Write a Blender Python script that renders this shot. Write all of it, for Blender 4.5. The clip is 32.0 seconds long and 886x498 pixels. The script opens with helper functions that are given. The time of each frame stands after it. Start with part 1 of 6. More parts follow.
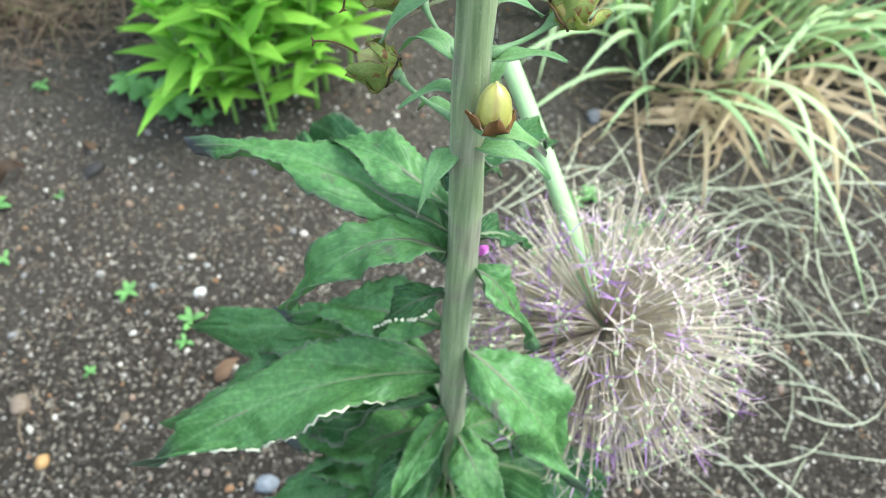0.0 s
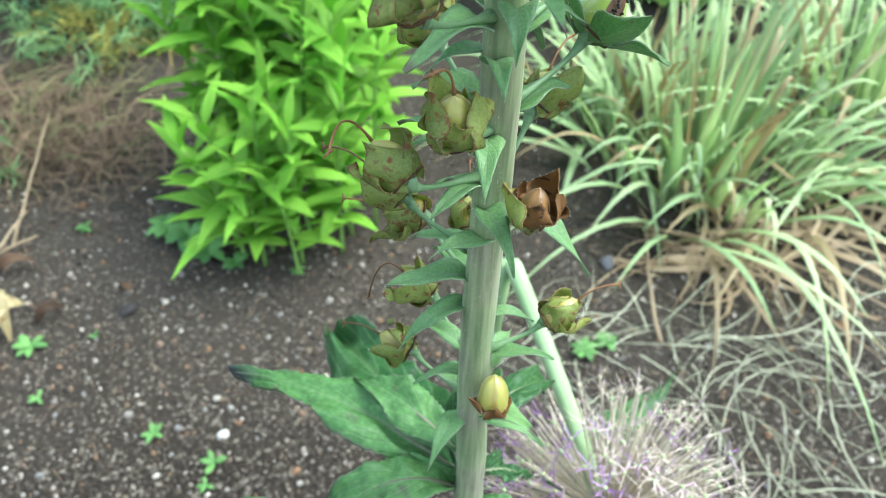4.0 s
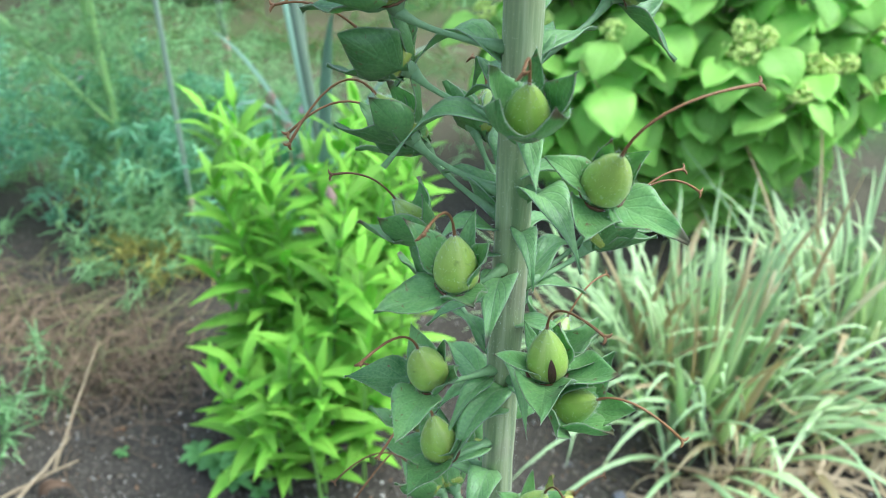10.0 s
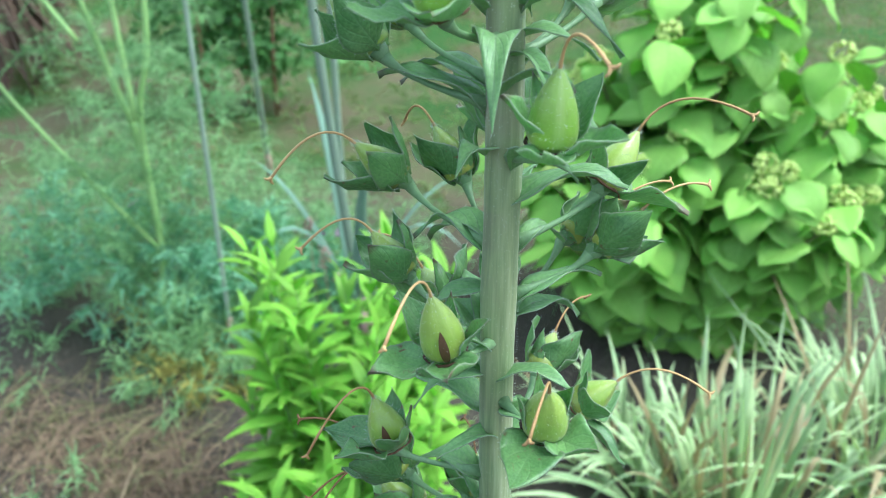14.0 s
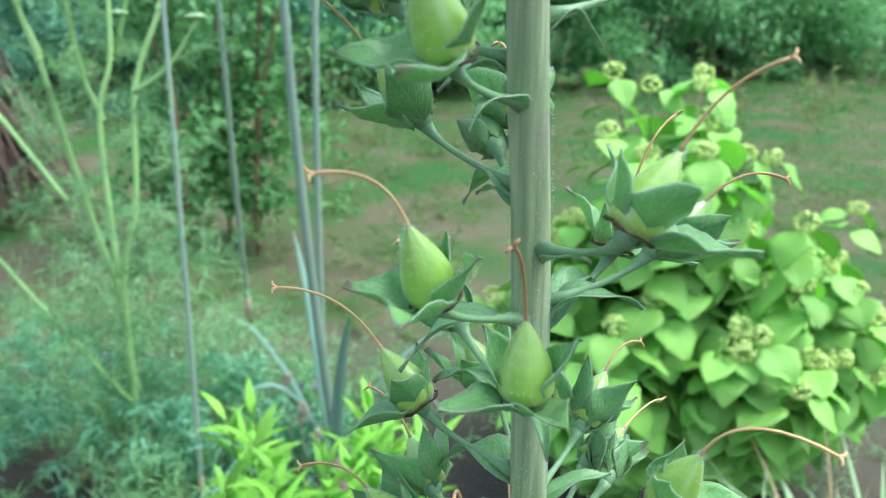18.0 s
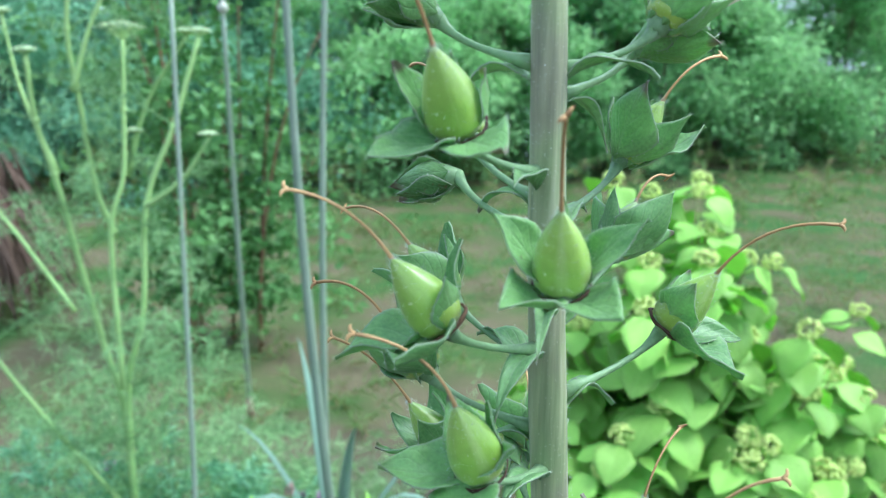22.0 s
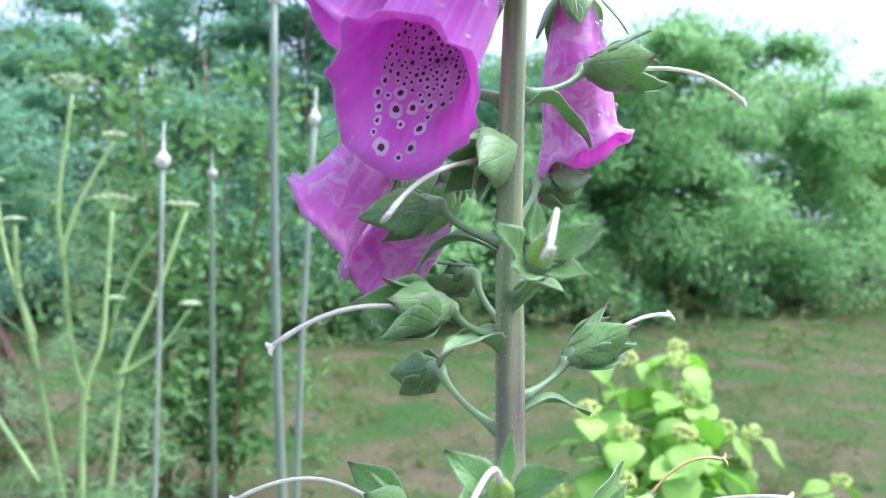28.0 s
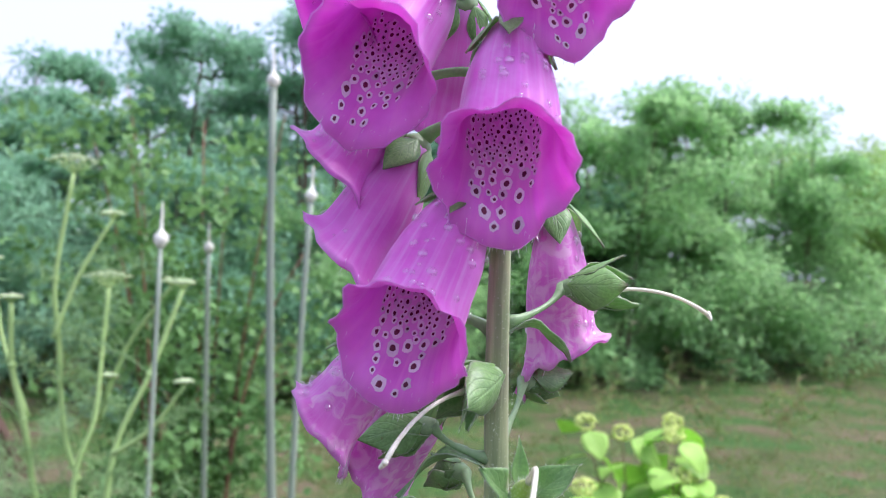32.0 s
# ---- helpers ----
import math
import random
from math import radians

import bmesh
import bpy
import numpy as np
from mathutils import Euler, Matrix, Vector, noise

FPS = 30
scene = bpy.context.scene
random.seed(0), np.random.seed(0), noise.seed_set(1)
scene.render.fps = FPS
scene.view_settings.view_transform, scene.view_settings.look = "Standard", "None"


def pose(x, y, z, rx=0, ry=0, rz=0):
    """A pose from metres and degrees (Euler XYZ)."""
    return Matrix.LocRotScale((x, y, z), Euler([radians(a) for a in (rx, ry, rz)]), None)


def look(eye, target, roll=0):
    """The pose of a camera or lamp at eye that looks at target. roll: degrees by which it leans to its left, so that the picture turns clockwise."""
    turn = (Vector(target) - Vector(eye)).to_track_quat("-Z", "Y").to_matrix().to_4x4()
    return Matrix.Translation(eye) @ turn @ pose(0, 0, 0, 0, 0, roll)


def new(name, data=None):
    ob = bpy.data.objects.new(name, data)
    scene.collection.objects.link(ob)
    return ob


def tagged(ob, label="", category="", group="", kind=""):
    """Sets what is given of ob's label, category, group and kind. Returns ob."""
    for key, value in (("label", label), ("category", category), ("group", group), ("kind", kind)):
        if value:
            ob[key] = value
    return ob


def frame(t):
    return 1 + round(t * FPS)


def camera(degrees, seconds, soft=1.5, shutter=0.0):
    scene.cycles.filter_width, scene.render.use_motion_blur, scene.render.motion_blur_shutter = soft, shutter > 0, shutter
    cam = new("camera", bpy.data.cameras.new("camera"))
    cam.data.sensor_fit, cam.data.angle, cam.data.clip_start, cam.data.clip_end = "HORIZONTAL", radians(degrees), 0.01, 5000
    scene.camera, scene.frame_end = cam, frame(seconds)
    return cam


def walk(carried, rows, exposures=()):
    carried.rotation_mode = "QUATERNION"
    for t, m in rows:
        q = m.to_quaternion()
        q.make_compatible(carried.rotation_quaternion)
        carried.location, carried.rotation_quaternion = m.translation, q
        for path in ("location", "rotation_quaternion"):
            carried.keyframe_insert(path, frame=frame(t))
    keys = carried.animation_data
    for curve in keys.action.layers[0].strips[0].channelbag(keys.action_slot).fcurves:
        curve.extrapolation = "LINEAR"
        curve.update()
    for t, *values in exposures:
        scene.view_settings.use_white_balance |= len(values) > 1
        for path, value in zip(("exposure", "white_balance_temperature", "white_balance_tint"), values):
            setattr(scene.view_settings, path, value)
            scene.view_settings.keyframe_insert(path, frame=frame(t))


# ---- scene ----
cam = camera(58.0, 32.0, 0.80)
PATH = [
    (0, (-0.0135, -0.1574, 0.8703), (0.0404, 0.4305, 0.0632), 3.00),
    (0.5, (-0.0128, -0.1585, 0.8789), (0.0361, 0.4459, 0.0838), 2.67),
    (1, (-0.0108, -0.1588, 0.8857), (0.0334, 0.4595, 0.1010), 2.33),
    (1.5, (-0.0083, -0.1575, 0.8955), (0.0308, 0.4747, 0.1216), 2.06),
    (2, (-0.0062, -0.1554, 0.8993), (0.0285, 0.4878, 0.1343), 1.79),
    (2.5, (-0.0071, -0.1524, 0.9043), (0.0261, 0.5002, 0.1473), 1.78),
    (3, (-0.0059, -0.1516, 0.9137), (0.0204, 0.5160, 0.1697), 1.34),
    (3.5, (-0.0080, -0.1477, 0.9244), (0.0196, 0.5324, 0.1918), 1.55),
    (4, (-0.0108, -0.1450, 0.9333), (0.0181, 0.5491, 0.2141), 1.61),
    (4.5, (-0.0123, -0.1465, 0.9431), (0.0132, 0.5610, 0.2369), 1.39),
    (6.5, (-0.0086, -0.1528, 0.9848), (0.0052, 0.5967, 0.3230), 1.05),
    (7, (-0.0076, -0.1517, 0.9933), (0.0050, 0.6075, 0.3425), 0.94),
    (7.5, (-0.0077, -0.1543, 1.0056), (0.0067, 0.6182, 0.3708), 1.06),
    (8, (-0.0064, -0.1503, 1.0189), (0.0032, 0.6348, 0.3997), 1.00),
    (8.5, (-0.0083, -0.1486, 1.0367), (0.0044, 0.6463, 0.4302), 1.20),
    (9, (-0.0094, -0.1503, 1.0516), (0.0016, 0.6555, 0.4595), 1.27),
    (9.5, (-0.0086, -0.1549, 1.0610), (-0.0032, 0.6679, 0.4928), 1.15),
    (10, (-0.0111, -0.1532, 1.0733), (-0.0098, 0.6795, 0.5197), 0.98),
    (10.5, (-0.0134, -0.1523, 1.0893), (-0.0175, 0.6893, 0.5492), 0.84),
    (11, (-0.0126, -0.1546, 1.1026), (-0.0252, 0.6918, 0.5702), 0.31),
    (11.5, (-0.0130, -0.1549, 1.1110), (-0.0270, 0.6992, 0.5911), 0.20),
    (12, (-0.0094, -0.1528, 1.1190), (-0.0307, 0.7080, 0.6104), -0.25),
    (12.5, (-0.0030, -0.1532, 1.1293), (-0.0407, 0.7140, 0.6327), -0.75),
    (13, (0.0006, -0.1562, 1.1398), (-0.0364, 0.7190, 0.6574), -0.32),
    (13.5, (-0.0007, -0.1556, 1.1495), (-0.0361, 0.7227, 0.6727), -0.04),
    (14, (-0.0010, -0.1510, 1.1613), (-0.0455, 0.7374, 0.7044), -0.02),
    (14.5, (-0.0053, -0.1459, 1.1756), (-0.0432, 0.7513, 0.7357), 0.42),
    (16.5, (-0.0141, -0.1387, 1.2112), (-0.0402, 0.7890, 0.8389), 1.33),
    (17, (-0.0140, -0.1392, 1.2204), (-0.0374, 0.7980, 0.8724), 1.35),
    (17.5, (-0.0139, -0.1388, 1.2291), (-0.0362, 0.8049, 0.8989), 1.30),
    (18, (-0.0133, -0.1371, 1.2386), (-0.0313, 0.8123, 0.9251), 1.31),
    (18.5, (-0.0153, -0.1364, 1.2490), (-0.0373, 0.8183, 0.9522), 1.24),
    (19, (-0.0181, -0.1339, 1.2536), (-0.0356, 0.8256, 0.9726), 1.51),
    (19.5, (-0.0195, -0.1331, 1.2593), (-0.0434, 0.8310, 0.9949), 1.43),
    (20, (-0.0196, -0.1362, 1.2685), (-0.0475, 0.8319, 1.0198), 1.40),
    (20.5, (-0.0188, -0.1386, 1.2782), (-0.0296, 0.8330, 1.0416), 1.50),
    (21, (-0.0145, -0.1414, 1.2839), (-0.0406, 0.8342, 1.0658), 1.26),
    (21.5, (-0.0157, -0.1411, 1.2883), (-0.0301, 0.8345, 1.0693), 1.17),
    (22, (-0.0195, -0.1396, 1.2932), (-0.0430, 0.8376, 1.0819), 1.04),
    (22.5, (-0.0202, -0.1390, 1.2975), (-0.0427, 0.8415, 1.1021), 1.12),
    (23, (-0.0215, -0.1404, 1.3054), (-0.0438, 0.8424, 1.1220), 1.15),
    (23.5, (-0.0220, -0.1454, 1.3124), (-0.0490, 0.8402, 1.1458), 1.09),
    (24, (-0.0221, -0.1479, 1.3176), (-0.0475, 0.8403, 1.1665), 1.26),
    (24.5, (-0.0206, -0.1421, 1.3222), (-0.0450, 0.8481, 1.1847), 1.46),
    (25, (-0.0202, -0.1378, 1.3254), (-0.0397, 0.8551, 1.2081), 1.70),
    (25.5, (-0.0216, -0.1362, 1.3324), (-0.0373, 0.8573, 1.2194), 1.87),
    (27.5, (-0.0217, -0.1471, 1.3622), (-0.0324, 0.8514, 1.3097), 2.00),
    (28, (-0.0199, -0.1480, 1.3683), (-0.0232, 0.8511, 1.3273), 2.07),
    (28.5, (-0.0172, -0.1448, 1.3743), (-0.0193, 0.8548, 1.3465), 1.90),
    (29, (-0.0173, -0.1450, 1.3784), (-0.0154, 0.8549, 1.3643), 1.75),
    (29.5, (-0.0172, -0.1463, 1.3819), (-0.0130, 0.8536, 1.3707), 1.68),
    (30, (-0.0172, -0.1482, 1.3847), (-0.0197, 0.8518, 1.3767), 1.57),
    (30.5, (-0.0191, -0.1518, 1.3877), (-0.0100, 0.8481, 1.3893), 1.40),
    (31, (-0.0182, -0.1544, 1.3911), (-0.0193, 0.8455, 1.4055), 1.62),
    (31.5, (-0.0190, -0.1517, 1.3917), (-0.0179, 0.8475, 1.4306), 2.10),
    (32, (-0.0205, -0.1632, 1.4011), (-0.0200, 0.8361, 1.4373), 2.09),
]
walk(cam, [(t, look(eye, target, roll)) for t, eye, target, roll in PATH],
     [(0, 1.10, 5400, 0), (4, 1.02, 5350, 0), (7.5, 0.96, 5130, 0), (14, 0.95, 5100, 0), (18, 0.96, 5050, 2), (25, 0.98, 4950, 10), (27.5, 1.05, 5180, 22), (30, 0.94, 5250, 27), (32, 0.79, 5550, 29)])
cam.data.dof.use_dof, cam.data.dof.focus_distance, cam.data.dof.aperture_fstop = True, 0.185, 26.0

# ---- light: thin overcast morning sky, soft veiled sun high on the right ----
world = bpy.data.worlds.new("sky")
scene.world = world
world.use_nodes = True
wn = world.node_tree
sky = wn.nodes.new("ShaderNodeTexSky")
sky.sky_type = "NISHITA"
sky.sun_disc = False
sky.sun_elevation, sky.sun_rotation = radians(60), radians(84)
sky.air_density, sky.dust_density, sky.ozone_density = 1.0, 9.0, 1.0
wn.nodes["Background"].inputs["Strength"].default_value = 0.15
veil = wn.nodes.new("ShaderNodeMix")  # an even white cloud layer over the whole sky
veil.data_type = "RGBA"
veil.inputs[0].default_value, veil.inputs[7].default_value = 0.5, (6.2, 6.6, 7.0, 1)
wn.links.new(sky.outputs[0], veil.inputs[6])
wn.links.new(veil.outputs[2], wn.nodes["Background"].inputs["Color"])
sun_data = bpy.data.lights.new("sun", "SUN")
sun_data.energy, sun_data.angle, sun_data.color = 2.0, radians(40), (1.0, 0.94, 0.82)
sun = new("sun", sun_data)
sun.matrix_world = look((0.497 * 3, 0.052 * 3, 0.866 * 3), (0, 0, 0))
# ---- kit ----
UP = Vector((0, 0, 1))
rnd = random.Random(7)


def part(name, bm, material, parent=None, label=""):
    """One mesh object out of a bmesh, under a thing or a part."""
    me = bpy.data.meshes.new(name)
    bm.to_mesh(me)
    bm.free()
    for f in me.polygons:
        f.use_smooth = True
    for m in material if isinstance(material, (list, tuple)) else [material]:
        me.materials.append(m)
    ob = new(name, me)
    ob.parent = parent
    if label:
        ob["label"] = label
    return ob


def thing(name, label, category, group="", at=(0, 0, 0), kind=""):
    e = new(name)
    e.empty_display_size = 0.02
    e.location = at
    return tagged(e, label, category, group, kind)


def frame_of(way, side=UP):
    """Rotation whose z axis runs along way and whose x axis leans to side."""
    z = Vector(way).normalized()
    x = Vector(side) - z * z.dot(Vector(side))
    if x.length < 1e-4:
        x = z.orthogonal()
    x.normalize()
    return Matrix((x, z.cross(x), z)).transposed()


def curve_points(a, b, c, n):
    """A quadratic Bezier from a by b to c."""
    a, b, c = Vector(a), Vector(b), Vector(c)
    return [a * (1 - s) ** 2 + b * (2 * s * (1 - s)) + c * s * s for s in (i / (n - 1) for i in range(n))]


def tube(bm, pts, radii, seg=8, mat=0, cap=True, wob=0.0):
    """A tapered round stem along the points."""
    pts = [Vector(p) for p in pts]
    rings, x = [], None
    for i, p in enumerate(pts):
        d = (pts[min(i + 1, len(pts) - 1)] - pts[max(i - 1, 0)]).normalized()
        x = d.orthogonal().normalized() if x is None else (x - d * d.dot(x)).normalized()
        y = d.cross(x)
        r = radii[i] if isinstance(radii, (list, tuple)) else radii
        ring = []
        for k in range(seg):
            a = 2 * math.pi * k / seg
            rr = r * (1 + wob * math.sin(3 * a + i * 0.7))
            ring.append(bm.verts.new(p + (x * math.cos(a) + y * math.sin(a)) * rr))
        rings.append(ring)
    for r0, r1 in zip(rings, rings[1:]):
        for k in range(seg):
            bm.faces.new((r0[k], r0[(k + 1) % seg], r1[(k + 1) % seg], r1[k])).material_index = mat
    if cap and seg > 2:
        bm.faces.new(rings[0][::-1]).material_index = mat
        bm.faces.new(rings[-1]).material_index = mat
    return rings


def leaf(bm, spine, width, normal=UP, shape=0.42, fold=0.25, wave=0.0, teeth=0.0, thick=0.0004, mat=0, across=4, seed=0, tip=1.6, cup=0.0, rumple=0.0):
    """A leaf blade with a folded midrib, wavy or toothed edges and a thickness, along the points of its spine."""
    r = random.Random(seed)
    pts = [Vector(p) for p in spine]
    n = len(pts)
    ph = r.uniform(0, 6)
    uv = bm.verts.layers.float_vector.get("leafuv") or bm.verts.layers.float_vector.new("leafuv")
    tops, lows = [], []
    for i, p in enumerate(pts):
        s = i / (n - 1)
        d = (pts[min(i + 1, n - 1)] - pts[max(i - 1, 0)]).normalized()
        side = d.cross(Vector(normal))
        side = side.normalized() if side.length > 1e-5 else d.orthogonal().normalized()
        nn = side.cross(d).normalized()
        w = width * 0.5 * max(0.02, math.sin(math.pi / 2 * s / shape) ** 0.85 if s < shape else 1 - ((s - shape) / (1 - shape)) ** tip)
        top, low = [], []
        for k in range(-across // 2, across // 2 + 1):
            v = k / (across / 2)
            ww = w
            if abs(v) > 0.99 and teeth:
                ww *= 1 + teeth * (1 if i % 2 else -1) * r.uniform(0.2, 1) + teeth * 1.5 * noise.noise(Vector((s * 6, v, ph)))
            lift = fold * abs(v) * ww + wave * width * abs(v) * math.sin(s * 9 + ph + (1.6 if v > 0 else 0)) + (cup - fold * 0.35) * ww * v * v
            if rumple:
                lift += rumple * width * min(1.0, 2 * abs(v)) * (noise.noise(Vector((s * 5, v * 1.5, ph * 7))) + 0.5 * noise.noise(Vector((s * 13, v * 4, ph * 3))))
            q = p + side * v * ww + nn * lift
            top.append(bm.verts.new(q + nn * thick * 0.5))
            low.append(bm.verts.new(q - nn * thick * 0.5))
            top[-1][uv] = low[-1][uv] = (s, v, ph)
        tops.append(top)
        lows.append(low)
    m = len(tops[0])
    for i in range(n - 1):
        for k in range(m - 1):
            bm.faces.new((tops[i][k], tops[i][k + 1], tops[i + 1][k + 1], tops[i + 1][k])).material_index = mat
            bm.faces.new((lows[i][k], lows[i + 1][k], lows[i + 1][k + 1], lows[i][k + 1])).material_index = mat
        for k in (0, m - 1):
            f = (tops[i][k], tops[i + 1][k], lows[i + 1][k], lows[i][k])
            bm.faces.new(f if k == 0 else f[::-1]).material_index = mat
    return tops


def lathe(bm, profile, m, seg=12, mat=0, squash=1.0, ribs=0, rib=0.0, marks=False):
    """A turned body: (radius, height) pairs round the z axis of m."""
    rings = []
    uv = bm.verts.layers.float_vector.new("leafuv") if marks else None
    for r, h in profile:
        ring = []
        for k in range(seg):
            a = 2 * math.pi * k / seg
            rr = r * (1 - rib * (0.5 + 0.5 * math.cos(ribs * a)) ** 4)
            ring.append(bm.verts.new(m @ Vector((rr * math.cos(a), rr * math.sin(a) * squash, h))))
            if marks:
                ring[-1][uv] = (h / profile[-1][1], math.cos(ribs * a), math.cos(3 * ribs * a))
        rings.append(ring)
    for r0, r1 in zip(rings, rings[1:]):
        for k in range(seg):
            bm.faces.new((r0[k], r0[(k + 1) % seg], r1[(k + 1) % seg], r1[k])).material_index = mat
    bm.faces.new(rings[0][::-1]).material_index = mat
    bm.faces.new(rings[-1]).material_index = mat


def scatter_mesh(name, verts, faces, material, parent=None, kind="stuff", smooth=True):
    """Many small pieces in one mesh."""
    me = bpy.data.meshes.new(name)
    verts, faces = np.asarray(verts, np.float32), np.asarray(faces, np.int32)
    me.vertices.add(len(verts))
    me.vertices.foreach_set("co", verts.ravel())
    k = faces.shape[1]
    me.loops.add(faces.size)
    me.loops.foreach_set("vertex_index", faces.ravel())
    me.polygons.add(len(faces))
    me.polygons.foreach_set("loop_start", np.arange(0, faces.size, k, dtype=np.int32))
    me.polygons.foreach_set("loop_total", np.full(len(faces), k, np.int32))
    me.polygons.foreach_set("use_smooth", np.full(len(faces), smooth))
    me.update(calc_edges=True)
    me.materials.append(material)
    ob = new(name, me)
    ob.parent = parent
    if kind:
        ob["kind"] = kind
    return ob


def unit(a):
    return a / np.maximum(np.linalg.norm(a, axis=-1, keepdims=True), 1e-9)


def leaf_cloud(pos, way, length, width, g, fold=0.3):
    """Small folded leaves at pos along way: 6 corners, two quads each."""
    n = len(pos)
    way = unit(way)
    side = unit(np.cross(way, unit(g.normal(size=(n, 3)) * 0.6 + [0, 0, 1])))
    nn = np.cross(side, way)
    L, W = np.broadcast_to(length, n)[:, None], np.broadcast_to(width, n)[:, None] * 0.5
    mid1, mid2 = pos + way * L * 0.45 - nn * W * fold, pos + way * L - nn * L * 0.12
    v = np.stack([pos, pos + way * L * 0.42 + side * W, mid2, mid1, pos + way * L * 0.42 - side * W], 1).reshape(-1, 3)
    b = np.arange(n)[:, None] * 5
    f = np.concatenate([b + [0, 1, 2, 3], b + [0, 3, 2, 4]])
    return v, f


def blade_cloud(base, way, length, width, g, droop=0.5, steps=4):
    """Thin bending blades, each a strip of quads."""
    n = len(base)
    way = unit(way)
    side = unit(np.cross(way, unit(g.normal(size=(n, 3)))))
    L, W = np.broadcast_to(length, n)[:, None], np.broadcast_to(width, n)[:, None] * 0.5
    dr = np.broadcast_to(droop, n)[:, None]
    out = []
    flat = way * [1, 1, 0]
    for i in range(steps + 1):
        s = i / steps
        p = base + way * L * s + (flat * 0.5 - np.array([0, 0, 1])) * L * dr * s * s
        w = W * max(0.08, (1 - s) ** 0.6)
        out += [p - side * w, p + side * w]
    k = 2 * (steps + 1)
    v = np.stack(out, 1).reshape(-1, 3)
    b = np.arange(n)[:, None] * k
    f = np.concatenate([b + [2 * i, 2 * i + 1, 2 * i + 3, 2 * i + 2] for i in range(steps)])
    return v, f


def merge(*pairs):
    vs, fs, at = [], [], 0
    for v, f in pairs:
        vs.append(v)
        fs.append(f + at)
        at += len(v)
    return np.concatenate(vs), np.concatenate(fs)


# ---- materials ----
def mat_base(name):
    m = bpy.data.materials.new(name)
    m.use_nodes = True
    nt = m.node_tree
    return m, nt, nt.nodes["Principled BSDF"]


def ramp(nt, fac, stops):
    r = nt.nodes.new("ShaderNodeValToRGB")
    e = r.color_ramp.elements
    for i, (p, c) in enumerate(stops):
        x = e[i] if i < 2 else e.new(p)
        x.position, x.color = p, (*c, 1)
    nt.links.new(fac, r.inputs[0])
    return r.outputs[0]


def noise_tex(nt, scale, detail=4.0, coord=None, distort=0.0):
    n = nt.nodes.new("ShaderNodeTexNoise")
    n.inputs["Scale"].default_value, n.inputs["Detail"].default_value, n.inputs["Distortion"].default_value = scale, detail, distort
    if coord is not None:
        nt.links.new(coord, n.inputs["Vector"])
    return n.outputs["Fac"]


def mixed(nt, fac, a, b, mode="MIX"):
    x = nt.nodes.new("ShaderNodeMix")
    x.data_type, x.blend_type = "RGBA", mode
    for v, s in ((fac, x.inputs[0]), (a, x.inputs[6]), (b, x.inputs[7])):
        if isinstance(v, (int, float)):
            s.default_value = v
        elif isinstance(v, tuple):
            s.default_value = (*v, 1)
        else:
            nt.links.new(v, s)
    return x.outputs[2]


def bump(nt, height, strength, dist, bsdf):
    b = nt.nodes.new("ShaderNodeBump")
    b.inputs["Strength"].default_value, b.inputs["Distance"].default_value = strength, dist
    nt.links.new(height, b.inputs["Height"])
    nt.links.new(b.outputs[0], bsdf.inputs["Normal"])


def position(nt):
    return nt.nodes.new("ShaderNodeNewGeometry").outputs["Position"]


def calc(nt, op, a, b=0.0, c=0.0):
    m = nt.nodes.new("ShaderNodeMath")
    m.operation = op
    for v, s in zip((a, b, c), m.inputs):
        if isinstance(v, (int, float)):
            s.default_value = v
        else:
            nt.links.new(v, s)
    return m.outputs[0]


def leaf_coords(nt):
    a = nt.nodes.new("ShaderNodeAttribute")
    a.attribute_name = "leafuv"
    s = nt.nodes.new("ShaderNodeSeparateXYZ")
    nt.links.new(a.outputs["Vector"], s.inputs[0])
    return s.outputs


def vein_net(nt, c, grain, count, slant, rib, edge, amount):
    """Side veins that leave the midrib at a slant, a paler midrib and a paler or darker rim. Returns the colour and the relief."""
    s, v, seed = leaf_coords(nt)
    av = calc(nt, "ABSOLUTE", v)
    wob = calc(nt, "MULTIPLY", calc(nt, "SUBTRACT", noise_tex(nt, 90, 2, position(nt)), 0.5), 0.25)
    phase = calc(nt, "ADD", calc(nt, "MULTIPLY", calc(nt, "SUBTRACT", s, calc(nt, "MULTIPLY", av, slant)), count), wob)
    near = calc(nt, "ABSOLUTE", calc(nt, "SUBTRACT", calc(nt, "FRACT", phase), 0.5))
    line = calc(nt, "SUBTRACT", 1.0, calc(nt, "SMOOTH_MIN", calc(nt, "MULTIPLY", near, 7.0), 1.0, 0.3))
    mid = calc(nt, "SUBTRACT", 1.0, calc(nt, "SMOOTH_MIN", calc(nt, "MULTIPLY", av, 11.0), 1.0, 0.3))
    veiny = calc(nt, "MAXIMUM", calc(nt, "MULTIPLY", line, 0.7), mid)
    c = mixed(nt, calc(nt, "MULTIPLY", veiny, amount), c, rib)
    if edge:
        c = mixed(nt, ramp(nt, av, [(0.93, (0, 0, 0)), (1.0, (0.7, 0.7, 0.7))]), c, edge)
    relief = calc(nt, "SUBTRACT", calc(nt, "MULTIPLY", grain, 0.5), calc(nt, "MULTIPLY", veiny, 0.8))
    return c, relief


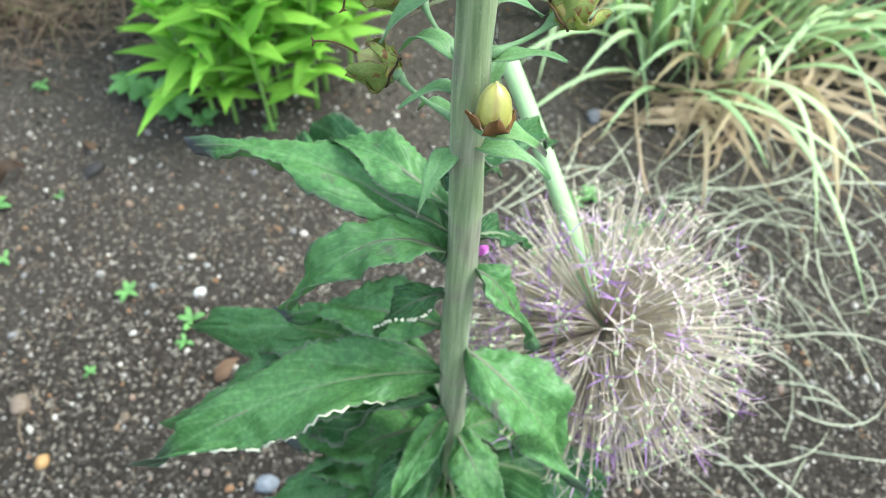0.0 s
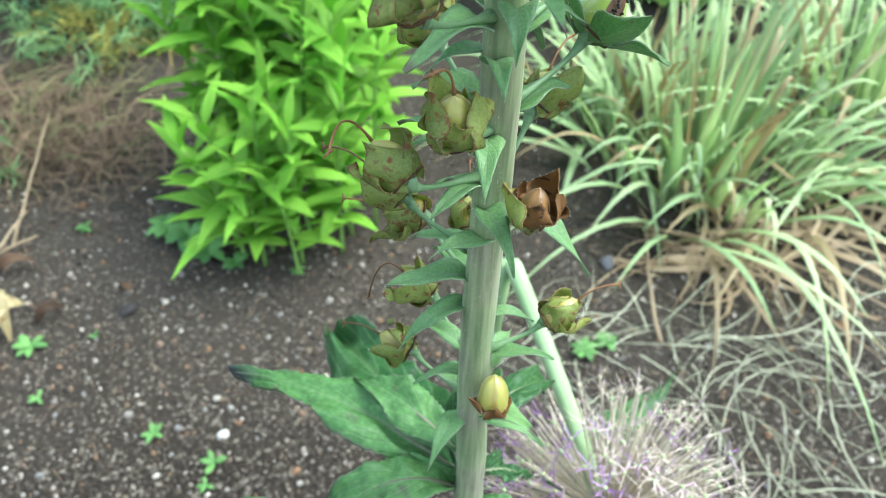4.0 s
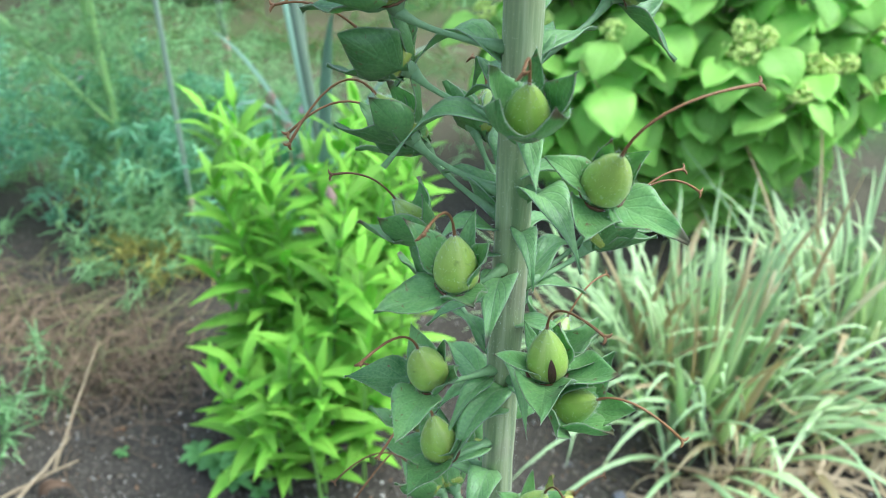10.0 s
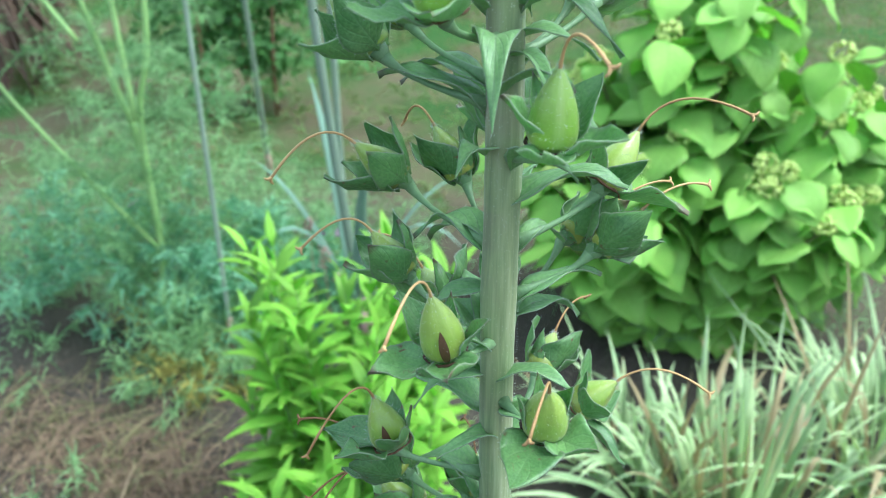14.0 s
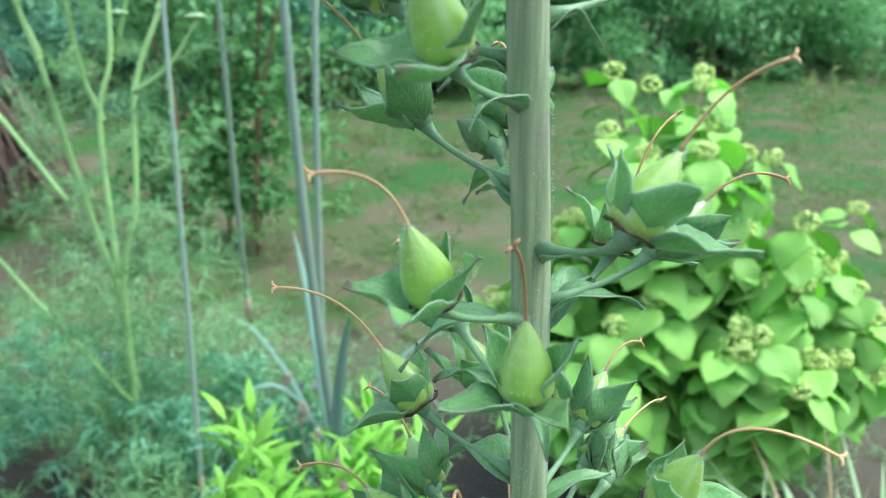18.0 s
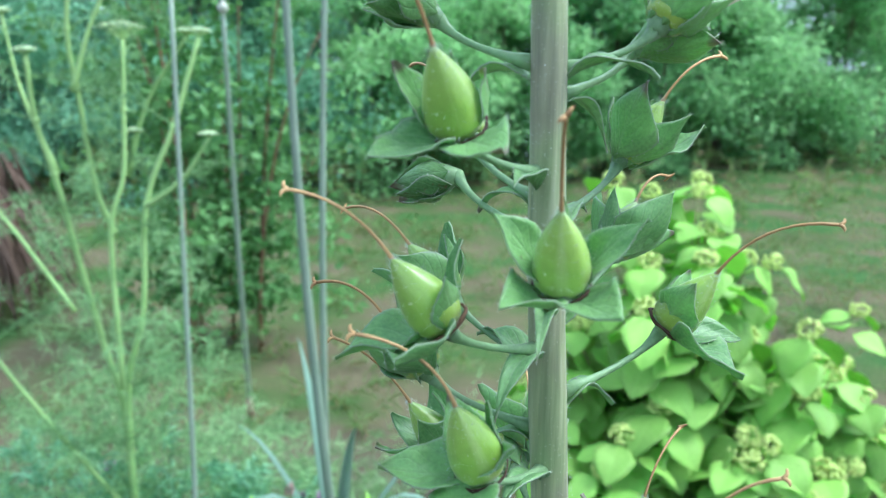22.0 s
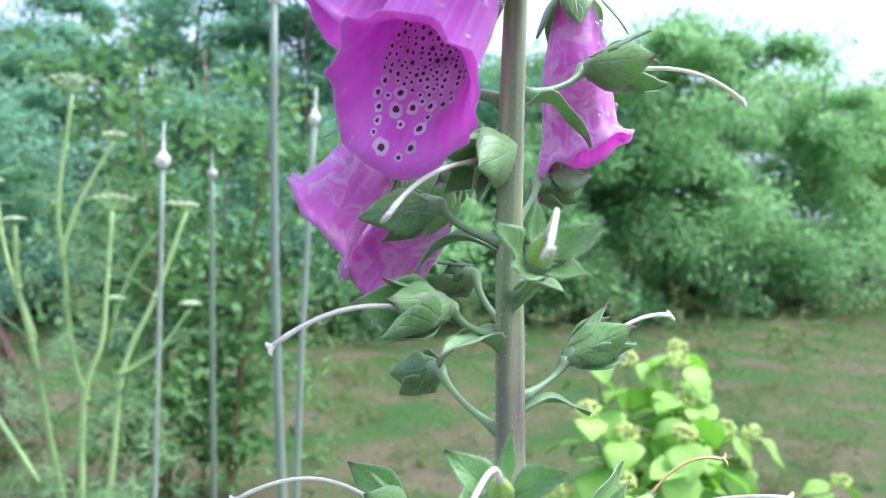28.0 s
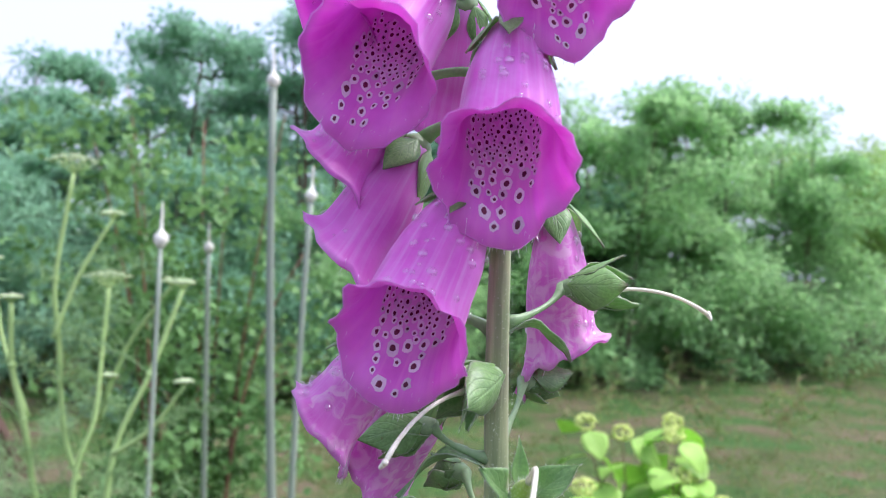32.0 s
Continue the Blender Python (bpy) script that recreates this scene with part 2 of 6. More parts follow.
def plant(name, dark, light, spot=None, rough=0.5, fine=900, coarse=60, glow=0.3, spot_at=0.62, per="object", bumps=0.3, dry=None, sheen=0.0, dist=0.0004, veins=None, cells=0, coat=0.0, tip=None, vary=0.55):
    """Living or dry plant skin: two scales of mottling, a piece-to-piece change, blemishes, fine relief and light through it."""
    m, nt, b = mat_base(name)
    pos = position(nt)
    n1, n2 = noise_tex(nt, coarse, 3, pos), noise_tex(nt, fine, 5, pos)
    c = ramp(nt, n1, [(0.3, dark), (0.7, light)])
    c = mixed(nt, 0.35, c, ramp(nt, n2, [(0.3, tuple(v * 0.6 for v in dark)), (0.7, tuple(min(1, v * 1.35) for v in light))]))
    if per == "object":
        rv = nt.nodes.new("ShaderNodeObjectInfo").outputs["Random"]
    else:
        rv = nt.nodes.new("ShaderNodeNewGeometry").outputs["Random Per Island"]
    c = mixed(nt, vary, c, ramp(nt, rv, [(0.0, tuple(v * 0.55 for v in dark)), (0.5, light), (1.0, tuple(min(1, v * 1.3) for v in light))]))
    if dry:
        c = mixed(nt, ramp(nt, rv, [(dry[0], (0, 0, 0)), (dry[0] + 0.03, (1, 1, 1))]), c, dry[1])
    if spot:
        c = mixed(nt, ramp(nt, noise_tex(nt, coarse * 3.1, 6, pos, 0.6), [(spot_at, (0, 0, 0)), (spot_at + 0.1, (1, 1, 1))]), c, spot)
    height_in = n2
    if veins:
        c, height_in = vein_net(nt, c, n2, *veins)
    if cells:
        vo = nt.nodes.new("ShaderNodeTexVoronoi")
        vo.inputs["Scale"].default_value = cells
        nt.links.new(pos, vo.inputs["Vector"])
        height_in = calc(nt, "SUBTRACT", height_in, calc(nt, "MULTIPLY", vo.outputs["Distance"], 0.7))
        c = mixed(nt, calc(nt, "MULTIPLY", vo.outputs["Distance"], 0.45), c, tuple(v * 0.45 for v in dark))
    if tip:
        # withered tip on some of the pieces, with a ragged edge
        s = leaf_coords(nt)[0]
        reach = calc(nt, "ADD", s, calc(nt, "MULTIPLY", calc(nt, "SUBTRACT", n1, 0.5), 0.35))
        worn = calc(nt, "MULTIPLY", ramp(nt, reach, [(0.88, (0, 0, 0)), (0.96, (1, 1, 1))]), ramp(nt, rv, [(0.55, (0, 0, 0)), (0.75, (0.8, 0.8, 0.8))]))
        c = mixed(nt, worn, c, tip)
    if coat:
        b.inputs["Coat Weight"].default_value = coat
        b.inputs["Coat Roughness"].default_value = 0.26
    nt.links.new(c, b.inputs["Base Color"])
    b.inputs["Roughness"].default_value = rough
    b.inputs["Specular IOR Level"].default_value = 0.35
    if sheen:
        b.inputs["Sheen Weight"].default_value = sheen
        b.inputs["Sheen Roughness"].default_value = 0.4
    if bumps:
        bump(nt, height_in, bumps, dist, b)
    if glow:
        t = nt.nodes.new("ShaderNodeBsdfTranslucent")
        nt.links.new(c, t.inputs["Color"])
        x = nt.nodes.new("ShaderNodeMixShader")
        x.inputs[0].default_value = glow
        nt.links.new(b.outputs[0], x.inputs[1])
        nt.links.new(t.outputs[0], x.inputs[2])
        nt.links.new(x.outputs[0], nt.nodes["Material Output"].inputs["Surface"])
    return m


M_STEM, nt, b = mat_base("foxglove_stem")
pos = position(nt)
flat_pos = nt.nodes.new("ShaderNodeVectorMath")
flat_pos.operation = "MULTIPLY"
flat_pos.inputs[1].default_value = (1, 1, 0.05)
nt.links.new(pos, flat_pos.inputs[0])
streak = noise_tex(nt, 560, 4, flat_pos.outputs[0])
c = ramp(nt, noise_tex(nt, 38, 4, pos), [(0.33, (0.22, 0.30, 0.11)), (0.50, (0.32, 0.36, 0.16)), (0.58, (0.32, 0.28, 0.18)), (0.68, (0.24, 0.16, 0.13))])
c = mixed(nt, 0.55, c, ramp(nt, streak, [(0.34, (0.09, 0.14, 0.06)), (0.52, (0.27, 0.32, 0.15)), (0.70, (0.50, 0.52, 0.32))]))
dots = nt.nodes.new("ShaderNodeTexVoronoi")
dots.inputs["Scale"].default_value = 900
nt.links.new(pos, dots.inputs["Vector"])
c = mixed(nt, ramp(nt, dots.outputs["Distance"], [(0.08, (0.35, 0.35, 0.35)), (0.18, (0, 0, 0))]), c, (0.50, 0.52, 0.38))
nt.links.new(c, b.inputs["Base Color"])
b.inputs["Roughness"].default_value = 0.5
b.inputs["Sheen Weight"].default_value = 0.15
bump(nt, streak, 0.5, 0.0006, b)
M_SEPAL = plant("foxglove_sepal", (0.15, 0.35, 0.10), (0.37, 0.60, 0.21), (0.20, 0.15, 0.09), 0.32, 1500, 150, 0.45, 0.69, sheen=0.14, bumps=0.5, veins=(5, 0.5, (0.32, 0.48, 0.22), (0.46, 0.54, 0.36), 0.35), coat=0.3, tip=(0.24, 0.17, 0.13), vary=0.35)
# darker green for older low sepals, and for buds with shade in their colour
M_SEPAL_MATURE_SHADED = plant("mature_shaded_sepal", (0.10, 0.26, 0.07), (0.29, 0.49, 0.16), (0.22, 0.14, 0.07), 0.34, 1500, 150, 0.45, 0.63, sheen=0.10, bumps=0.5, veins=(5, 0.5, (0.28, 0.44, 0.18), (0.36, 0.40, 0.27), 0.35), coat=0.5, tip=(0.20, 0.12, 0.08), vary=0.35)
M_SEPAL_OLD = plant("aged_sepal", (0.20, 0.29, 0.05), (0.47, 0.52, 0.14), (0.30, 0.13, 0.05), 0.45, 1500, 130, 0.5, 0.55, veins=(5, 0.35, (0.36, 0.42, 0.18), (0.26, 0.12, 0.05), 0.3), coat=0.12, tip=(0.24, 0.11, 0.05), vary=0.3)
M_SEPAL_DEAD = plant("withered_sepal", (0.07, 0.030, 0.010), (0.23, 0.115, 0.034), (0.03, 0.018, 0.012), 0.5, 1500, 110, 0.3, 0.56)


def capsule_mat(name, base_c, mid_c, tip_c, seam_c):
    """Capsule skin: yellower at the foot, a paler seam on two sides, mottled, with a soft gloss."""
    m, nt, b = mat_base(name)
    pos = position(nt)
    h, v, v2 = leaf_coords(nt)
    c = ramp(nt, h, [(0.0, base_c), (0.4, mid_c), (1.0, tip_c)])
    n = noise_tex(nt, 500, 5, pos)
    c = mixed(nt, 0.3, c, ramp(nt, n, [(0.3, tuple(x * 0.6 for x in mid_c)), (0.7, tuple(min(1, x * 1.4) for x in mid_c))]))
    c = mixed(nt, ramp(nt, v, [(0.80, (0, 0, 0)), (1.0, (0.6, 0.6, 0.6))]), c, seam_c)
    c = mixed(nt, ramp(nt, v2, [(0.86, (0, 0, 0)), (1.0, (0.3, 0.3, 0.3))]), c, seam_c)
    c = mixed(nt, 0.3, c, ramp(nt, nt.nodes.new("ShaderNodeObjectInfo").outputs["Random"], [(0.0, tuple(x * 0.7 for x in mid_c)), (1.0, tip_c)]))
    c = mixed(nt, ramp(nt, noise_tex(nt, 260, 5, pos, 0.8), [(0.66, (0, 0, 0)), (0.74, (0.7, 0.7, 0.7))]), c, tuple(x * 0.45 for x in mid_c))
    nt.links.new(c, b.inputs["Base Color"])
    b.inputs["Roughness"].default_value = 0.34
    b.inputs["Coat Weight"].default_value, b.inputs["Coat Roughness"].default_value = 0.25, 0.3
    b.inputs["Subsurface Weight"].default_value = 0.12
    b.inputs["Subsurface Radius"].default_value = (0.002, 0.003, 0.001)
    b.inputs["Sheen Weight"].default_value = 0.08
    bump(nt, calc(nt, "ADD", n, calc(nt, "MULTIPLY", v2, 0.25)), 0.4, 0.0005, b)
    return m


M_CAPSULE = capsule_mat("green_capsule", (0.42, 0.50, 0.07), (0.27, 0.44, 0.05), (0.36, 0.50, 0.10), (0.46, 0.58, 0.20))
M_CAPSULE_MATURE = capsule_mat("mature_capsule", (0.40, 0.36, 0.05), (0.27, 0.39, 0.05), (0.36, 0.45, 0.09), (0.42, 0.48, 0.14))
M_CAPSULE_OLD = capsule_mat("yellowing_capsule", (0.30, 0.20, 0.04), (0.36, 0.34, 0.06), (0.44, 0.40, 0.10), (0.22, 0.12, 0.04))
M_CAPSULE_DEAD = capsule_mat("brown_capsule", (0.14, 0.06, 0.02), (0.34, 0.17, 0.035), (0.16, 0.09, 0.03), (0.05, 0.025, 0.012))
M_SPLIT = plant("dark_seam", (0.03, 0.015, 0.008), (0.10, 0.05, 0.02), None, 0.7, 2000, 300, 0.0)
M_STYLE_DRY = plant("dry_style", (0.42, 0.22, 0.07), (0.66, 0.43, 0.19), None, 0.5, 2000, 200, 0.1)
M_STYLE_BROWN = plant("brown_style", (0.10, 0.045, 0.02), (0.26, 0.13, 0.05), None, 0.5, 2000, 200, 0.1)
M_STYLE_FRESH = plant("pale_style", (0.90, 0.88, 0.62), (0.96, 0.94, 0.76), None, 0.4, 2000, 200, 0.3, vary=0.1)
M_BRACT = plant("bract", (0.15, 0.34, 0.10), (0.35, 0.56, 0.21), (0.17, 0.12, 0.11), 0.42, 1200, 90, 0.36, 0.70, sheen=0.08, bumps=0.5, veins=(6, 0.4, (0.34, 0.44, 0.28), (0.40, 0.46, 0.34), 0.4), coat=0.45, tip=(0.22, 0.15, 0.14), vary=0.3)
M_LEAF = plant("foxglove_leaf", (0.030, 0.125, 0.042), (0.20, 0.40, 0.115), (0.20, 0.17, 0.13), 0.40, 700, 34, 0.35, 0.64, coat=0.15, tip=(0.13, 0.10, 0.15), bumps=0.4, dist=0.0009, veins=(7, 0.5, (0.33, 0.52, 0.21), (0.34, 0.30, 0.26), 0.55), cells=380)
# ---- ground: garden soil with grit near, rough lawn beyond, one sheet to the horizon ----
def height(x, y):
    """The garden is level; the lawn rises a little towards the trees."""
    far = max(0.0, math.hypot(x, y) - 3.0)
    rise = 0.05 * min(max(0.0, far - 7.0), 40.0) * (1 if y > 0 else 0.3)
    n = noise.noise(Vector((x * 0.8, y * 0.8, 3.1))) * 0.03 * min(1.0, far + 0.1)
    return rise + n


def ground_z(x, y):
    r = math.hypot(x, y)
    small = 0.006 * noise.noise(Vector((x * 9, y * 9, 0))) + 0.003 * noise.noise(Vector((x * 31, y * 31, 5)))
    return height(x, y) + small * max(0.15, 1 - r / 6)


bm = bmesh.new()
radii = [0.0] + [0.05 * 1.075 ** i for i in range(128)]
turns = 150
rings = []
for i, rr in enumerate(radii):
    if i == 0:
        rings.append([bm.verts.new((0, 0.4, ground_z(0, 0.4)))])
        continue
    ring = []
    for k in range(turns):
        a = 2 * math.pi * k / turns
        x, y = rr * math.cos(a), 0.4 + rr * math.sin(a)
        ring.append(bm.verts.new((x, y, ground_z(x, y) if rr < 120 else height(x, y))))
    rings.append(ring)
for i in range(1, len(rings)):
    for k in range(turns):
        if i == 1:
            bm.faces.new((rings[0][0], rings[1][k], rings[1][(k + 1) % turns]))
        else:
            bm.faces.new((rings[i - 1][k], rings[i][k], rings[i][(k + 1) % turns], rings[i - 1][(k + 1) % turns]))
M_GROUND, nt, b = mat_base("garden_ground")
pos = position(nt)
soil = ramp(nt, noise_tex(nt, 5, 5, pos), [(0.3, (0.010, 0.008, 0.006)), (0.7, (0.034, 0.028, 0.020))])
grit = nt.nodes.new("ShaderNodeTexVoronoi")
grit.inputs["Scale"].default_value = 270
nt.links.new(pos, grit.inputs["Vector"])
grit_c = nt.nodes.new("ShaderNodeSeparateColor")
nt.links.new(grit.outputs["Color"], grit_c.inputs[0])
soil = mixed(nt, 0.75, soil, ramp(nt, grit_c.outputs[0], [(0.0, (0.010, 0.010, 0.010)), (0.5, (0.024, 0.018, 0.013)), (0.72, (0.050, 0.040, 0.030)), (0.86, (0.13, 0.11, 0.085)), (1.0, (0.55, 0.48, 0.38))]))
soil = mixed(nt, 0.4, soil, ramp(nt, noise_tex(nt, 650, 3, pos), [(0.35, (0.006, 0.005, 0.004)), (0.65, (0.072, 0.058, 0.044))]))
ground_at = nt.nodes.new("ShaderNodeSeparateXYZ")  # the soil turns paler with growing y, with a ragged edge
nt.links.new(pos, ground_at.inputs[0])
paling = calc(nt, "ADD", ground_at.outputs[1], calc(nt, "MULTIPLY", noise_tex(nt, 4, 5, pos), 0.5))
soil = mixed(nt, ramp(nt, paling, [(0.55, (0, 0, 0)), (1.0, (0.55, 0.55, 0.55))]), soil, (0.090, 0.076, 0.060))
bare = calc(nt, "MULTIPLY", calc(nt, "MAXIMUM", calc(nt, "SUBTRACT", 5.0, ground_at.outputs[1]), 0.0), 0.045)
lawn = ramp(nt, calc(nt, "ADD", noise_tex(nt, 1.6, 6, pos), bare), [(0.40, (0.036, 0.12, 0.020)), (0.50, (0.082, 0.12, 0.036)), (0.62, (0.150, 0.122, 0.072))])
lawn = mixed(nt, 0.35, lawn, ramp(nt, noise_tex(nt, 40, 5, pos), [(0.3, (0.02, 0.032, 0.01)), (0.7, (0.10, 0.11, 0.045))]))
sep = nt.nodes.new("ShaderNodeSeparateXYZ")
nt.links.new(pos, sep.inputs[0])
add = nt.nodes.new("ShaderNodeMath")
add.operation = "MULTIPLY_ADD"
nt.links.new(noise_tex(nt, 1.3, 4, pos), add.inputs[0])
add.inputs[1].default_value = 2.4
nt.links.new(sep.outputs[1], add.inputs[2])
edge = nt.nodes.new("ShaderNodeMapRange")
edge.inputs[1].default_value, edge.inputs[2].default_value = 2.6, 4.0
nt.links.new(add.outputs[0], edge.inputs[0])
nt.links.new(mixed(nt, edge.outputs[0], soil, lawn), b.inputs["Base Color"])
b.inputs["Roughness"].default_value = 0.9
b.inputs["Specular IOR Level"].default_value = 0.12
bump(nt, noise_tex(nt, 260, 6, pos), 0.8, 0.004, b)
ground = tagged(part("ground", bm, M_GROUND), "dark gritty garden soil running into rough lawn", "ground", kind="structure")


def stone_mat(name, stops):
    m, nt, b = mat_base(name)
    rv = nt.nodes.new("ShaderNodeNewGeometry").outputs["Random Per Island"]
    c = ramp(nt, rv, stops)
    c = mixed(nt, 0.22, c, ramp(nt, noise_tex(nt, 700, 4, position(nt)), [(0.3, (0.04, 0.033, 0.027)), (0.7, (0.32, 0.26, 0.19))]))
    nt.links.new(c, b.inputs["Base Color"])
    b.inputs["Roughness"].default_value = 0.75
    b.inputs["Specular IOR Level"].default_value = 0.2
    return m


M_PEBBLE = stone_mat("pebbles", [(0.0, (0.016, 0.015, 0.015)), (0.40, (0.038, 0.031, 0.025)), (0.66, (0.096, 0.080, 0.062)), (0.76, (0.19, 0.145, 0.10)), (0.82, (0.28, 0.14, 0.06)), (0.88, (0.22, 0.22, 0.22)), (0.94, (0.42, 0.38, 0.32)), (1.0, (0.75, 0.68, 0.58))])
ICO = bmesh.new()
bmesh.ops.create_icosphere(ICO, subdivisions=1, radius=1.0)
ICO_V = np.array([v.co[:] for v in ICO.verts])
ICO_F = np.array([[v.index for v in f.verts] for f in ICO.faces])
ICO.free()


def pebbles(name, n, area, low, high, seed):
    g = np.random.default_rng(seed)
    x0, x1, y0, y1 = area
    vs, fs = [], []
    for i in range(n):
        x, y = g.uniform(x0, x1), g.uniform(y0, y1)
        s = low + (high - low) * g.random() ** 3
        m = np.array(Euler(g.uniform(0, 6.28, 3)).to_matrix())
        v = (ICO_V * (1 + g.normal(0, 0.14, (12, 1)))) * s * g.uniform(0.6, 1.2, 3) @ m.T
        vs.append(v + [x, y, ground_z(x, y) + s * 0.25])
        fs.append(ICO_F + 12 * i)
    return tagged(scatter_mesh(name, np.concatenate(vs), np.concatenate(fs), M_PEBBLE, smooth=False), "small grey, brown and white pebbles in the soil", "pebbles")


pebbles("pebbles", 19000, (-0.95, 0.85, 0.05, 1.2), 0.0009, 0.0042, 11)
pebbles("gravel", 4200, (-0.85, 0.7, 0.05, 0.95), 0.0017, 0.0062, 12)


def stone(x, y, s, shape, col, label, seed):
    g = np.random.default_rng(seed)
    bm = bmesh.new()
    bmesh.ops.create_icosphere(bm, subdivisions=3, radius=1.0)
    for v in bm.verts:
        k = 1 + 0.18 * noise.noise(v.co * 1.3 + Vector((seed, 0, 0))) + 0.05 * noise.noise(v.co * 4)
        v.co = Vector((v.co.x * shape[0], v.co.y * shape[1], v.co.z * shape[2])) * s * k
    m, nt, b = mat_base("stone_" + label.split()[0])
    nt.links.new(ramp(nt, noise_tex(nt, 300, 5, position(nt)), [(0.3, tuple(c * 0.6 for c in col)), (0.7, col)]), b.inputs["Base Color"])
    b.inputs["Roughness"].default_value = 0.7
    o = part("stone", bm, m)
    o.matrix_basis = pose(x, y, ground_z(x, y) + s * shape[2] * 0.35, 0, 0, seed * 37)
    return tagged(o, label, "stone", "loose stones on the soil")


stone(-0.270, 0.414, 0.0085, (1, 0.8, 0.7), (0.66, 0.62, 0.55), "pale cream stone on the dark soil", 1)
stone(0.289, 0.72, 0.014, (1, 0.8, 0.7), (0.17, 0.17, 0.18), "dark grey stone beside the grass clump", 2)
stone(-0.456, 0.265, 0.014, (1, 0.8, 0.6), (0.22, 0.16, 0.11), "brown rounded stone on the soil", 3)
stone(-0.025, 0.682, 0.012, (1, 0.75, 0.6), (0.42, 0.38, 0.34), "grey flat stone on the soil", 4)
stone(-0.165, 0.16, 0.013, (1, 0.8, 0.8), (0.26, 0.27, 0.29), "bluish grey stone under the foxglove", 5)
stone(-0.446, 0.63, 0.017, (1, 0.6, 0.5), (0.035, 0.028, 0.026), "nearly black lump on the soil", 6)
stone(-0.415, 0.195, 0.009, (1, 0.85, 0.7), (0.50, 0.29, 0.11), "orange rounded stone on the soil", 7)
# ---- the foxglove ----
def stem_x(z):
    return float(np.interp(z, [0.0, 0.5, 0.70, 0.85, 1.0, 1.1, 1.20, 1.24, 1.27, 1.31, 1.38, 1.56], [0.014, 0.010, 0.007, 0.007, 0.0045, 0.004, 0.0002, -0.0024, -0.0044, -0.0060, -0.0076, -0.011]))


def stem_r(z):
    return float(np.interp(z, [0.0, 0.45, 0.65, 0.8, 0.95, 1.1, 1.24, 1.30, 1.36, 1.42, 1.56], [0.0078, 0.0064, 0.0055, 0.0048, 0.0043, 0.0039, 0.0036, 0.0032, 0.0026, 0.0022, 0.0010]))


def on_stem(z):
    return Vector((stem_x(z), 0.005, z))


foxglove = thing("foxglove", "tall foxglove with green seed pods and purple bells", "flower")
bm = bmesh.new()
zs = [0.56 * i / 20 for i in range(20)] + [0.56 + 0.016 * i for i in range(63)]
FUZZ = []
RIMS = []


def rim_hairs(bm):
    """Roots and ways of fine hairs along the rim of a leaf."""
    uv = bm.verts.layers.float_vector["leafuv"]
    mid = sum((v.co for v in bm.verts), Vector()) / len(bm.verts)
    return [(v.co.copy(), (v.co - mid).normalized()) for v in bm.verts if abs(v[uv][1]) > 0.98]


tube(bm, [on_stem(z) + Vector((0.0006 * math.sin(z * 40), 0.0006 * math.cos(z * 33), 0)) for z in zs], [stem_r(z) * (1 + 0.03 * math.sin(z * 160)) for z in zs], 28, wob=0.05)
fox_stem = part("stem", bm, M_STEM, foxglove, "ribbed pale green stem flushed purple")

FRUIT_KINDS = {
    # capsule material, sepal material, capsule size, spread of the sepals, sepal length, style material, style length
    "green": (M_CAPSULE, M_SEPAL, 1.0, 56, 0.0148, M_STYLE_DRY, 0.019),
    "seam": (M_CAPSULE, M_SEPAL, 1.0, 58, 0.0148, M_STYLE_DRY, 0.019),
    "split": (M_CAPSULE_OLD, M_SEPAL, 1.1, 56, 0.0180, None, 0),
    "old": (M_CAPSULE_OLD, M_SEPAL_OLD, 0.95, 42, 0.0170, M_STYLE_DRY, 0.012),
    "yellow": (M_CAPSULE_OLD, M_SEPAL_DEAD, 1.02, 60, 0.0098, None, 0),
    "dead": (M_CAPSULE_DEAD, M_SEPAL_DEAD, 0.78, 38, 0.0145, None, 0),
    "shut": (M_CAPSULE, M_SEPAL, 0.92, 31, 0.0165, M_STYLE_DRY, 0.018),
    # buds hang in shade: the darker sepal green stands in for it
    "bud": (M_CAPSULE, M_SEPAL_MATURE_SHADED, 0.5, 12, 0.0128, None, 0),
    "fresh": (M_CAPSULE, M_SEPAL, 0.62, 10, 0.0152, M_STYLE_FRESH, 0.019),
    "star": (M_CAPSULE, M_SEPAL, 0.48, 34, 0.0100, M_STYLE_FRESH, 0.008),
}


def sepal_spine(base, way, out, length, spread, cup, flare=0.0):
    """A sepal that leaves the calyx sideways and curves up round the fruit."""
    a = radians(spread)
    d0 = (way * math.cos(a + 0.35) + out * math.sin(a + 0.35)).normalized()
    d1 = (way * math.cos(a - cup) + out * math.sin(a - cup)).normalized()
    pts = curve_points(base, base + d0 * length * 0.45, base + d0 * length * 0.45 + d1 * length * 0.6, 13)
    return [p + (out * flare - way * flare * 0.3) * length * (i / 12) ** 3 for i, p in enumerate(pts)]


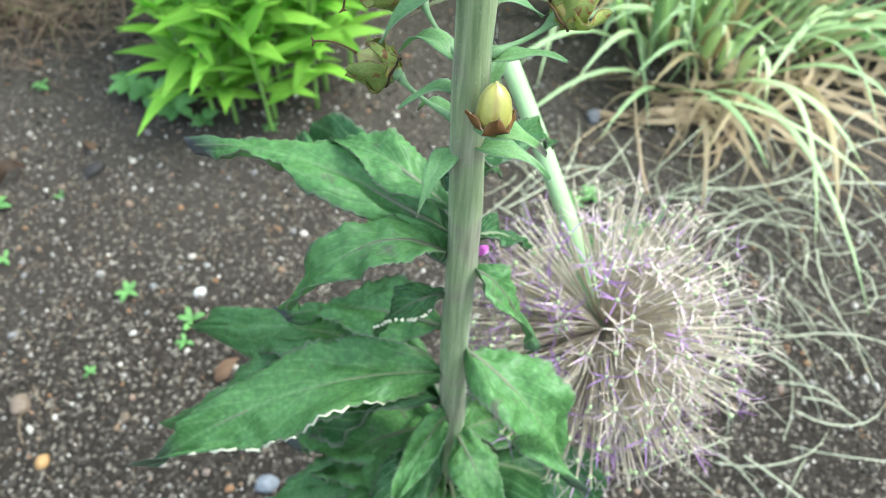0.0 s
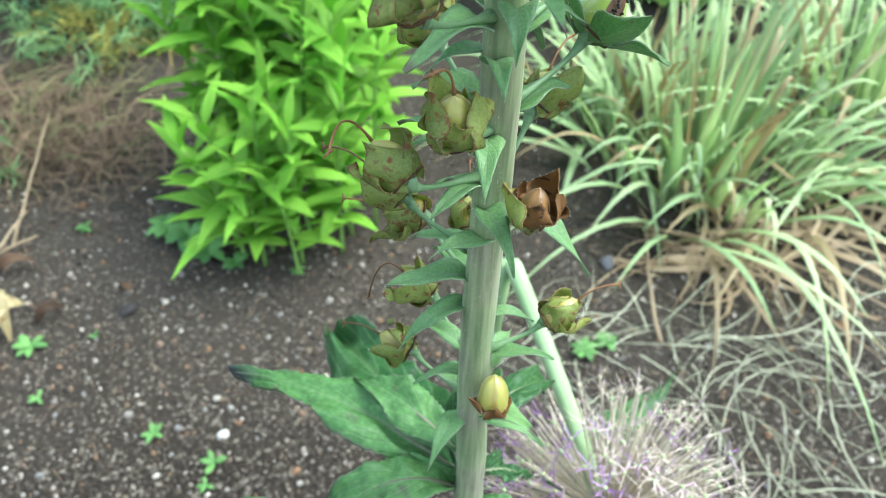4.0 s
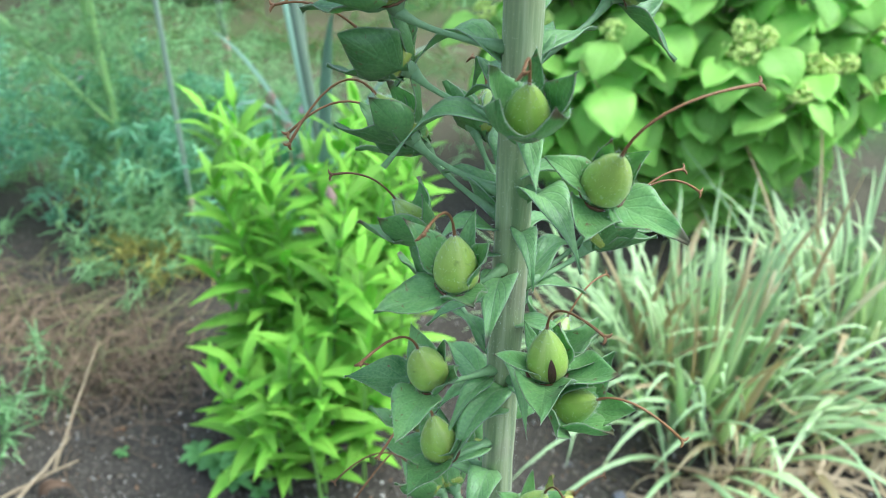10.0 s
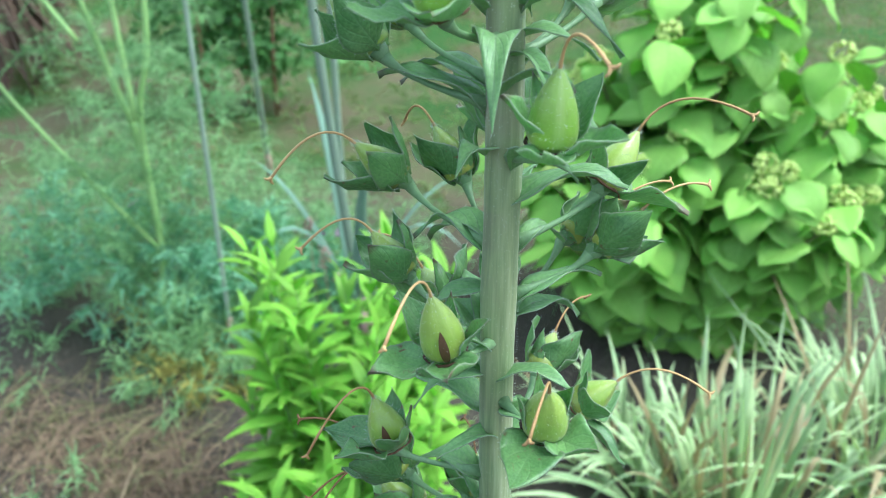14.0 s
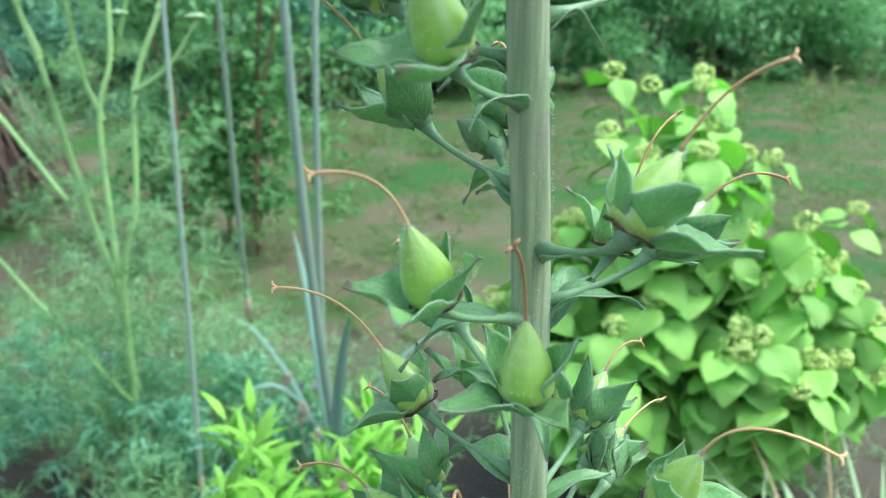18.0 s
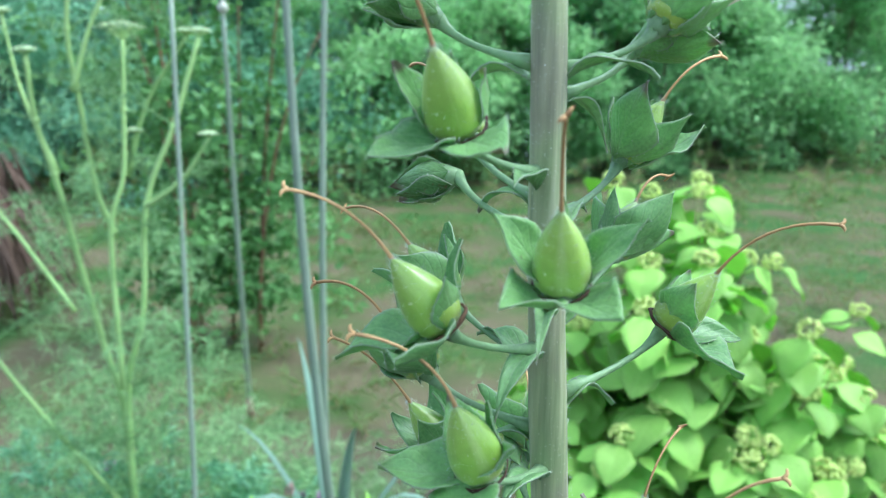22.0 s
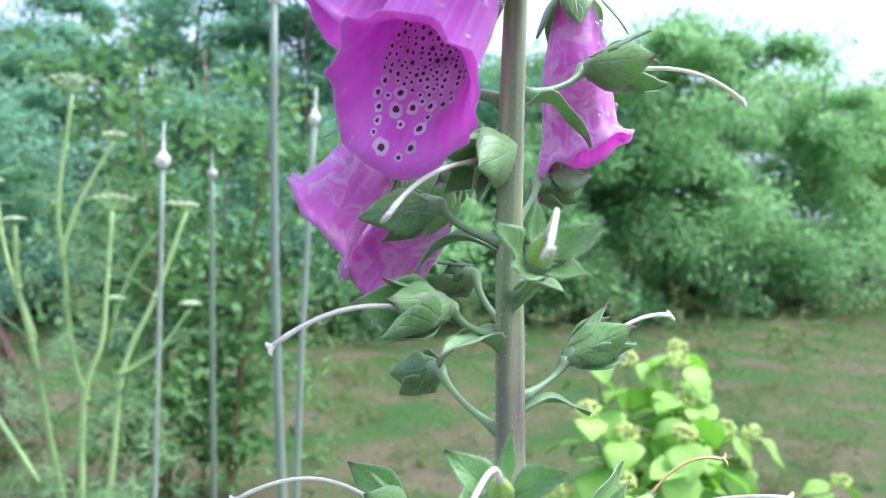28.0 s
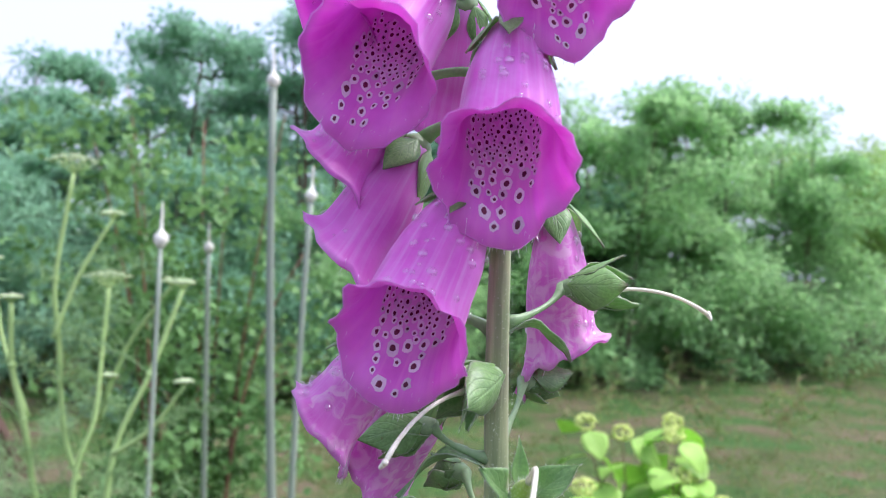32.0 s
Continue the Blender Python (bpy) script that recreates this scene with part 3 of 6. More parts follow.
def fruit(x, y, z, ax, ay, az, kind, *style_end, seed=1):
    """A pod at a place, along a way; style_end: where its style ends, if it is seen."""
    r = random.Random(seed)
    cap_m, sep_m, size, spread, slen, sty_m, sty_len = FRUIT_KINDS[kind]
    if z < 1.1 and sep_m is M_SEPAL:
        cap_m, sep_m = M_CAPSULE_MATURE, M_SEPAL_MATURE_SHADED
    base, way = Vector((x, y, z)), Vector((ax, ay, az)).normalized()
    out = (base - on_stem(z)) * Vector((1, 1, 0))
    reach = out.length
    out.normalize()
    node = on_stem(z - 0.003 - 0.22 * reach) + out * (stem_r(z) * 0.85)
    # flower stalk with the swollen cup that bears the sepals
    bm = bmesh.new()
    mid = node + out * reach * 0.35 + UP * 0.002
    pts = curve_points(node, mid + (base - node) * 0.35 - UP * 0.002, base - way * 0.0012, 8)
    tube(bm, pts, [0.0017, 0.0010, 0.00072, 0.00066, 0.00066, 0.00076, 0.0011, 0.0016], 8)
    lathe(bm, [(0.0010, -0.0022), (0.0017, -0.0010), (0.0025, 0.0006), (0.0019, 0.0018)], Matrix.Translation(base) @ frame_of(way).to_4x4(), 10)
    pod = part("seed_pod", bm, M_BRACT if kind not in ("dead", "yellow") else M_SEPAL_OLD, foxglove,
               {"dead": "brown withered seed pod", "yellow": "small yellowing seed pod", "old": "browning seed pod in a spotted calyx", "split": "split seed pod with dark seeds",
                "fresh": "young pod with a fresh white style", "star": "open young calyx with white style"}.get(kind, "green seed pod in a leafy calyx"))
    side = frame_of(way, UP if abs(way.z) < 0.9 else -out)
    # five sepals, the upper one narrow
    turn = r.uniform(-0.25, 0.25)
    for k in range(5):
        a = turn + 2 * math.pi * k / 5
        o = side @ Vector((math.cos(a), math.sin(a), 0))
        sp = spread + r.uniform(-9, 9)
        if kind in ("green", "seam"):
            sp = (20, 24, 62, 62, 24)[k] + r.uniform(-9, 11)
        ln = slen * r.uniform(0.85, 1.12) * (0.8 if k == 0 else 0.86 if kind in ("green", "seam") and k in (1, 4) else 1.0)
        wd = ln * (0.40 if k == 0 else 0.82 if kind in ("green", "seam", "split") and k in (2, 3) or kind in ("old", "dead") else 0.66 if kind in ("green", "seam", "shut", "split", "old", "dead") else 0.68) * r.uniform(0.9, 1.1)
        bm = bmesh.new()
        b0 = base + o * 0.0022
        sp_pts = sepal_spine(b0, way, o, ln, sp, (0.75 + r.uniform(0, 0.5) if kind in ("old", "dead", "yellow") else 0.15 + r.uniform(0, 0.3)), r.uniform(-0.05, 0.45) if kind in ("green", "seam", "split") else r.uniform(0.1, 0.35) if kind == "star" else r.uniform(0.0, 0.22) if kind == "fresh" else r.uniform(-0.12, 0.08))
        leaf(bm, sp_pts, wd, way - o * 0.6, 0.43, r.uniform(0.0, 0.2), 0.13 if kind in ("dead", "yellow", "old") else 0.035 if kind in ("fresh", "bud") else 0.075, 0.0, 0.00030, 0, 8, seed * 10 + k, 1.45, r.uniform(0.2, 0.5), 0.06)
        RIMS.extend(rim_hairs(bm))
        part("sepal", bm, sep_m if not (kind == "dead" and k == 1) else M_SEPAL_OLD, pod)
    # capsule: an egg with two seams, drawn to a point
    L = 0.0150 * size * (0.92 if z < 1.06 else 1.0)
    R = L * (0.375 if z < 1.06 else 0.33)
    bm = bmesh.new()
    prof = [(R * 0.5, 0.0002), (R * 0.84, L * 0.04), (R * 0.98, L * 0.13), (R, L * 0.25), (R * 0.93, L * 0.40), (R * 0.79, L * 0.55), (R * 0.61, L * 0.69), (R * 0.42, L * 0.81), (R * 0.24, L * 0.91), (R * 0.12, L * 0.97), (R * 0.07, L)]
    if kind in ("yellow", "old", "dead"):
        prof = prof[:5] + [(R * 0.86, L * 0.54), (R * 0.72, L * 0.66), (R * 0.52, L * 0.76), (R * 0.30, L * 0.83), (R * 0.12, L * 0.86), (R * 0.08, L * 0.90)]
    cm = Matrix.Translation(base + way * 0.0006) @ (side @ Matrix.Rotation(r.uniform(0, 3), 3, "Z")).to_4x4()
    lathe(bm, prof, cm, 36, 0, 0.94, 2, 0.07, marks=True)
    if kind not in ("dead", "old", "yellow"):
        FUZZ.extend((v.co.copy(), (v.co - base - way * L * 0.4).normalized()) for v in bm.verts)
    cap = part("capsule", bm, cap_m, pod)
    if kind in ("green", "seam", "old", "split"):
        # brown withered ring of the fallen flower, and the opened seam
        bm = bmesh.new()
        ring = [base + way * (0.0009 + 0.0002 * math.sin(5 * a)) + side @ Vector((math.cos(a), math.sin(a), 0)) * R * 0.93 for a in (2 * math.pi * i / 18 for i in range(19))]
        tube(bm, ring, [0.00012 + 0.00034 * r.random() for _ in ring], 5, cap=False)
        part("withered_ring", bm, M_SPLIT, pod)
    if kind in ("seam", "split"):
        bm = bmesh.new()
        view = (Vector((0.1, -1, 0.3)) - way * way.dot(Vector((0.1, -1, 0.3)))).normalized()
        cross = way.cross(view)
        rows = []
        for i in range(7):
            s = i / 6
            h = L * (0.08 + (0.5 if kind == "seam" else 0.8) * s)
            rr = R * float(np.interp(h / L, [0, 0.06, 0.16, 0.27, 0.4, 0.54, 0.68, 0.82, 1], [0.5, 0.86, 0.98, 1, 0.93, 0.79, 0.61, 0.40, 0.08])) + 0.0003
            w = R * (0.22 if kind == "seam" else 0.42) * math.sin(math.pi * (0.12 + 0.86 * s)) ** 0.8
            rows.append([bm.verts.new(base + way * (h + 0.0006) + (view * math.cos(q) + cross * math.sin(q)) * rr) for q in (w / rr * v for v in (-1, -0.4, 0.2, 0.8))])
        for r0, r1 in zip(rows, rows[1:]):
            for k in range(3):
                bm.faces.new((r0[k], r0[k + 1], r1[k + 1], r1[k]))
        part("seam", bm, M_SPLIT, cap, "dark brown opened seam")
        if kind == "split":
            bm = bmesh.new()
            for i in range(40):
                q = base + way * L * r.uniform(0.15, 0.75) + (view + cross * r.uniform(-0.35, 0.3)).normalized() * (R * 0.95)
                bmesh.ops.create_icosphere(bm, subdivisions=1, radius=0.00045, matrix=Matrix.Translation(q))
            part("seeds", bm, M_SEED, cap, "tiny black seeds")["kind"] = "stuff"
    if sty_m:
        # the style, bowed outwards, with a forked tip
        tip = base + way * (L + 0.0003)
        o2 = (out * 0.8 + way * 0.5 + Vector((r.uniform(-0.3, 0.3), r.uniform(-0.3, 0.1), r.uniform(-0.1, 0.3)))).normalized()
        if kind in ("fresh", "star"):
            o2 = (way + out * 0.4 - UP * 0.25 + Vector((0, r.uniform(-0.3, 0.1), 0))).normalized()
        ln = sty_len * r.uniform(0.8, 1.15)
        end = tip + way * ln * 0.45 + o2 * ln * 0.6 - UP * ln * (0.22 if kind != "green" else r.choice([0.0, 0.15, 0.45]))
        if style_end:
            end = Vector(style_end)
            ln = (end - tip).length
        bm = bmesh.new()
        pts = curve_points(tip - way * 0.001, tip + way * ln * 0.5 + UP * ln * 0.12, end, 11)
        thick = 1.55 if kind in ("fresh", "star") else 1.0
        tube(bm, pts, [w * thick for w in [0.00050, 0.00034] + [0.00028] * 7 + [0.00034, 0.00034]], 8)
        d = (pts[-1] - pts[-2]).normalized()
        n = d.orthogonal().normalized()
        for s in (1, -1):
            tube(bm, curve_points(pts[-1], pts[-1] + d * 0.0012 + n * s * 0.0003, pts[-1] + d * 0.0010 + n * s * 0.0015, 6), [w * thick for w in (0.00034, 0.00036, 0.00036, 0.00032, 0.00026, 0.00014)], 7)
        part("style", bm, M_STYLE_BROWN if z < 1.02 and sty_m is M_STYLE_DRY else sty_m, pod, "dry orange-brown style" if sty_m is M_STYLE_DRY else "pale white forked style")
    # the bract under the stalk
    for n_bract in range(0 if kind == "bud" and seed % 2 == 0 else 2 if z < 1.16 else 1):
        bm = bmesh.new()
        t2 = (Matrix.Rotation(r.uniform(-0.6, 0.6) + n_bract * r.choice((-1.1, 1.1)), 3, "Z") @ out)
        n0 = node - UP * (0.003 + 0.009 * n_bract) - out * 0.0008 * n_bract
        ln = r.uniform(0.018, 0.028) if z < 1.2 else r.uniform(0.013, 0.020)
        sp = curve_points(n0, n0 + t2 * ln * 0.45 + UP * ln * r.uniform(0.25, 0.55), n0 + t2 * ln * 0.95 + UP * ln * r.uniform(-0.45, 0.35), 12)
        leaf(bm, sp, ln * r.uniform(0.26, 0.40), UP - t2 * 0.5, 0.30, 0.6, 0.11, 0.0, 0.0003, 0, 6, seed + 50 * n_bract, 1.15)
        RIMS.extend(rim_hairs(bm))
        part("bract", bm, M_BRACT, foxglove, "narrow curled bract")


M_SEED = plant("black_seed", (0.01, 0.008, 0.006), (0.03, 0.022, 0.018), None, 0.5, 2000, 400, 0.0, per="island")
FRUITS_LOWEST = [
    (-0.0135, 0.0175, 0.7155, -0.88, 0.34, 0.32, "old"),
    (0.0119, -0.0075, 0.7185, 0.02, 0.30, 0.95, "yellow"),
    (-0.0066, 0.0248, 0.7354, -0.77, 0.47, 0.44, "old", -0.0281, 0.0332, 0.7262),
    (-0.0093, 0.0252, 0.7707, -0.97, 0.13, 0.20, "old"),
    (0.0150, -0.0111, 0.8026, 0.15, 0.17, 0.97, "dead", 0.0201, -0.0277, 0.8141),
    (-0.0131, -0.0099, 0.8148, -0.67, 0.45, 0.59, "old", -0.0289, -0.0192, 0.8314),
    (-0.0033, -0.0122, 0.8285, -0.06, -0.08, 1.00, "old"),
    (0.0285, 0.0213, 0.8330, 0.60, 0.44, 0.67, "split", 0.0552, 0.0188, 0.8400),
    (-0.0055, 0.0256, 0.8579, -0.38, 0.83, 0.41, "shut", -0.0404, 0.0206, 0.8542),
    (-0.0104, -0.0131, 0.8579, -0.40, 0.05, 0.92, "old", -0.0350, -0.0093, 0.8789),
]
FRUITS_LOWER = [
    (-0.0105, 0.0244, 0.8583, -0.76, 0.38, 0.53, "shut", -0.0448, 0.0229, 0.8643),
    (0.0214, -0.0100, 0.8694, 0.27, -0.22, 0.94, "green", 0.0389, -0.0252, 0.8773),
    (0.0130, -0.0117, 0.8908, 0.28, -0.14, 0.95, "green", 0.0223, -0.0317, 0.9090),
    (-0.0102, -0.0099, 0.9141, -0.18, -0.00, 0.98, "green", -0.0248, -0.0248, 0.9300),
    (0.0176, -0.0169, 0.9385, 0.48, -0.53, 0.70, "shut", 0.0412, -0.0320, 0.9444),
    (-0.0132, -0.0100, 0.9407, -0.21, -0.32, 0.92, "green", -0.0274, -0.0285, 0.9619),
    (0.0141, -0.0130, 0.9455, -0.10, -0.06, 0.99, "seam", 0.0220, -0.0278, 0.9694),
    (-0.0150, 0.0214, 0.9606, -0.64, 0.27, 0.72, "shut", -0.0390, 0.0259, 0.9764),
    (0.0281, 0.0209, 0.9656, 0.74, 0.08, 0.66, "shut", 0.0546, 0.0263, 0.9730),
    (-0.0078, -0.0153, 0.9730, -0.06, -0.21, 0.98, "green", -0.0145, -0.0339, 0.9970),
]
FRUITS_LOW = [
    (-0.0160, 0.0238, 0.9854, -0.81, 0.33, 0.48, "shut", -0.0483, 0.0218, 0.9898),
    (-0.0035, 0.0276, 0.9893, -0.20, 0.79, 0.58, "bud"),
    (-0.0183, 0.0150, 0.9921, -0.66, 0.33, 0.68, "shut", -0.0454, 0.0080, 0.9939),
    (0.0206, -0.0129, 0.9945, 0.08, -0.55, 0.83, "green", 0.0449, -0.0176, 1.0196),
    (0.0045, -0.0150, 1.0085, -0.06, -0.45, 0.89, "shut"),
    (0.0258, 0.0246, 1.0230, 0.77, 0.03, 0.64, "green", 0.0590, 0.0187, 1.0341),
    (-0.0211, 0.0036, 1.0264, -0.32, 0.08, 0.94, "seam", -0.0405, -0.0060, 1.0311),
    (0.0135, -0.0182, 1.0513, 0.00, -0.37, 0.93, "green", 0.0086, -0.0419, 1.0684),
    (-0.0181, 0.0203, 1.0656, -0.63, 0.16, 0.76, "shut", -0.0436, 0.0189, 1.0734),
    (-0.0071, -0.0150, 1.0672, -0.19, -0.15, 0.97, "seam", -0.0171, -0.0349, 1.0822),
]
FRUITS_MIDDLE = [
    (0.0204, 0.0278, 1.0732, 0.81, 0.40, 0.43, "shut"),
    (-0.0049, 0.0273, 1.0888, -0.51, 0.30, 0.80, "shut", -0.0207, 0.0465, 1.0968),
    (-0.0185, 0.0199, 1.0909, -0.78, -0.01, 0.63, "shut", -0.0474, 0.0125, 1.0942),
    (0.0260, 0.0169, 1.0911, 0.53, 0.35, 0.77, "green", 0.0563, 0.0164, 1.1090),
    (0.0115, -0.0134, 1.1116, 0.04, -0.16, 0.99, "green", 0.0177, -0.0333, 1.1315),
    (-0.0172, 0.0214, 1.1272, -0.44, 0.73, 0.53, "shut"),
    (0.0188, 0.0281, 1.1313, 0.71, 0.63, 0.32, "shut"),
    (0.0226, 0.0219, 1.1321, 0.27, 0.85, 0.45, "bud"),
    (-0.0077, -0.0143, 1.1351, -0.20, -0.21, 0.96, "green", -0.0128, -0.0324, 1.1610),
    (0.0271, -0.0059, 1.1441, 0.33, -0.22, 0.92, "green", 0.0522, -0.0178, 1.1643),
]
FRUITS_HIGH = [
    (-0.0033, 0.0283, 1.1500, -0.51, 0.24, 0.83, "shut"),
    (-0.0199, 0.0167, 1.1517, -0.59, 0.16, 0.79, "green", -0.0505, 0.0172, 1.1782),
    (-0.0009, -0.0159, 1.1716, -0.06, -0.05, 1.00, "green", -0.0051, -0.0263, 1.2026),
    (0.0192, 0.0249, 1.1856, 0.29, 0.23, 0.93, "green", 0.0331, 0.0376, 1.2130),
    (-0.0164, -0.0116, 1.1875, -0.32, -0.20, 0.93, "green", -0.0347, -0.0229, 1.2120),
    (0.0130, -0.0166, 1.2018, 0.49, 0.12, 0.86, "green", 0.0339, -0.0179, 1.2297),
    (-0.0058, 0.0241, 1.2074, -0.32, 0.91, 0.28, "bud"),
    (-0.0210, 0.0220, 1.2128, -0.64, 0.08, 0.77, "shut", -0.0461, 0.0213, 1.2386),
    (-0.0150, -0.0154, 1.2279, -0.32, -0.32, 0.89, "green", -0.0356, -0.0228, 1.2543),
    (0.0227, 0.0196, 1.2433, 0.56, -0.21, 0.80, "green", 0.0508, 0.0093, 1.2674),
]
FRUITS_HIGHER = [
    (-0.0214, 0.0232, 1.2479, -0.66, 0.25, 0.71, "shut"),
    (-0.0219, -0.0113, 1.2521, -0.57, -0.22, 0.79, "green", -0.0464, -0.0179, 1.2757),
    (-0.0035, -0.0160, 1.2607, -0.10, -0.49, 0.86, "green", -0.0066, -0.0355, 1.2882),
    (-0.0220, 0.0224, 1.2734, -0.95, 0.21, -0.24, "bud", -0.0467, 0.0295, 1.2670),
    (0.0132, 0.0279, 1.2769, 0.53, -0.07, 0.85, "shut", 0.0328, 0.0316, 1.2983),
    (-0.0202, -0.0120, 1.2846, -0.27, -0.50, 0.82, "green", -0.0320, -0.0302, 1.3106),
    (0.0146, 0.0246, 1.2993, 0.88, -0.27, 0.39, "fresh", 0.0493, 0.0084, 1.3150),
    (-0.0259, 0.0193, 1.3042, -0.89, -0.13, 0.43, "fresh", -0.0602, 0.0113, 1.3096),
    (-0.0091, -0.0156, 1.3214, -0.11, -0.75, 0.66, "star", -0.0170, -0.0389, 1.3239),
    (-0.0210, 0.0247, 1.3350, -0.55, 0.78, -0.32, "bud"),
]
FRUITS_UPPER = [
    (0.0067, 0.0165, 1.3402, 0.86, 0.32, 0.40, "fresh", 0.0298, 0.0284, 1.3482),
    (-0.0194, 0.0002, 1.3513, -0.88, -0.47, 0.00, "fresh", -0.0493, -0.0095, 1.3447),
    (-0.0140, 0.0278, 1.3554, -0.62, 0.75, -0.23, "bud"),
    (-0.0047, -0.0159, 1.3612, 0.13, -0.75, 0.65, "star", -0.0060, -0.0405, 1.3645),
    (-0.0225, 0.0047, 1.3702, -0.89, 0.28, -0.37, "bud"),
    (0.0007, 0.0308, 1.3770, 0.59, 0.79, -0.18, "bud"),
    (-0.0085, 0.0040, 1.3815, -0.72, -0.60, -0.34, "fresh", -0.0292, -0.0202, 1.3683),
    (0.0085, 0.0195, 1.4000, 0.97, -0.20, -0.05, "fresh", 0.0410, 0.0215, 1.3950),
]
FRUIT_ROWS = [FRUITS_LOWEST, FRUITS_LOWER, FRUITS_LOW, FRUITS_MIDDLE, FRUITS_HIGH, FRUITS_HIGHER, FRUITS_UPPER]
for k, row in enumerate([row for rows in FRUIT_ROWS for row in rows]):
    fruit(*row, seed=k + 1)
# pods on the far side of the stem, in the same spiral
rs = random.Random(31)
for k in range(26):
    z, a = 0.74 + 0.0225 * k, radians(90 + (k * 2 % 5 - 2) * 33 + rs.uniform(-10, 10))
    o = Vector((math.cos(a), math.sin(a), 0))
    p = on_stem(z) + o * rs.uniform(0.021, 0.026)
    w = (o + Vector((0, 0, rs.uniform(0.5, 1.1)))).normalized()
    fruit(p.x, p.y, p.z, w.x, w.y, w.z, "old" if z < 0.86 else "shut", seed=200 + k)

# ---- the bells ----
def petal_mat(name, dark, light, vein, throat=None, blotch=None):
    m, nt, b = mat_base(name)
    pos = position(nt)
    c = ramp(nt, noise_tex(nt, 120, 4, pos), [(0.3, dark), (0.7, light)])
    u, v, sd = leaf_coords(nt)
    comb = nt.nodes.new("ShaderNodeCombineXYZ")
    nt.links.new(calc(nt, "MULTIPLY", u, 1.6), comb.inputs[0])
    nt.links.new(calc(nt, "MULTIPLY", v, 22.0), comb.inputs[1])
    nt.links.new(sd, comb.inputs[2])
    c = mixed(nt, ramp(nt, noise_tex(nt, 1.0, 3, comb.outputs[0]), [(0.48, (0, 0, 0)), (0.72, (0.65, 0.65, 0.65))]), c, vein)
    c = mixed(nt, ramp(nt, u, [(0.0, (0.45, 0.45, 0.45)), (0.45, (0, 0, 0))]), c, vein)
    c = mixed(nt, ramp(nt, u, [(0.93, (0, 0, 0)), (1.0, (0.6, 0.6, 0.6))]), c, vein)
    if blotch:
        c = mixed(nt, ramp(nt, noise_tex(nt, 230, 6, pos, 1.2), [(0.47, (0, 0, 0)), (0.60, (0.8, 0.8, 0.8))]), c, blotch)
    if throat:
        # the pale floor of the throat, with a soft edge
        pale = calc(nt, "MULTIPLY", ramp(nt, v, [(0.66, (0, 0, 0)), (0.84, (1, 1, 1))]), ramp(nt, u, [(0.30, (0, 0, 0)), (0.45, (0.85, 0.85, 0.85)), (0.72, (0.75, 0.75, 0.75)), (0.90, (0, 0, 0))]))
        c = mixed(nt, pale, c, throat)
    nt.links.new(c, b.inputs["Base Color"])
    b.inputs["Roughness"].default_value = 0.38
    b.inputs["Sheen Weight"].default_value = 0.35
    b.inputs["Coat Weight"].default_value, b.inputs["Coat Roughness"].default_value = 0.15, 0.3
    bump(nt, noise_tex(nt, 900, 4, pos), 0.25, 0.0004, b)
    t = nt.nodes.new("ShaderNodeBsdfTranslucent")
    nt.links.new(c, t.inputs["Color"])
    x = nt.nodes.new("ShaderNodeMixShader")
    x.inputs[0].default_value = 0.5
    nt.links.new(b.outputs[0], x.inputs[1])
    nt.links.new(t.outputs[0], x.inputs[2])
    nt.links.new(x.outputs[0], nt.nodes["Material Output"].inputs["Surface"])
    return m


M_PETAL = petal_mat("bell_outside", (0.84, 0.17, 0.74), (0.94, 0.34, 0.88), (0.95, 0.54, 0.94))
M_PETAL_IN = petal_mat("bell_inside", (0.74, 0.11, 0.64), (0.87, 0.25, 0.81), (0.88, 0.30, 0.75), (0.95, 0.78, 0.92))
M_PETAL_FADED = petal_mat("faded_bell", (0.78, 0.18, 0.68), (0.88, 0.36, 0.80), (0.90, 0.50, 0.85), blotch=(0.93, 0.68, 0.86))
M_SPOT_RING = plant("spot_ring", (0.93, 0.84, 0.91), (0.97, 0.92, 0.96), None, 0.5, 2000, 300, 0.45, bumps=0)
M_SPOT = plant("maroon_spot", (0.07, 0.004, 0.02), (0.14, 0.012, 0.05), None, 0.5, 2000, 300, 0.0)
M_DROP, dnt, db = mat_base("water_drop")
clear, gleam, both = (dnt.nodes.new("ShaderNode" + k) for k in ("BsdfTransparent", "BsdfGlossy", "MixShader"))
gleam.inputs["Roughness"].default_value, both.inputs[0].default_value = 0.06, 0.17
dnt.links.new(clear.outputs[0], both.inputs[1])
dnt.links.new(gleam.outputs[0], both.inputs[2])
dnt.links.new(both.outputs[0], dnt.nodes["Material Output"].inputs["Surface"])


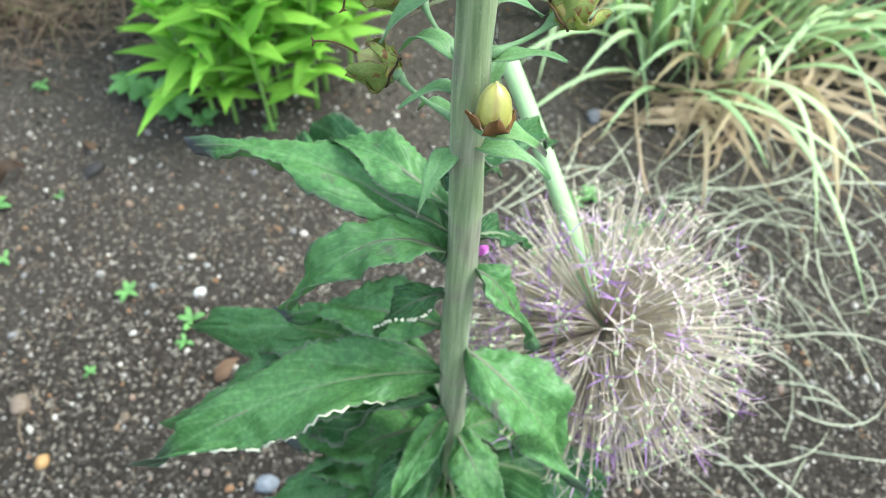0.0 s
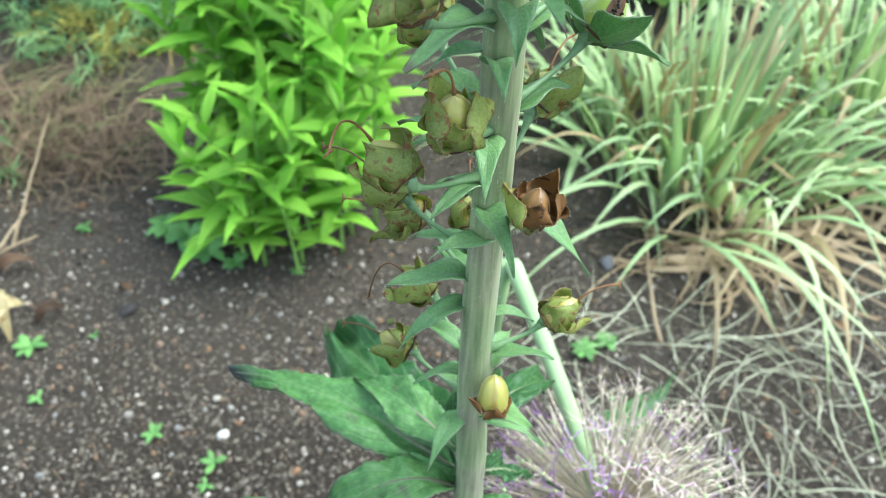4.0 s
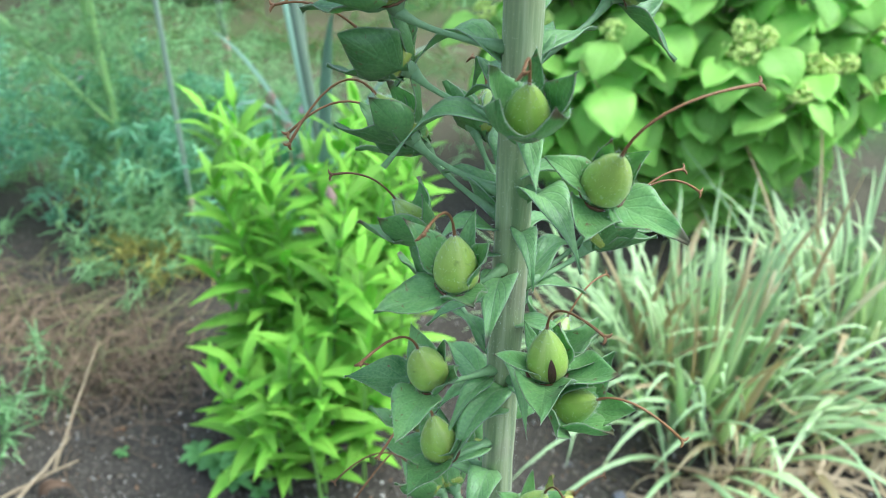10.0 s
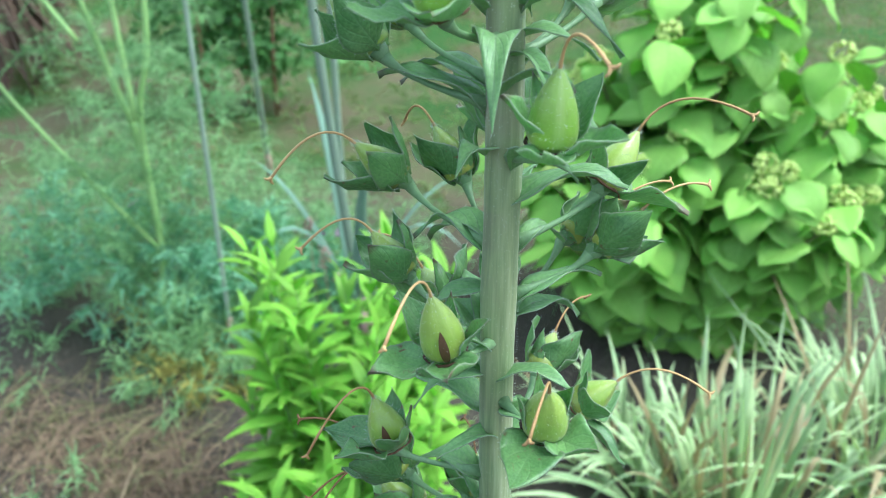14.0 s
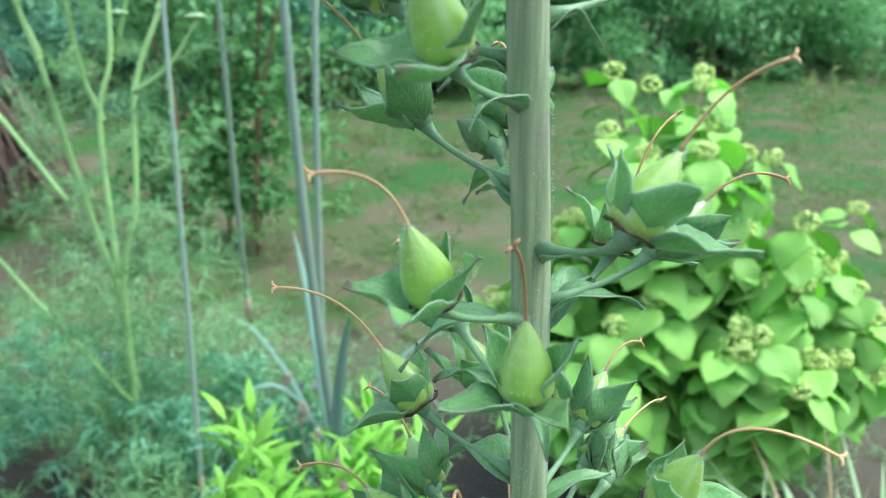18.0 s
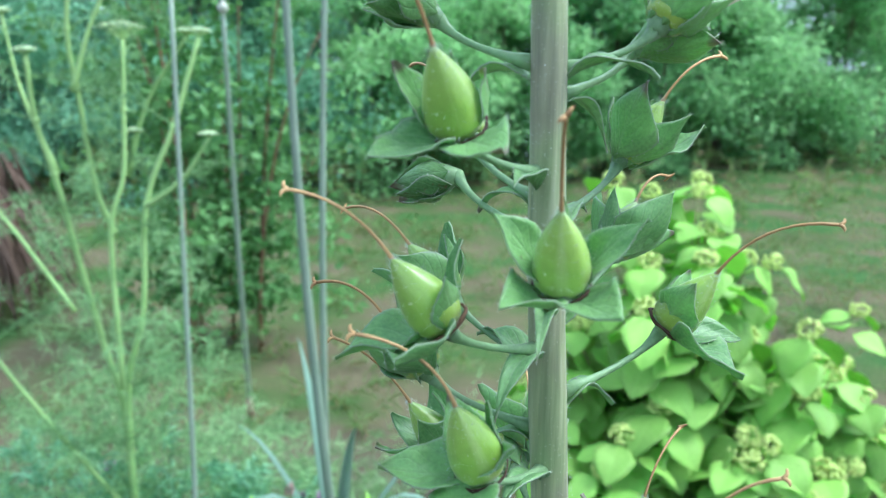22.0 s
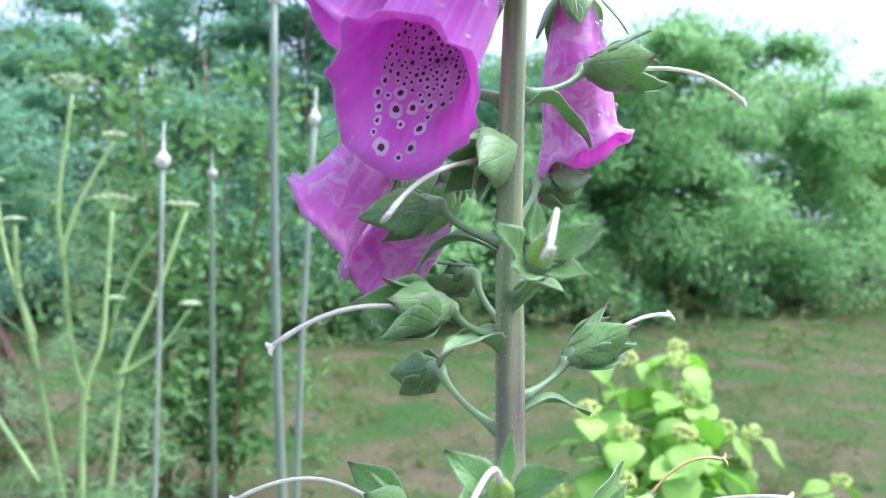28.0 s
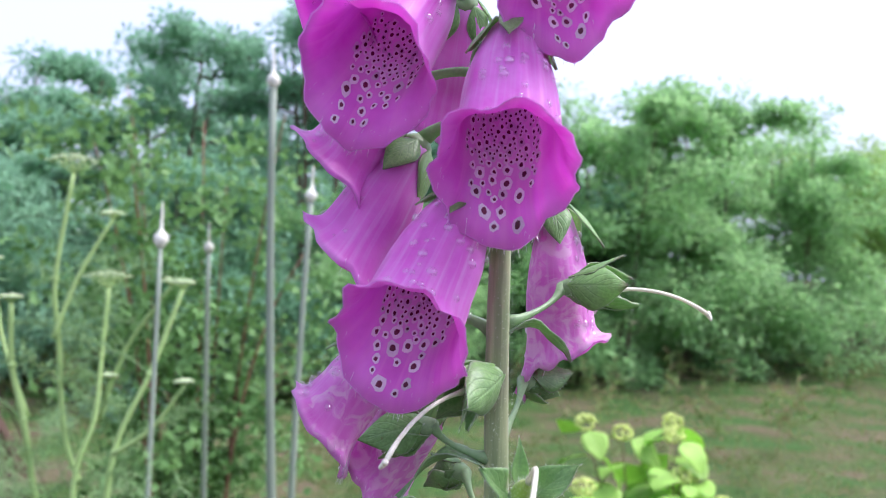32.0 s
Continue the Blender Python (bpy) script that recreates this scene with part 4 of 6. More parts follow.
def bell(x, y, z, ax, ay, az, length, seed, spots=True, faded=False):
    r = random.Random(seed)
    base, way = Vector((x, y, z)), Vector((ax, ay, az)).normalized()
    out = ((base - on_stem(z)) * Vector((1, 1, 0))).normalized()
    low = frame_of(way, Vector((way.x, 0.3, -1)) if way.y < -0.4 else -UP)  # x axis: towards the lower lip
    R = 0.0094 * (0.86 if faded else 1.0)
    seg, steps = 56, 24

    def at(u, a, inset=0.0):
        """A point of the bell: u from the calyx to the lip, a round the tube, 0 at the lower lip."""
        rad = R * float(np.interp(u, [0, 0.06, 0.14, 0.25, 0.4, 0.55, 0.7, 0.84, 0.93, 1.0], [0.30, 0.46, 0.57, 0.72, 0.86, 0.94, 0.98, 1.02, 1.10, 1.27]))
        c = math.cos(a)
        belly = 1 + 0.13 * c * math.sin(math.pi * min(u, 0.9))
        lobe = max(0.0, (u - 0.78) / 0.22) ** 1.4
        rag = noise.noise(Vector((3 * math.cos(a), 3 * math.sin(a), seed * 1.7)))
        lip = lobe * (0.26 * max(0.0, c) ** 2.2 + 0.035 * max(0.0, math.sin(abs(a if a < math.pi else 2 * math.pi - a) - 0.2)) ** 6 - 0.02 * max(0.0, -c) ** 2 + 0.050 * rag)
        flare = lobe * (0.09 + 0.02 * max(0.0, c) ** 2 + 0.10 * max(0.0, -c) ** 2 + 0.13 * noise.noise(Vector((2.2 * math.cos(a), 2.2 * math.sin(a), seed * 3.1))) + 0.04 * math.sin(7 * a + seed) + 0.03 * math.sin(15 * a + 2 * seed))
        rr = rad * belly * (1 + flare) * (1.06 if abs(math.sin(a)) > 0.5 else 1.0) - inset
        ripple = (0.022 * math.sin(5 * a + seed) + 0.014 * math.sin(11 * a + 2 * u + seed) + 0.03 * noise.noise(Vector((1.5 * math.cos(a), 1.5 * math.sin(a), 5 * u + seed)))) * R * min(1, 2 * u)
        # the tube bends down a little along its length
        p = Vector(((rr + ripple) * c, (rr + ripple) * math.sin(a), length * (u * (1 - 0.10 * lobe * max(0, -c)) + lip)))
        p.x += 0.06 * length * u * u
        return base + low @ p

    bm = bmesh.new()
    uv = bm.verts.layers.float_vector.new("leafuv")
    outer = [[bm.verts.new(at(i / steps, 2 * math.pi * k / seg)) for k in range(seg)] for i in range(steps + 1)]
    inner = [[bm.verts.new(at(i / steps, 2 * math.pi * k / seg, 0.00035)) for k in range(seg)] for i in range(1, steps + 1)]
    for rows, first in ((outer, 0), (inner, 1)):
        for i, ring in enumerate(rows):
            for k, v in enumerate(ring):
                v[uv] = ((i + first) / steps, abs(2 * k / seg - 1), seed)
    for rows, mi in ((outer, 0), (inner, 1)):
        for i, (r0, r1) in enumerate(zip(rows, rows[1:])):
            for k in range(seg):
                q = (r0[k], r0[(k + 1) % seg], r1[(k + 1) % seg], r1[k])
                bm.faces.new(q[::-1] if mi else q).material_index = mi
    for k in range(seg):
        bm.faces.new((outer[-1][k], outer[-1][(k + 1) % seg], inner[-1][(k + 1) % seg], inner[-1][k]))
    bm.faces.new(outer[0][::-1])
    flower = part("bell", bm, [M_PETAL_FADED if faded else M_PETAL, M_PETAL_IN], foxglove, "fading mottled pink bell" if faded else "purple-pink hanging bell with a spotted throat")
    if spots:
        mixed_spots = bmesh.new()
        spot_at = []
        for _ in range(2600):
            u, a = r.uniform(0.42, 0.97), r.gauss(0, 0.42)
            if abs(a) > 0.82 - 0.40 * max(0, (u - 0.75) / 0.2) or (u > 0.90 and r.random() < 0.8):
                continue
            big = max(0, (u - 0.72) / 0.28)
            s = (0.00033 + 0.00034 * big) * r.uniform(0.65, 1.35)
            p = at(u, a, 0.0006)
            if any((p - q).length < (s + t) * (1.75 + 0.75 * big) for q, t in spot_at):
                continue
            spot_at.append((p, s))
            p1, p2 = at(u + 0.01, a, 0.0006), at(u, a + 0.02, 0.0006)
            du, dv = (p1 - p).normalized(), (p2 - p).normalized()
            nn = du.cross(dv).normalized()
            if nn.dot(base + way * length * u - p) < 0:
                nn = -nn
            one = bmesh.new() if spots == "single" else mixed_spots
            for mi, k, lift, n in ((0, 1.80 + 0.30 * (1 - big), 0.0, 10), (1, 0.90, 0.00012, 8)):
                vs = [one.verts.new(p + nn * lift + (du * (1.45 - 0.35 * big) * math.cos(q) + dv * math.sin(q)) * s * k * r.uniform(0.74, 1.16)) for q in (2 * math.pi * j / n for j in range(n))]
                c = one.verts.new(p + nn * (lift + 0.00015))
                for j in range(n):
                    one.faces.new((vs[j], vs[(j + 1) % n], c)).material_index = mi
            if spots == "single":
                part("spot", one, [M_SPOT_RING, M_SPOT], flower)
        if spots == "single":
            mixed_spots.free()
        else:
            part("spotting", mixed_spots, [M_SPOT_RING, M_SPOT], flower, "maroon spots with white rings")["kind"] = "stuff"
    # fine hairs on the lower lip
    bm = bmesh.new()
    for _ in range(110):
        u, a = r.uniform(0.93, 1.0), r.gauss(0, 0.55)
        p = at(u, a)
        d = (way + (p - base - way * length).normalized() * 0.5 - UP * 0.3 + Vector((r.uniform(-0.5, 0.5), r.uniform(-0.5, 0.5), 0))).normalized()
        tube(bm, [p, p + d * r.uniform(0.0008, 0.002)], [0.00006, 0.00003], 3)
    part("hairs", bm, M_SPOT_RING, flower, "fine pale hairs on the lip")["kind"] = "stuff"
    # rain drops on the back
    for _ in range(34):
        u, a = r.uniform(0.15, 0.95), math.pi + r.gauss(0, 0.8)
        s = r.uniform(0.0004, 0.0012)
        p, p1, p2 = at(u, a), at(u + 0.02, a), at(u, a + 0.03)
        nn = (p1 - p).cross(p2 - p).normalized()
        if nn.dot(p - base - way * length * u) < 0:
            nn = -nn
        bm = bmesh.new()
        bmesh.ops.create_uvsphere(bm, u_segments=10, v_segments=6, radius=s, matrix=Matrix.Translation(p + nn * s * 0.25) @ frame_of(nn).to_4x4() @ Matrix.Diagonal((1, 1, 0.75, 1)))
        part("rain_drop", bm, M_DROP, flower)
    # calyx and stalk
    bm = bmesh.new()
    node = on_stem(z + 0.002) + out * stem_r(z) * 0.8
    tube(bm, curve_points(node, node + out * 0.008 + UP * 0.006, base - way * 0.001, 8), [0.0018, 0.0013, 0.0011, 0.0011, 0.0011, 0.0012, 0.0016, 0.002], 8)
    lathe(bm, [(0.0015, -0.002), (0.0032, -0.0005), (0.0038, 0.001), (0.003, 0.002)], Matrix.Translation(base) @ low.to_4x4(), 10)
    stalk = part("flower_stalk", bm, M_BRACT, foxglove)
    for k in range(5):
        a = math.pi + 2 * math.pi * k / 5 + r.uniform(-0.15, 0.15)
        o = low @ Vector((math.cos(a), math.sin(a), 0))
        bm = bmesh.new()
        ln = 0.0135 * r.uniform(0.85, 1.15)
        leaf(bm, sepal_spine(base + o * 0.0032, way, o, ln, 22 + r.uniform(-5, 12), 0.15), ln * (0.35 if k == 0 else 0.6), o * 0.8 + way * 0.2, 0.45, -0.2, 0.02, 0, 0.00035, 0, 4, seed * 7 + k)
        part("sepal", bm, M_SEPAL, stalk)


BELL_ROWS = [
    (-0.0150, 0.0008, 1.4190, -0.36, -0.47, -0.82, 0.0355),
    (-0.0080, -0.0040, 1.4520, -0.05, -0.49, -0.87, 0.0342),
    (-0.0228, 0.0000, 1.4670, -0.38, -0.50, -0.78, 0.0335),
    (-0.0266, 0.0137, 1.4307, -0.56, -0.06, -0.83, 0.0313),
    (-0.0335, 0.0131, 1.4411, -0.59, 0.02, -0.81, 0.0208),
    (-0.0310, 0.0230, 1.3880, -0.63, -0.06, -0.77, 0.0265),
    (-0.0195, 0.0250, 1.3775, -0.55, 0.45, -0.70, 0.0285),
    (0.0068, 0.0347, 1.4203, 0.14, -0.05, -0.98, 0.0381),
    (-0.0030, -0.0040, 1.4865, 0.10, -0.52, -0.85, 0.0325),
    (-0.0346, 0.0116, 1.4710, -0.59, -0.30, -0.75, 0.0200),
    (-0.0174, 0.0297, 1.4692, -0.11, 0.75, -0.65, 0.0270),
]
for k, row in enumerate(BELL_ROWS):
    bell(*row, 300 + k, "single" if row[4] < -0.4 else "joined", k in (5, 6, 7))

# ---- its leaves ----
M_MIDRIB = plant("leaf_midrib", (0.12, 0.13, 0.08), (0.22, 0.25, 0.14), None, 0.5, 1200, 80, 0.1)
M_LEAF_EDGE = plant("leaf_scar", (0.45, 0.45, 0.30), (0.65, 0.62, 0.45), None, 0.6, 1200, 80, 0.1)


def stem_leaf(z, tx, ty, tz, width, bow=0.02, seed=0, wave=0.18, fold=0.24, scar=False):
    """A lance leaf from the stem at height z to a tip, bowed upwards."""
    b = on_stem(z)
    tip = Vector((tx, ty, tz))
    flat = ((tip - b) * Vector((1, 1, 0))).normalized()
    b = b + flat * stem_r(z) * 0.8
    n = 52
    pts = curve_points(b, (b + tip) * 0.5 + UP * bow * 2, tip, n)
    bm = bmesh.new()
    tops = leaf(bm, pts, width * 1.18, UP, 0.42, fold, wave, 0.06, 0.0006, 0, 12, seed, 1.2, 0.0, 0.26)
    edge = [row[0].co.copy() for row in tops]
    lf = part("leaf", bm, M_LEAF, foxglove, "large toothed deep green leaf" if width > 0.025 else "green lance leaf with purple edge")
    bm = bmesh.new()
    tube(bm, [p - UP * 0.0004 for p in pts[:-1]], [0.0011 * (1 - i / n) + 0.0002 for i in range(n - 1)], 6)
    part("midrib", bm, M_MIDRIB, lf, "purplish midrib")
    if scar:
        r = random.Random(seed)
        bm = bmesh.new()
        i = int(n * 0.22)
        while i < n * 0.86:
            run = r.randint(2, 5)
            tube(bm, [p + UP * 0.0003 for p in edge[i:i + run]], [r.uniform(0.0003, 0.0009) for _ in range(run)], 5)
            i += run - 1 + r.randint(0, 2)
        part("curled_edge", bm, M_LEAF_EDGE, lf, "pale curled leaf edge")
    return lf


for row in (
    (0.652, -0.095, 0.064, 0.639, 0.0240, 0.014, 101),
    (0.662, -0.040, 0.049, 0.655, 0.0160, 0.010, 102),
    (0.645, -0.052, -0.008, 0.631, 0.0200, 0.022, 103),
    (0.640, -0.068, 0.171, 0.524, 0.0500, 0.012, 104),
    (0.556, -0.129, -0.017, 0.514, 0.0340, 0.026, 105),
    (0.553, -0.123, 0.067, 0.490, 0.0360, 0.020, 106),
    (0.548, -0.146, 0.029, 0.459, 0.0340, 0.018, 107),
    (0.618, -0.025, 0.005, 0.589, 0.0130, 0.008, 108),
    (0.690, 0.045, 0.045, 0.657, 0.0135, 0.006, 109),
    (0.638, 0.037, -0.008, 0.597, 0.0135, 0.010, 110),
    (0.652, 0.033, 0.013, 0.634, 0.0100, 0.006, 111),
    (0.580, 0.065, -0.035, 0.514, 0.0300, 0.016, 112),
    (0.520, -0.093, 0.047, 0.421, 0.0500, 0.020, 113),
    (0.495, -0.068, 0.021, 0.385, 0.0500, 0.020, 114),
    (0.430, 0.204, 0.243, 0.380, 0.042, 0.030, 12), (0.665, 0.025, 0.085, 0.600, 0.016, 0.016, 15), (0.473, -0.090, 0.052, 0.371, 0.042, 0.018, 11),
    (0.455, 0.110, -0.020, 0.390, 0.040, 0.030, 16), (0.440, 0.020, -0.085, 0.385, 0.042, 0.030, 17), (0.450, -0.060, -0.060, 0.385, 0.040, 0.030, 18),
    (0.420, -0.150, -0.010, 0.330, 0.050, 0.030, 19), (0.400, 0.080, 0.110, 0.300, 0.050, 0.030, 20), (0.500, 0.032, -0.045, 0.470, 0.022, 0.012, 21),
    (0.520, -0.020, -0.038, 0.505, 0.015, 0.010, 22), (0.380, -0.080, 0.140, 0.270, 0.055, 0.040, 23), (0.300, 0.150, 0.020, 0.190, 0.060, 0.040, 24),
    (0.250, -0.170, 0.060, 0.120, 0.065, 0.050, 25), (0.360, -0.110, -0.060, 0.270, 0.055, 0.035, 26), (0.350, 0.090, -0.080, 0.260, 0.055, 0.035, 27),
    (0.485, 0.065, 0.030, 0.440, 0.026, 0.012, 28), (0.490, -0.045, -0.050, 0.440, 0.024, 0.012, 29), (0.590, -0.070, 0.045, 0.540, 0.024, 0.012, 30),
):
    stem_leaf(*row, scar=row[-1] in (105, 108))

# ---- fine pale down on stem and capsules ----
g = np.random.default_rng(77)
zz = g.uniform(0.5, 1.5, 16000)
aa = g.uniform(0, 2 * np.pi, 16000)
fx = np.array([stem_x(z) for z in zz]) + np.array([stem_r(z) for z in zz]) * np.cos(aa)
fy = 0.005 + np.array([stem_r(z) for z in zz]) * np.sin(aa)
root = np.concatenate([np.array([p[:] for p, _ in RIMS]), np.stack([fx, fy, zz], 1), np.repeat(np.array([p[:] for p, _ in FUZZ]), 2, 0) + g.normal(0, 0.0003, (2 * len(FUZZ), 3))])
way = np.concatenate([np.array([n[:] for _, n in RIMS]), np.stack([np.cos(aa), np.sin(aa), 0 * aa], 1), np.repeat(np.array([n[:] for _, n in FUZZ]), 2, 0)])
v, f = blade_cloud(root, way + g.normal(0, 0.25, way.shape), g.uniform(0.0003, 0.0008, len(root)), 0.00007, g, 0.1, 1)
M_DOWN = plant("pale_down", (0.55, 0.60, 0.50), (0.75, 0.78, 0.70), None, 0.6, 500, 50, 0.4, per="island", bumps=0)
scatter_mesh("down", v, f, M_DOWN, foxglove)
# ---- allium head hanging on a kinked stalk beside the foxglove ----
M_ALLIUM_STALK = plant("allium_stalk", (0.30, 0.46, 0.18), (0.46, 0.62, 0.32), None, 0.45, 900, 30, 0.1)
M_RAY = plant("allium_ray", (0.54, 0.46, 0.32), (0.84, 0.74, 0.57), (0.50, 0.38, 0.46), 0.6, 1200, 60, 0.4, 0.58, per="island")
M_FLORET = plant("dry_floret", (0.50, 0.40, 0.31), (0.76, 0.64, 0.53), (0.50, 0.34, 0.46), 0.6, 1500, 40, 0.25, 0.52, per="island")
M_FLORET_P = plant("purple_floret", (0.36, 0.16, 0.46), (0.55, 0.32, 0.62), None, 0.5, 1500, 80, 0.25, per="island")
M_OVARY = plant("green_ovary", (0.25, 0.32, 0.14), (0.42, 0.50, 0.26), None, 0.5, 1500, 80, 0.1, per="island")
allium = thing("allium", "faded allium head on a kinked pale green stalk", "flower")
heart, kink = Vector((0.098, 0.062, 0.492)), Vector((0.042, 0.162, 0.602))
bm = bmesh.new()
tube(bm, curve_points((0.03, 0.22, 0.0), (0.028, 0.20, 0.3), kink + Vector((-0.004, 0.004, -0.004)), 14), [0.0062 - 0.00008 * i for i in range(14)], 14, wob=0.02)
part("lower_stalk", bm, M_ALLIUM_STALK, allium)
bm = bmesh.new()
tube(bm, [kink + (kink - heart).normalized() * 0.003] + curve_points(kink, (kink + heart) / 2 + Vector((0.002, 0, 0.003)), heart, 10), [0.0036] + [0.0050] * 9 + [0.0062], 14, wob=0.02)
part("upper_stalk", bm, M_ALLIUM_STALK, allium, "light green stalk bent over at a kink")
g = np.random.default_rng(5)
n = 700
idx = np.arange(n) + 0.5
phi = np.arccos(1 - 2 * idx / n)
th = np.pi * (1 + 5 ** 0.5) * idx
dirs = np.stack([np.cos(th) * np.sin(phi), np.sin(th) * np.sin(phi), np.cos(phi)], 1)
back = np.array(((kink - heart).normalized())[:])
dirs = dirs[(dirs @ back) < 0.93]
near = np.argsort(-(dirs @ np.array((-0.30, -0.55, 0.78))))
single = set(near[:290].tolist())
joined = bmesh.new()
for i, d in enumerate(dirs):
    r = random.Random(i)
    bm = bmesh.new() if i in single else joined
    d = (Vector(d) + Vector((r.uniform(-0.12, 0.12), r.uniform(-0.12, 0.12), r.uniform(-0.14, 0.08)))).normalized()
    ln = r.uniform(0.058, 0.086)
    tip = heart + d * ln - UP * 0.004
    bow = Vector((r.uniform(-1, 1), r.uniform(-1, 1), r.uniform(-1, 1))) * 0.004
    tube(bm, curve_points(heart + d * 0.004, heart + d * ln * 0.5 + bow, tip, 4), [0.0008, 0.0006, 0.00055, 0.0007], 3, 0, cap=False)
    first = len(bm.faces)
    bmesh.ops.create_icosphere(bm, subdivisions=1, radius=r.uniform(0.0009, 0.0017), matrix=Matrix.Translation(tip))
    bm.faces.ensure_lookup_table()
    for f in bm.faces[first:] if i in single else ():
        f.material_index = 3
    side = frame_of(d)
    petal_m = 2 if r.random() < (0.45 if d.x < -0.2 or d.z < -0.45 else 0.09) else 1
    for k in range(6 if r.random() < 0.9 else 0):
        a = k * math.pi / 3 + r.uniform(-0.4, 0.4)
        o = side @ Vector((math.cos(a), math.sin(a), r.uniform(-0.5, 0.9)))
        ln2 = r.uniform(0.007, 0.015)
        w = d.cross(o).normalized() * r.uniform(0.00026, 0.00052)
        m1, e = tip + o * ln2 * 0.5 + d * 0.001, tip + o * ln2 + d * r.uniform(-0.002, 0.005)
        vs = [bm.verts.new(q) for q in (tip - w * 0.6, tip + w * 0.6, m1 + w, m1 - w)]
        bm.faces.new(vs).material_index = petal_m
        bm.faces.new((vs[3], vs[2], bm.verts.new(e))).material_index = petal_m
    if i in single:
        part("floret", bm, [M_RAY, M_FLORET, M_FLORET_P, M_OVARY], allium)
part("floret_cluster", joined, [M_RAY, M_FLORET, M_FLORET_P, M_OVARY], allium, "papery faded florets on straw-coloured rays")["kind"] = "stuff"

# ---- bright lance-leaved plant behind the foxglove ----
M_LANCE = plant("lance_leaf", (0.22, 0.48, 0.04), (0.44, 0.73, 0.09), None, 0.45, 500, 25, 0.48, bumps=0.4, dist=0.001, veins=(9, 0.3, (0.34, 0.62, 0.12), None, 0.5))
M_LANCE_STEM = plant("lance_stem", (0.16, 0.30, 0.05), (0.26, 0.42, 0.09), None, 0.5, 500, 25, 0.0)
lance = thing("leafy_perennial", "bright yellow-green clump of lance-leaved shoots on the soil", "plant", at=(0, 0, 0))
lance_leaves = []
for k in range(5):
    bm = bmesh.new()
    ln = 1.0
    pts = curve_points((0, 0, 0), (0.5, 0, 0.22 - 0.06 * k), (1.0, 0, 0.10 - 0.14 * k), 9)
    leaf(bm, pts, 0.21 + 0.02 * k, UP, 0.4, 0.3, 0.03, 0.0, 0.006, 0, 4, k)
    me = bpy.data.meshes.new("leaf")
    bm.to_mesh(me)
    bm.free()
    for f in me.polygons:
        f.use_smooth = True
    me.materials.append(M_LANCE)
    lance_leaves.append(me)


def shoot(x, y, h, lean, seed, thing_ob=lance):
    r = random.Random(seed)
    b = Vector((x, y, ground_z(x, y) - 0.01))
    top = b + Vector((lean[0] * h, lean[1] * h, h))
    pts = curve_points(b, b + Vector((0, 0, h * 0.5)), top, 8)
    bm = bmesh.new()
    tube(bm, pts, [0.004 - 0.0004 * i for i in range(8)], 6)
    st = part("shoot", bm, M_LANCE_STEM, thing_ob)
    n = max(8, int(h / 0.0185))
    for i in range(n):
        s = 0.28 + 0.72 * i / (n - 1)
        k = min(6, int(s * 7))
        p = pts[k].lerp(pts[k + 1], s * 7 - k)
        a = i * 2.4 + seed + r.uniform(-0.4, 0.4)
        ln = 0.130 * (1 - 0.45 * s) * r.uniform(0.8, 1.15) if s > 0.25 else 0.07 * r.uniform(0.7, 1.1)
        up = r.uniform(8, 36) + 38 * s ** 3
        m = Matrix.Translation(p) @ Euler((0, radians(-up), a)).to_matrix().to_4x4() @ Euler((radians(r.uniform(-14, 14)), 0, 0)).to_matrix().to_4x4() @ Matrix.Scale(ln, 4)
        o = new("leaf", lance_leaves[r.randrange(5)])
        o.parent = st
        o.matrix_basis = m


rs = random.Random(21)
for k in range(40):
    a, q = rs.uniform(0, 6.28), rs.random() ** 0.5
    x, y = -0.20 + 0.14 * q * math.cos(a), 0.90 + 0.20 * q * math.sin(a)
    edge_low = 0.62 if y < 0.78 else 1.0
    shoot(x, y, rs.uniform(0.36, 0.56) * edge_low, ((x + 0.20) * 0.7 + rs.uniform(-0.1, 0.1), (y - 0.9) * 0.6), k + 1)
shoot(-0.20, 0.70, 0.22, (-0.05, -0.1), 51)
shoot(-0.29, 0.74, 0.26, (-0.2, -0.1), 52)
shoot(-0.31, 0.80, 0.20, (-0.3, 0.0), 53)

# ---- strap-leaved clumps ----
M_STRAP = plant("strap_leaf", (0.40, 0.63, 0.26), (0.76, 0.90, 0.50), (0.95, 0.92, 0.66), 0.42, 300, 10, 0.45, 0.66, vary=0.5, dry=(0.82, (0.58, 0.47, 0.26)), coat=0.15, tip=(0.62, 0.50, 0.25))
M_STRAW = plant("straw", (0.32, 0.22, 0.12), (0.55, 0.42, 0.26), None, 0.65, 300, 10, 0.1, per="island")


def strap(bm, base, way, length, width, droop, seed):
    r = random.Random(seed)
    b, d = Vector(base), Vector(way).normalized()
    flat = (d * Vector((1, 1, 0)))
    end = b + d * length + (flat * 0.55 - UP) * length * droop
    end.z = max(end.z, 0.006)
    mid = b + d * length * 0.62
    pts = curve_points(b, mid, end, 9)
    leaf(bm, pts, width, UP + flat * -0.4, 0.18, 0.35, 0.0, 0.0, 0.0006, 0, 2, seed)


